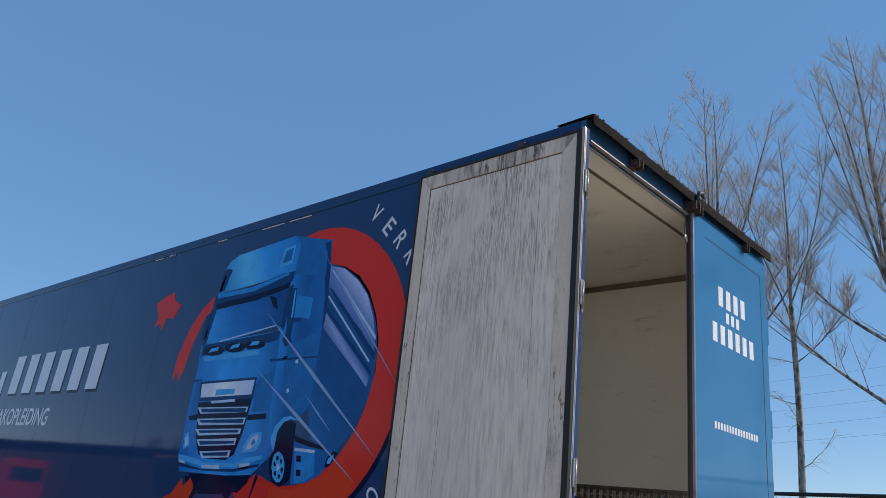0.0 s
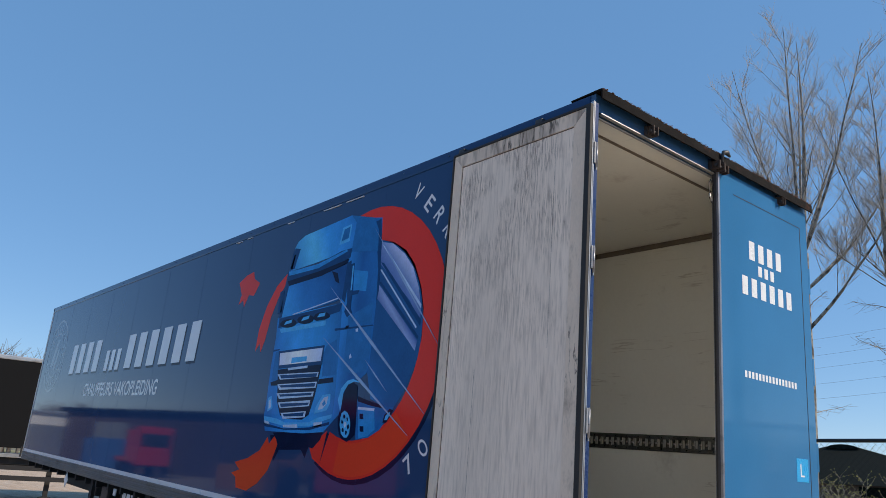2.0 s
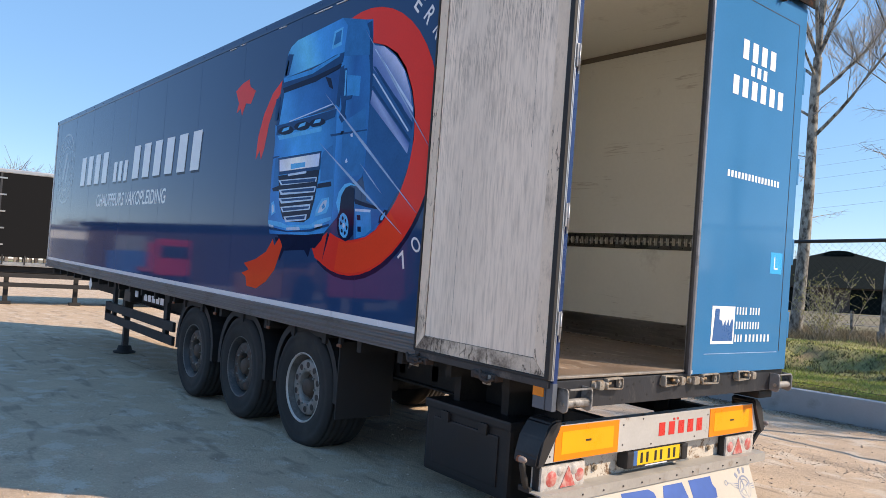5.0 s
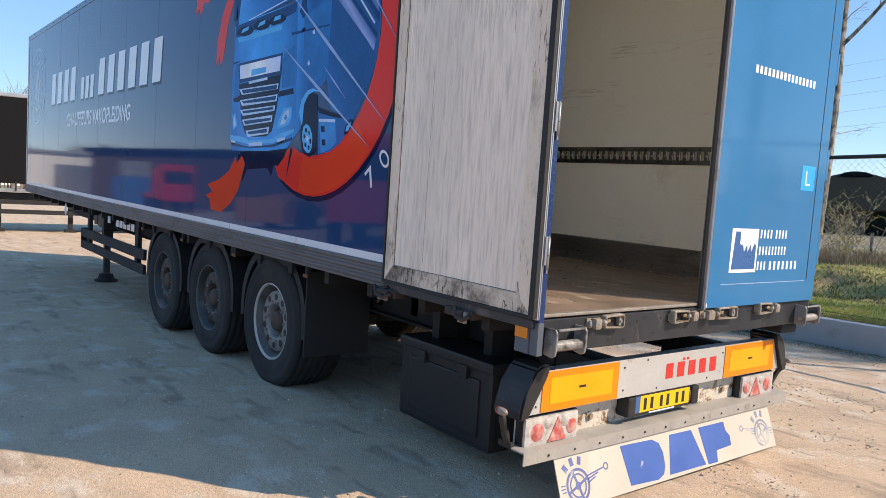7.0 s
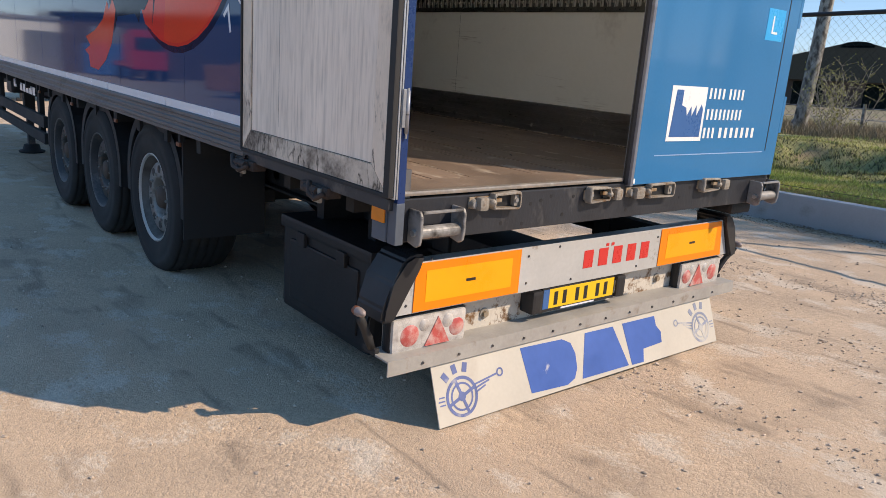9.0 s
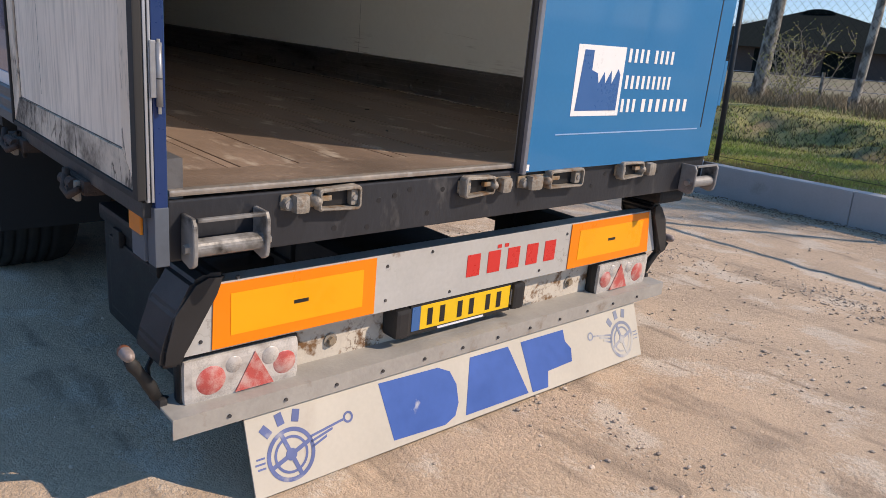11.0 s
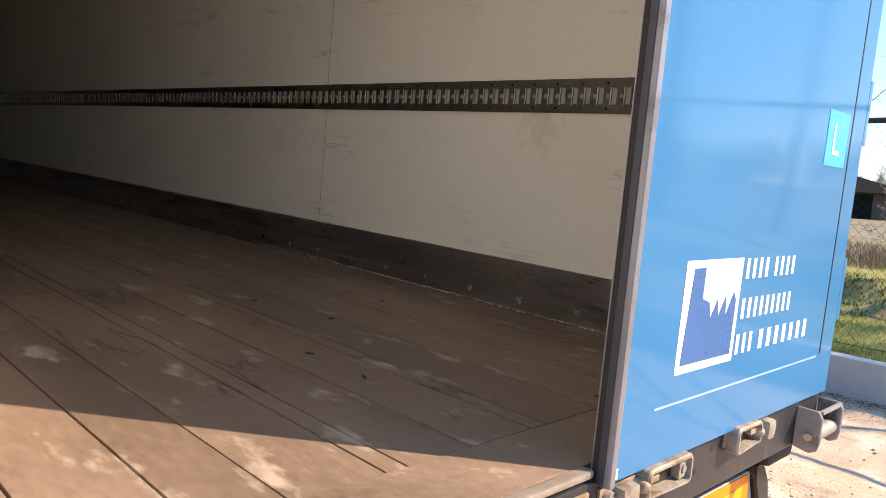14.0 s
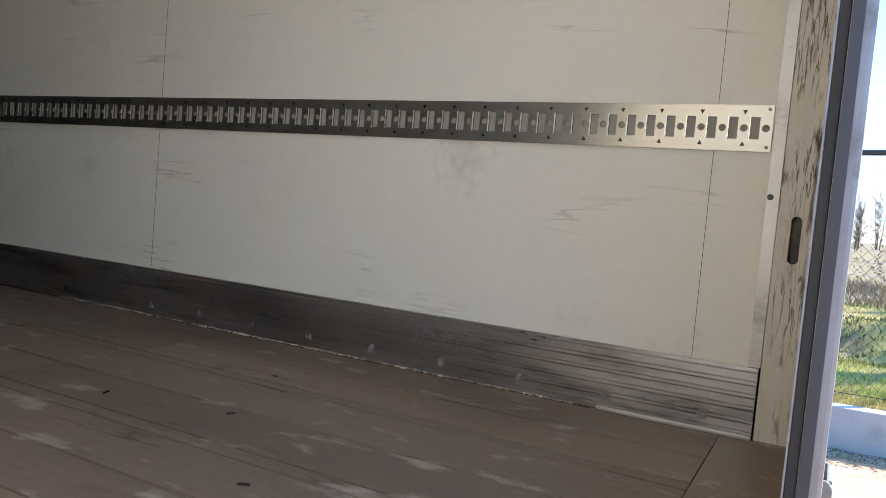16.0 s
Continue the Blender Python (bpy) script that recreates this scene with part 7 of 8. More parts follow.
decal("printed_slat", [(-3.51, 2.17), (-2.93, 2.18), (-2.94, 2.16), (-3.48, 2.15)], M["cab4"], 8)
decal("printed_slat_rim", [(-3.51, 2.1), (-2.94, 2.12), (-2.95, 2.07), (-3.46, 2.05)], M["cab6"], 7)
decal("printed_slat", [(-3.47, 2.09), (-2.96, 2.1), (-2.97, 2.08), (-3.44, 2.06)], M["cab4"], 8)
decal("printed_slat_rim", [(-3.43, 2.01), (-2.99, 2.03), (-3, 1.98), (-3.38, 1.96)], M["cab6"], 7)
decal("printed_slat", [(-3.39, 2), (-3.02, 2.02), (-3.03, 1.99), (-3.36, 1.98)], M["cab4"], 8)
decal("printed_grille_arm", [(-3.71, 2.28), (-3.57, 2.3), (-3.56, 2.25), (-3.69, 2.25)], M["cab5"], 7)
decal("printed_grille_arm", [(-2.84, 2.29), (-2.62, 2.3), (-2.61, 2.26), (-2.85, 2.25)], M["cab5"], 7)
decal("printed_headlight", [(-2.79, 2.12), (-2.75, 2.16), (-2.63, 2.17), (-2.62, 2.1), (-2.66, 2.04), (-2.85, 2.01), (-2.84, 2.06)], M["cab3"], 7)
decal("printed_headlight_core", [(-2.77, 2.1), (-2.72, 2.14), (-2.66, 2.15), (-2.67, 2.09), (-2.73, 2.05), (-2.8, 2.04)], M["cab6"], 8)
decal("printed_headlight_ring", [(-2.74, 2.09), (-2.71, 2.12), (-2.68, 2.09), (-2.72, 2.07)], M["cab2"], 9)
decal("printed_headlight", [(-3.71, 2.14), (-3.65, 2.16), (-3.6, 2.05), (-3.69, 2.02)], M["cab3"], 7)
decal("printed_headlight_core", [(-3.69, 2.11), (-3.66, 2.13), (-3.63, 2.06), (-3.67, 2.04)], M["cab6"], 8)
decal("printed_bumper_shine", [(-3.74, 1.98), (-3.48, 1.96), (-3.33, 1.93), (-2.92, 1.94), (-2.79, 1.98), (-2.57, 2.01), (-2.58, 1.98), (-2.78, 1.94), (-2.91, 1.91), (-3.34, 1.9), (-3.73, 1.94)], M["cab3"], 7)
decal("printed_bumper_line", [(-3.72, 1.92), (-3.34, 1.88), (-2.91, 1.9), (-2.6, 1.95), (-2.6, 1.93), (-2.9, 1.88), (-3.33, 1.87), (-3.71, 1.89)], M["cab4"], 8)
decal("printed_fog_lamp", [(-2.84, 1.94), (-2.71, 1.95), (-2.71, 1.92), (-2.83, 1.9)], M["cab6"], 8)
decal("printed_fog_lamp", [(-3.72, 1.94), (-3.63, 1.93), (-3.61, 1.9), (-3.71, 1.91)], M["cab6"], 8)
decal("printed_plate", [(-3.36, 1.91), (-3.11, 1.92), (-3.1, 1.89), (-3.35, 1.89)], M["cab6"], 8)
decal("printed_underside", [(-3.53, 1.84), (-2.68, 1.87), (-2.71, 1.81), (-2.81, 1.74), (-3.15, 1.76), (-3.32, 1.71), (-3.43, 1.77)], M["cab5"], 3)
decal("printed_arch_rim", [(-2.51, 2.12), (-2.48, 2.21), (-2.4, 2.27), (-2.32, 2.28), (-2.24, 2.26), (-2.23, 2.25), (-2.31, 2.26), (-2.38, 2.24), (-2.44, 2.18), (-2.45, 2.02)], M["cab3"], 5)
decal("printed_arch", [(-2.46, 1.99), (-2.45, 2.15), (-2.39, 2.24), (-2.31, 2.25), (-2.25, 2.23), (-2.23, 2.08), (-2.21, 1.87), (-2.27, 1.83), (-2.44, 1.86)], M["cab5"], 4)
decal("printed_tyre", [(-2.24, 1.95), (-2.24, 1.91), (-2.24, 1.87), (-2.26, 1.84), (-2.29, 1.82), (-2.32, 1.81), (-2.36, 1.82), (-2.4, 1.83), (-2.43, 1.86), (-2.46, 1.9), (-2.47, 1.94), (-2.48, 1.98), (-2.47, 2.02), (-2.45, 2.05), (-2.42, 2.06), (-2.39, 2.07), (-2.35, 2.07), (-2.31, 2.05), (-2.28, 2.02), (-2.25, 1.99)], M["cab5"], 5)
decal("printed_rim", [(-2.29, 1.94), (-2.29, 1.91), (-2.29, 1.88), (-2.3, 1.86), (-2.32, 1.84), (-2.34, 1.84), (-2.36, 1.84), (-2.38, 1.85), (-2.41, 1.87), (-2.42, 1.9), (-2.44, 1.93), (-2.44, 1.96), (-2.44, 1.99), (-2.43, 2.02), (-2.41, 2.03), (-2.39, 2.04), (-2.36, 2.03), (-2.34, 2.02), (-2.32, 2), (-2.3, 1.97)], M["cab3"], 6)
decal("printed_rim_hole", [(-2.3, 1.92), (-2.31, 1.9), (-2.32, 1.9), (-2.33, 1.92), (-2.33, 1.93), (-2.31, 1.94)], M["cab5"], 7)
decal("printed_rim_hole", [(-2.32, 1.88), (-2.33, 1.86), (-2.34, 1.86), (-2.35, 1.88), (-2.35, 1.89), (-2.33, 1.89)], M["cab5"], 7)
decal("printed_rim_hole", [(-2.37, 1.89), (-2.37, 1.88), (-2.39, 1.88), (-2.4, 1.89), (-2.4, 1.91), (-2.38, 1.91)], M["cab5"], 7)
decal("printed_rim_hole", [(-2.39, 1.95), (-2.4, 1.94), (-2.41, 1.94), (-2.42, 1.95), (-2.42, 1.97), (-2.41, 1.97)], M["cab5"], 7)
decal("printed_rim_hole", [(-2.37, 1.99), (-2.38, 1.98), (-2.39, 1.98), (-2.4, 1.99), (-2.4, 2.01), (-2.38, 2.01)], M["cab5"], 7)
decal("printed_rim_hole", [(-2.33, 1.98), (-2.33, 1.96), (-2.34, 1.96), (-2.35, 1.98), (-2.35, 1.99), (-2.34, 1.99)], M["cab5"], 7)
decal("printed_rim_core", [(-2.34, 1.94), (-2.35, 1.92), (-2.36, 1.91), (-2.37, 1.92), (-2.38, 1.93), (-2.38, 1.95), (-2.37, 1.96), (-2.35, 1.95)], M["cab6"], 7)
decal("printed_chassis", [(-2.27, 2.13), (-2.1, 2.1), (-1.87, 2.07), (-1.75, 2.07), (-1.81, 2.01), (-1.9, 1.91), (-2.04, 1.85), (-2.2, 1.83)], M["print_front"], 2)
decal("printed_tank", [(-2.21, 2.06), (-1.99, 2.05), (-1.96, 1.91), (-2.05, 1.86), (-2.16, 1.84)], M["cab2"], 4)
decal("printed_tank_edge", [(-2.21, 2.07), (-1.99, 2.06), (-1.99, 2.04), (-2.21, 2.05)], M["cab6"], 5)
decal("printed_step", [(-2.18, 2.02), (-2.13, 2.02), (-2.12, 1.98), (-2.17, 1.98)], M["cab5"], 5)
decal("printed_step", [(-2.16, 1.93), (-2.11, 1.93), (-2.1, 1.89), (-2.15, 1.89)], M["cab5"], 5)
decal("printed_rear_tyre", [(-1.87, 1.96), (-1.86, 2.01), (-1.8, 2.06), (-1.76, 2.05), (-1.79, 2), (-1.83, 1.96)], M["cab5"], 4)
decal("printed_rear_tyre_rim", [(-1.85, 1.98), (-1.84, 2.01), (-1.79, 2.04), (-1.79, 2.02), (-1.82, 1.98)], M["cab3"], 5)
decal("printed_coupling", [(-2.23, 2.15), (-2.15, 2.13), (-2, 2.1), (-1.88, 2.08), (-1.88, 2.06), (-2.05, 2.08), (-2.22, 2.11)], M["cab5"], 4)
decal("printed_mirror", [(-2.61, 3.23), (-2.5, 3.23), (-2.48, 2.99), (-2.38, 2.99), (-2.4, 2.96), (-2.48, 2.96), (-2.48, 2.85), (-2.45, 2.81), (-2.52, 2.78), (-2.57, 2.83), (-2.54, 2.9)], M["cab4"], 8)
decal("printed_mirror_edge", [(-2.52, 3.21), (-2.5, 3.21), (-2.49, 3), (-2.51, 3)], M["cab3"], 9)
decal("printed_mirror_arm", [(-3.77, 3.13), (-3.69, 3.14), (-3.69, 2.93), (-3.77, 2.92)], M["cab4"], 7)
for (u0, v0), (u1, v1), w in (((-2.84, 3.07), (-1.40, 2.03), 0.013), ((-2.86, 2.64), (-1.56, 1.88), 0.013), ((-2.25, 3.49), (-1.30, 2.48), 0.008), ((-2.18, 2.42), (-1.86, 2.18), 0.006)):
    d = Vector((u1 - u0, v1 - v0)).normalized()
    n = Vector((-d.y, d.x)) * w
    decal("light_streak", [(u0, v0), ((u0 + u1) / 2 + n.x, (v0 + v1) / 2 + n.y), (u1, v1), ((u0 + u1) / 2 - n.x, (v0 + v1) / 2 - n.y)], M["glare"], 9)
for ch, u, v, rot in (("V", -1.70, 3.67, -38), ("E", -1.55, 3.545, -46), ("R", -1.42, 3.43, -52), ("K", -1.30, 3.30, -58), ("7", -1.52, 1.695, 38), ("O", -1.38, 1.81, 48)):
    q = SIDE @ Matrix.Translation((u, v, 0)) @ Matrix.Rotation(radians(rot), 4, "Z") @ Matrix.Translation((-0.045, -0.06, 0))
    part("ring_letter", lettering(ch, q, 0.125, 0.085, 0.0014, 0.0, 0.012), M["pale"], side)
for u, v, w in ((-3.13, 3.808, 0.30), (-3.82, 3.815, 0.14), (-2.75, 3.808, 0.28), (-5.0, 3.812, 0.16), (-4.72, 3.815, 0.12)):
    decal("rail_scrape", [(u, v), (u + w, v - 0.002), (u + w, v + 0.004), (u, v + 0.006)], M["pale"], 15)


# ---- surroundings ----
M["curtain"] = material("black_tarpaulin", (0.008, 0.0085, 0.0095), 0.8, spec=0.15, vary=0.2, scale=3, bump=0.2, bump_scale=4)
M["roof_tile"] = material("dark_barn_roof", (0.007, 0.011, 0.010), 0.95, spec=0.1, vary=0.15, scale=2, fine=20, bump=0.2)
M["barn_wall"] = material("dark_brown_boards", (0.085, 0.062, 0.055), 0.85, vary=0.2, scale=2, stretch=(1, 1, 0.2))
M["wire"] = material("cable_grey", (0.40, 0.41, 0.44), 0.6)
M["lorry_red"] = material("red_lorry_paint", (0.50, 0.03, 0.03), 0.4, vary=0.1)
M["machine_orange"] = material("orange_machine_paint", (0.36, 0.17, 0.055), 0.45, vary=0.12, stain=(0.2, 0.12, 0.06))
M["container_blue"] = material("blue_container_paint", (0.05, 0.16, 0.42), 0.5, vary=0.12)
M["render_white"] = material("white_cladding", (0.72, 0.72, 0.70), 0.7, vary=0.05, scale=1)
M["glass_dark"] = material("dark_glazing", (0.02, 0.025, 0.03), 0.08, vary=0.1)
M["hedge"] = material("bare_hedge", (0.24, 0.205, 0.175), 0.95, vary=0.3, island=0.3)
M["hedge_green"] = material("budding_shrub", (0.36, 0.34, 0.09), 0.9, vary=0.3, island=0.4)


def curtain_trailer():
    """A curtain-side semi-trailer across the yard: curtain with straps, rave, roof rail, guard and legs; local x along it, local -y faces the yard."""
    at = pose(-25.0, 1.6, 0, 0, 0, 84)
    root = empty("curtainsider_trailer", at, "black curtain-side semi-trailer parked across the yard", "trailer")
    L = 13.4
    cur = part("curtain", boxed(-1.6, L - 1.6, -1.26, 1.26, 1.50, 4.12, 0.02), M["curtain"], root, "black tarpaulin curtain")
    part("roof_rail", boxed(-1.62, L - 1.58, -1.275, 1.275, 4.12, 4.25, 0.03), M["alu"], root)
    part("rave", boxed(-1.6, L - 1.6, -1.27, 1.27, 1.22, 1.34, 0.01), M["zinc"], root)
    part("chassis", boxed(-1.2, L - 2.0, -0.5, 0.5, 0.95, 1.22, 0.01), M["chassis"], root)
    part("side_guard", boxed(2.2, L - 6.0, -1.2, -1.15, 0.62, 0.76, 0.01), M["alu"], root)
    part("side_guard", boxed(-1.4, L - 6.0, -1.22, -1.18, 0.86, 1.0, 0.01), M["chassis"], root)
    part("side_guard", boxed(-1.4, 2.1, -1.2, -1.15, 0.56, 0.70, 0.01), M["chassis"], root)
    part("pallet_box", boxed(2.4, 5.6, -1.1, 1.1, 0.55, 1.15, 0.02), M["plastic"], root)
    part("under_frame", boxed(-1.5, L - 1.8, -1.1, 1.1, 1.02, 1.2, 0.01), M["chassis"], root)
    for i in range(int(L / 0.62)):
        x = -1.4 + 0.62 * i
        part("strap", boxed(x - 0.025, x + 0.025, -1.285, -1.262, 1.26, 1.56, 0.003), M["chassis"], root)
    for x in (-0.95, 3.6, 8.1):
        for k in range(5):
            z = 1.85 + 0.52 * k
            b = part("curtain_buckle", boxed(x - 0.16, x + 0.16, -1.285, -1.262, z, z + 0.05, 0.006), M["zinc"], root)
        part("curtain_pole", boxed(x - 0.03, x + 0.03, -1.275, -1.262, 1.5, 4.12), M["steel_dark"], root)
    for i in range(2):
        part("web_bar", boxed(1.25 + 0.16 * i, 1.36 + 0.16 * i, -1.268, -1.2605, 2.32, 2.50), M["white"], cur)
    for x in (-0.6, 1.4):
        part("landing_leg", boxed(x - 0.07, x + 0.07, -0.95, -0.80, 0.1, 1.2, 0.01), M["chassis"], root)
        part("leg_foot", boxed(x - 0.17, x + 0.17, -1.02, -0.73, 0.0, 0.1, 0.02), M["chassis"], root)
    for x in (8.2, 9.5, 10.8):
        for y in (-1.2, 0.85):
            w = part("wheel", lathe(bmesh.new(), [(0.0, -0.02), (0.2, -0.02), (0.28, 0.0), (0.30, 0.02), (0.48, 0.02), (0.52, -0.03), (0.52, -0.33), (0.0, -0.33)], Matrix.Translation((x, y + 0.0, 0.52)) @ Matrix.Rotation(radians(90), 4, "X"), 24), M["rubber"], root, smooth=True)
    return root


curtain_trailer()


def barn():
    root = empty("barn", pose(-26.7, 66.0, 0.6, 0, 0, 22), "long dark barn with a hipped roof beyond the field", "barn")
    part("wall", boxed(-10.6, 10.6, -7, 7, 0, 2.3), M["barn_wall"], root, "dark brown boarded wall")
    bm = bmesh.new()
    lo = [bm.verts.new(p) for p in ((-11.2, -7.8, 2.1), (11.2, -7.8, 2.1), (11.2, 7.8, 2.1), (-11.2, 7.8, 2.1))]
    hi = [bm.verts.new(p) for p in ((-1.2, 0, 5.35), (1.2, 0, 5.35))]
    for f in ((lo[0], lo[1], hi[1], hi[0]), (lo[1], lo[2], hi[1]), (lo[2], lo[3], hi[0], hi[1]), (lo[3], lo[0], hi[0]), lo[::-1]):
        bm.faces.new(f)
    part("roof", bm, M["roof_tile"], root, "dark sheeted hipped roof")
    bm = prism(bmesh.new(), [(1.25 * math.cos(radians(a)), 5.15 + 0.38 * math.sin(radians(a))) for a in range(0, 181, 15)], frame_m((0, 0.7, 0), (1, 0, 0), (0, 0, 1)), 1.4)
    part("ridge_vent", bm, M["roof_tile"], root, "low rounded ridge vent")
    for i in range(4):
        part("door", boxed(-9 + 5 * i, -6.8 + 5 * i, -7.03, -6.98, 0, 2.0), M["roof_tile"], root)


barn()


def bush(at, h, n, mat, seed, label):
    rnd = random.Random(seed)
    v, f = [], []
    root = empty("bush", pose(*at), label, "bush", "bushes below the trees")
    lv, lf = [], []
    for _ in range(n):
        a = rnd.uniform(0, 6.28)
        pts, _r = limb(v, f, (rnd.uniform(-0.25, 0.25), rnd.uniform(-0.25, 0.25), -0.05), (math.cos(a) * 0.7, math.sin(a) * 0.7, rnd.uniform(0.8, 2)), h * rnd.uniform(0.6, 1.1), 0.008, 0.002, rnd, 0.2, 4, 5)
        for q in pts[1:]:
            for _ in range(4):
                c = rnd.uniform(0, 6.28)
                p3, _r = limb(v, f, q, (math.cos(c), math.sin(c), rnd.uniform(0.1, 1.4)), h * rnd.uniform(0.12, 0.3), 0.0032, 0.0014, rnd, 0.25, 3, 3)
                for w in p3[1:]:
                    k = len(lv)
                    d = Vector((rnd.uniform(-1, 1), rnd.uniform(-1, 1), rnd.uniform(-1, 1))).normalized() * 0.022
                    e = d.orthogonal().normalized() * 0.012
                    lv += [w - d, w + e, w + d, w - e]
                    lf.append((k, k + 1, k + 2, k + 3))
    for name, vv, ff, m in (("stem_work", v, f, M["twig"]), ("foliage", lv, lf, mat)):
        me = bpy.data.meshes.new(name)
        me.from_pydata(vv, [], ff)
        me.materials.append(m)
        ob = new(name, me)
        ob.parent = root
        tagged(ob, kind="stuff")
    return root


bush((-4.35, 13.4, 0.72), 1.3, 18, M["hedge_green"], 31, "budding yellow-green shrub below the poplars")
bare = bush((-2.0, 12.6, 0.70), 1.2, 8, M["straw"], 32, "bare brown shrub with thin stems")
for src, x, y, k, rz in ((bare, -0.6, 11.6, 0.95, 40), (bare, -6.1, 13.2, 0.7, 100), (bare, -7.2, 13.6, 0.8, 200), (bare, 0.9, 12.2, 1.0, 300), (bare, -9.5, 14.2, 1.0, 10)):
    copy_thing(src, pose(x, y, 0.7, 0, 0, rz) @ Matrix.Scale(k, 4))

# field fence of short posts and a wire beyond the trees
ff = tagged(empty("field_fence", pose(0, 0, 0)), "old wooden field fence posts with wires", "fence", kind="structure")
for i in range(14):
    part("fence_post", cyl(bmesh.new(), (-22 + 2.4 * i, 17.2 - 0.1 * i, 0.5), (-22 + 2.4 * i, 17.2 - 0.1 * i, 1.3), 0.038, seg=7), M["bark"], ff)
for z in (0.95, 1.2):
    part("wire", cyl(bmesh.new(), (-22, 17.2, z), (9.2, 15.9, z), 0.006, seg=4), M["wire"], ff)

# overhead cables far behind the trees
line = empty("overhead_line", pose(0, 0, 0), "overhead power cables between far wooden poles", "power line")
for i, z in enumerate((11.1, 12.6, 14.2, 15.5, 17.2)):
    part("cable", tube(bmesh.new(), [(x, 75, z + 0.067 * (x + 34) + 0.0006 * (x + 27) ** 2) for x in range(-90, 41, 10)], 0.010, 4), M["wire"], line)
for x in (-90, 40):
    part("pole", cyl(bmesh.new(), (x, 75.2, 0), (x, 75.2, 30 if x > 0 else 22), 0.2, 0.12, seg=8), M["bark"], line)


def treeline(name, x0, x1, y0, y1, h, n, seed):
    """A far belt of bare trees: many thin upright stems and twigs in one mesh."""
    rnd = random.Random(seed)
    v, f = [], []
    for _ in range(n):
        t = rnd.random()
        x, y = x0 + (x1 - x0) * t + rnd.uniform(-3, 3), y0 + (y1 - y0) * t + rnd.uniform(-4, 4)
        hh = h * rnd.uniform(0.55, 1.1) * (0.8 + 0.3 * noise.noise(Vector((x * 0.07, y * 0.07, seed))))
        limb(v, f, (x, y, 0), (rnd.uniform(-0.1, 0.1), rnd.uniform(-0.1, 0.1), 1), hh, 0.12, 0.02, rnd, 0.06, 3, 4)
        for _ in range(70):
            a = rnd.uniform(0, 6.28)
            limb(v, f, (x, y, hh * rnd.uniform(0.2, 0.95)), (math.cos(a), math.sin(a), rnd.uniform(0.4, 1.6)), hh * rnd.uniform(0.10, 0.26), 0.030, 0.012, rnd, 0.2, 3, 2)
    me = bpy.data.meshes.new(name)
    me.from_pydata(v, [], f)
    me.materials.append(M["hedge"])
    return tagged(new(name, me), "far belt of bare brown trees", "trees", kind="stuff")


treeline("far_trees", -95, -120, -10, 60, 15, 260, 41)
treeline("far_trees", -110, 60, 118, 104, 9.5, 620, 42)
treeline("far_trees", -130, 40, -62, -85, 13, 620, 43)
treeline("far_trees", -116, -138, -75, -8, 10, 420, 45)
treeline("far_trees", 90, 100, -60, 80, 8, 260, 44)


def wheels_under(root, xs, ys, r=0.5):
    for x in xs:
        for y in ys:
            part("wheel", lathe(bmesh.new(), [(0.0, 0.0), (r * 0.5, 0.0), (r * 0.6, 0.03), (r * 0.95, 0.03), (r, -0.03), (r, -0.27), (0.0, -0.27)], Matrix.Translation((x, y, r)) @ Matrix.Rotation(radians(90), 4, "X"), 20), M["rubber"], root, smooth=True)


# Out-of-view ground, added to set the tone reflected in the side wall.
unseen_paving = material("unseen_worn_grey_paving", (0.41, 0.355, 0.30), 0.85, vary=0.2, scale=2, fine=60, stain=(0.27, 0.235, 0.20), stain_scale=0.7, bump=0.3)
tagged(part("pavement", boxed(-140, -6, -70, -6.5, -0.1, 0.016), unseen_paving), "unseen worn grey paving, added to tone the side wall's reflection", "pavement", kind="structure")


def lorry(at, body, label):
    root = empty("lorry", at, label, "lorry", "vehicles across the yard")
    part("chassis", boxed(-4, 4.2, -0.5, 0.5, 0.7, 1.0), M["chassis"], root)
    part("cab", boxed(2.4, 4.3, -1.2, 1.2, 0.8, 3.5, 0.15), body, root)
    part("windscreen", boxed(4.29, 4.33, -1.0, 1.0, 2.1, 3.0, 0.02), M["glass_dark"], root)
    part("side_window", boxed(3.1, 4.0, -1.215, -1.19, 2.1, 2.9, 0.02), M["glass_dark"], root)
    part("load_bed", boxed(-4.2, 2.2, -1.25, 1.25, 1.0, 1.35, 0.03), body, root)
    part("headboard", boxed(2.0, 2.2, -1.25, 1.25, 1.35, 2.5, 0.03), body, root)
    part("tail_crane", boxed(-4.0, -3.2, -0.6, 0.6, 1.35, 3.4, 0.1), body, root)
    wheels_under(root, (-2.8, -1.6, 3.2), (-1.25, 0.98))


lorry(pose(-57, -16.5, 0, 0, 0, 8), M["lorry_red"], "red flatbed lorry with a crane, parked across the yard")
lorry(pose(-19.5, -12.0, 0, 0, 0, 40), M["lorry_red"], "red flatbed lorry parked across the yard")
lorry(pose(-66, -24, 0, 0, 0, 0), M["render_white"], "white flatbed lorry parked across the yard")


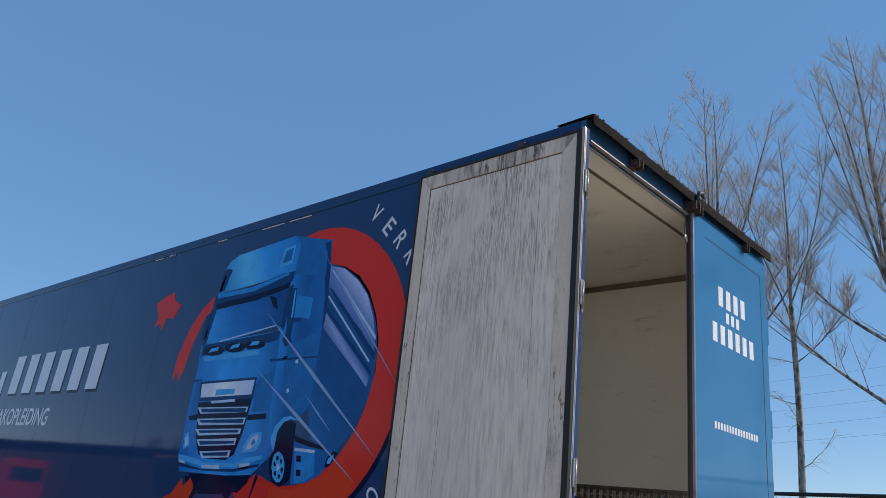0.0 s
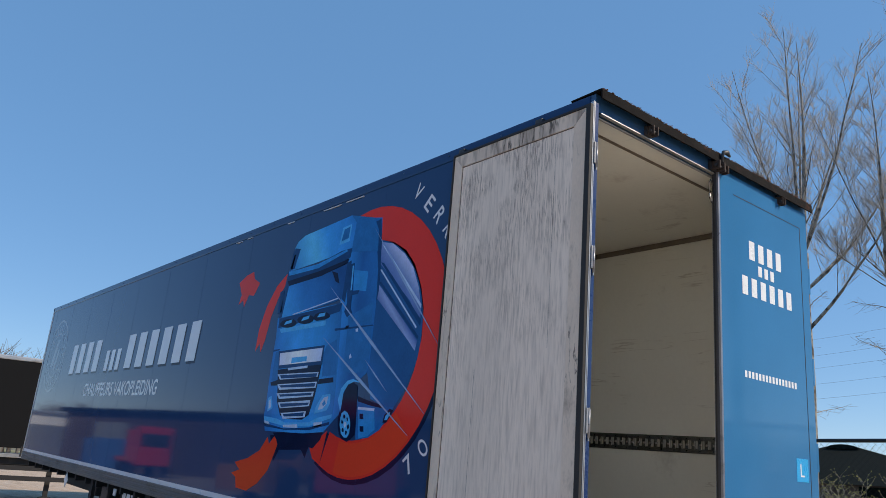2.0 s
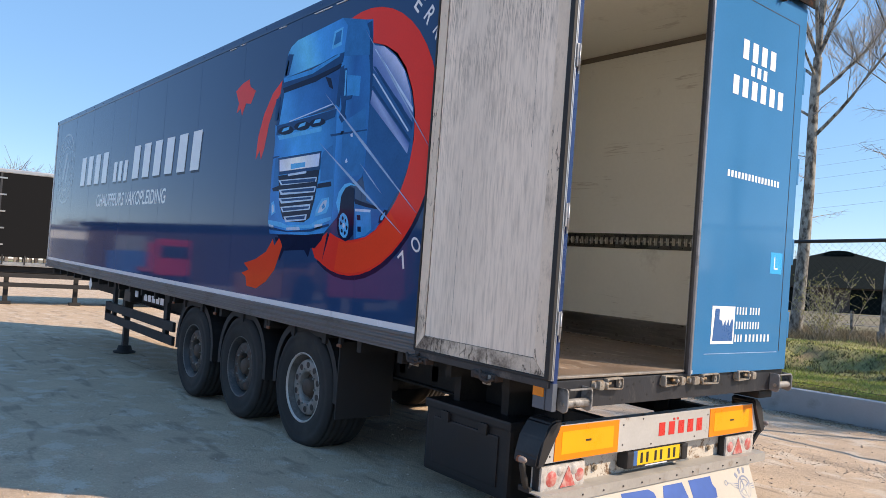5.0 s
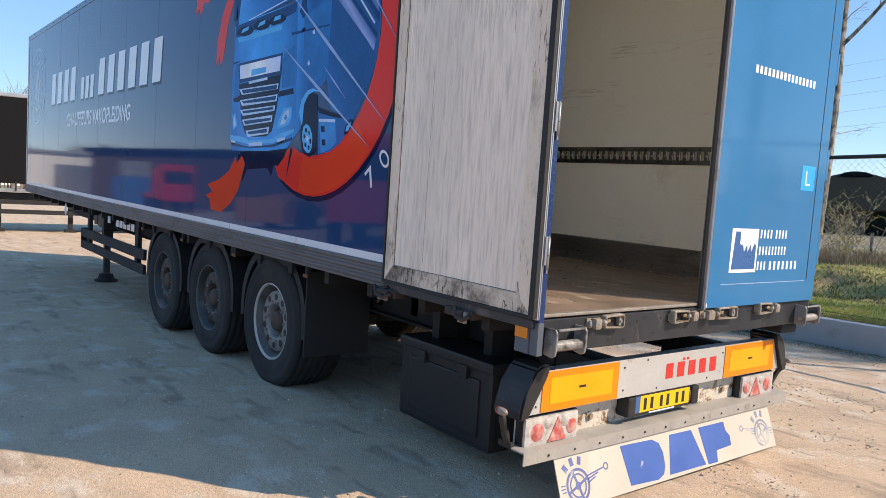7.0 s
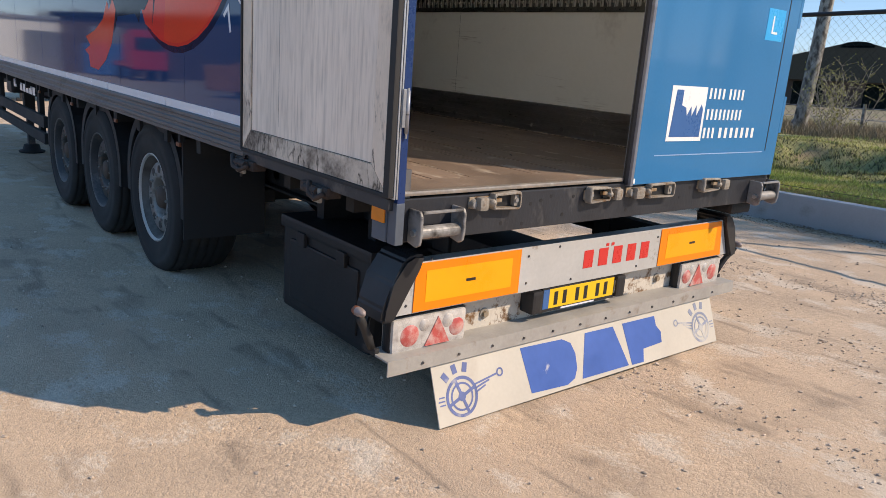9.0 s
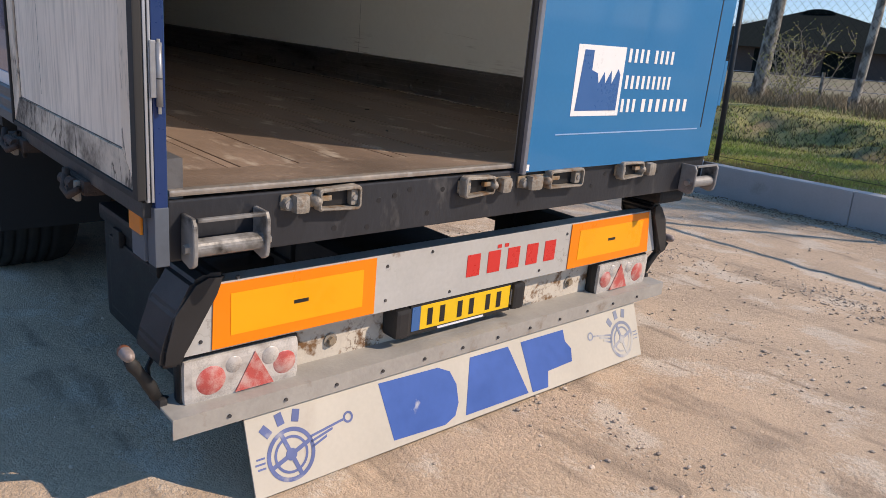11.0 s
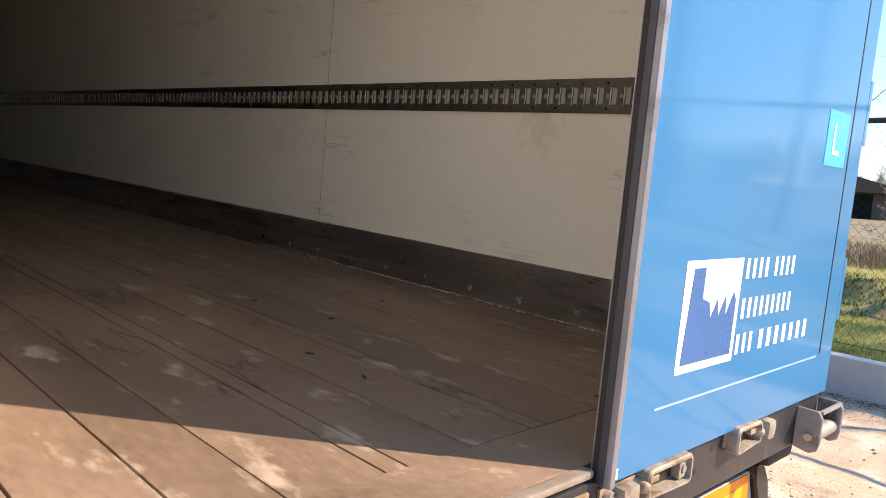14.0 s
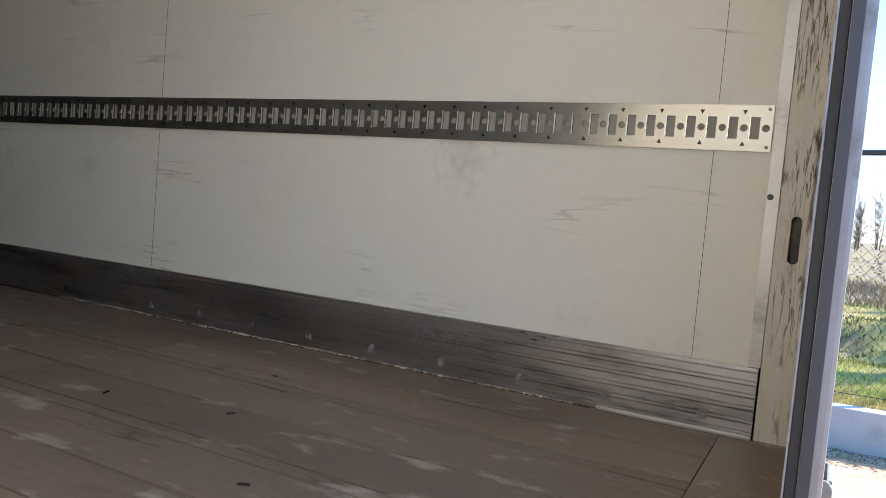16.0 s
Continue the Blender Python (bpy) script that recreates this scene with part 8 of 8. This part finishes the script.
def loader(at):
    root = empty("wheel_loader", at, "orange wheel loader with a black cab frame", "loader")
    part("rear_body", boxed(-2.4, 0.0, -0.9, 0.9, 0.9, 2.1, 0.12), M["machine_orange"], root)
    part("front_frame", boxed(0.0, 1.8, -0.6, 0.6, 0.8, 1.6, 0.1), M["machine_orange"], root)
    part("cab", boxed(-0.9, 0.5, -0.8, 0.8, 2.1, 3.4, 0.08), M["glass_dark"], root)
    part("cab_roof", boxed(-1.0, 0.6, -0.9, 0.9, 3.4, 3.55, 0.05), M["machine_orange"], root)
    part("bucket", boxed(2.4, 3.4, -1.3, 1.3, 0.3, 1.4, 0.1), M["machine_orange"], root)
    part("lift_arm", boxed(1.2, 2.6, -0.45, 0.45, 1.0, 1.5, 0.08), M["machine_orange"], root)
    wheels_under(root, (-1.6, 1.0), (-1.15, 0.9), 0.7)


loader(pose(-30.5, -14.5, 0, 0, 0, 60))
for x, y, mat, nm in ((-72, -17.5, "container_blue", "blue steel shipping container"), (-84, -20, "container_blue", "blue steel shipping container")):
    c = empty("shipping_container", pose(x, y, 0, 0, 0, 5), nm, "container", "containers across the yard")
    part("body", boxed(-6, 6, -1.2, 1.2, 0.1, 2.7, 0.02), M[mat], c)
    for k in range(30):
        part("corrugation", boxed(-5.9 + 0.4 * k, -5.7 + 0.4 * k, -1.24, -1.19, 0.25, 2.55), M[mat], c)
shed = empty("workshop", pose(-98, -17, 0, 0, 0, 0), "white workshop building with a grey door", "building")
part("wall", boxed(-8, 8, -6, 6, 0, 5.2), M["render_white"], shed)
part("roof", boxed(-8.3, 8.3, -6.3, 6.3, 5.2, 5.5, 0.05), M["alu"], shed)
part("door", boxed(8.0, 8.05, -1.5, 2.5, 0, 4.0), M["zinc"], shed)


def weed(at, h, seed):
    """A dead, branching weed: thin dark stems from one root."""
    rnd = random.Random(seed)
    v, f = [], []
    for _ in range(7):
        a = rnd.uniform(0, 6.28)
        pts, _r = limb(v, f, (0, 0, -0.02), (math.cos(a) * 0.6, math.sin(a) * 0.35, 1), h * rnd.uniform(0.6, 1.0), 0.004, 0.0015, rnd, 0.2, 4, 5)
        for q in pts[2:]:
            b = rnd.uniform(0, 6.28)
            limb(v, f, q, (math.cos(b), math.sin(b) * 0.4, 0.7), h * rnd.uniform(0.15, 0.35), 0.0022, 0.001, rnd, 0.2, 3, 3)
    me = bpy.data.meshes.new("dead_weed")
    me.from_pydata(v, [], f)
    me.materials.append(M["steel_dark"])
    ob = tagged(new("dead_weed", me), "dead dark branching weed at the kerb foot", "weed")
    ob.matrix_world = pose(*at)


weed((-1.62, 6.83, 0.0), 0.27, 71)

hall = empty("warehouse", pose(-43.6, -40.2, 0, 0, 0, -26.6), "low dark grey warehouse at the yard's edge", "building")
part("wall", boxed(-40, 40, -8, 8, 0, 5.0), M["barn_wall"], hall)
part("roof", boxed(-40.5, 40.5, -8.5, 8.5, 5.0, 5.4, 0.05), M["roof_tile"], hall)
for k in range(9):
    part("door", boxed(-36 + 8 * k, -32 + 8 * k, 8.0, 8.06, 0, 4.2), M["zinc"] if k % 3 == 0 else M["barn_wall"], hall)
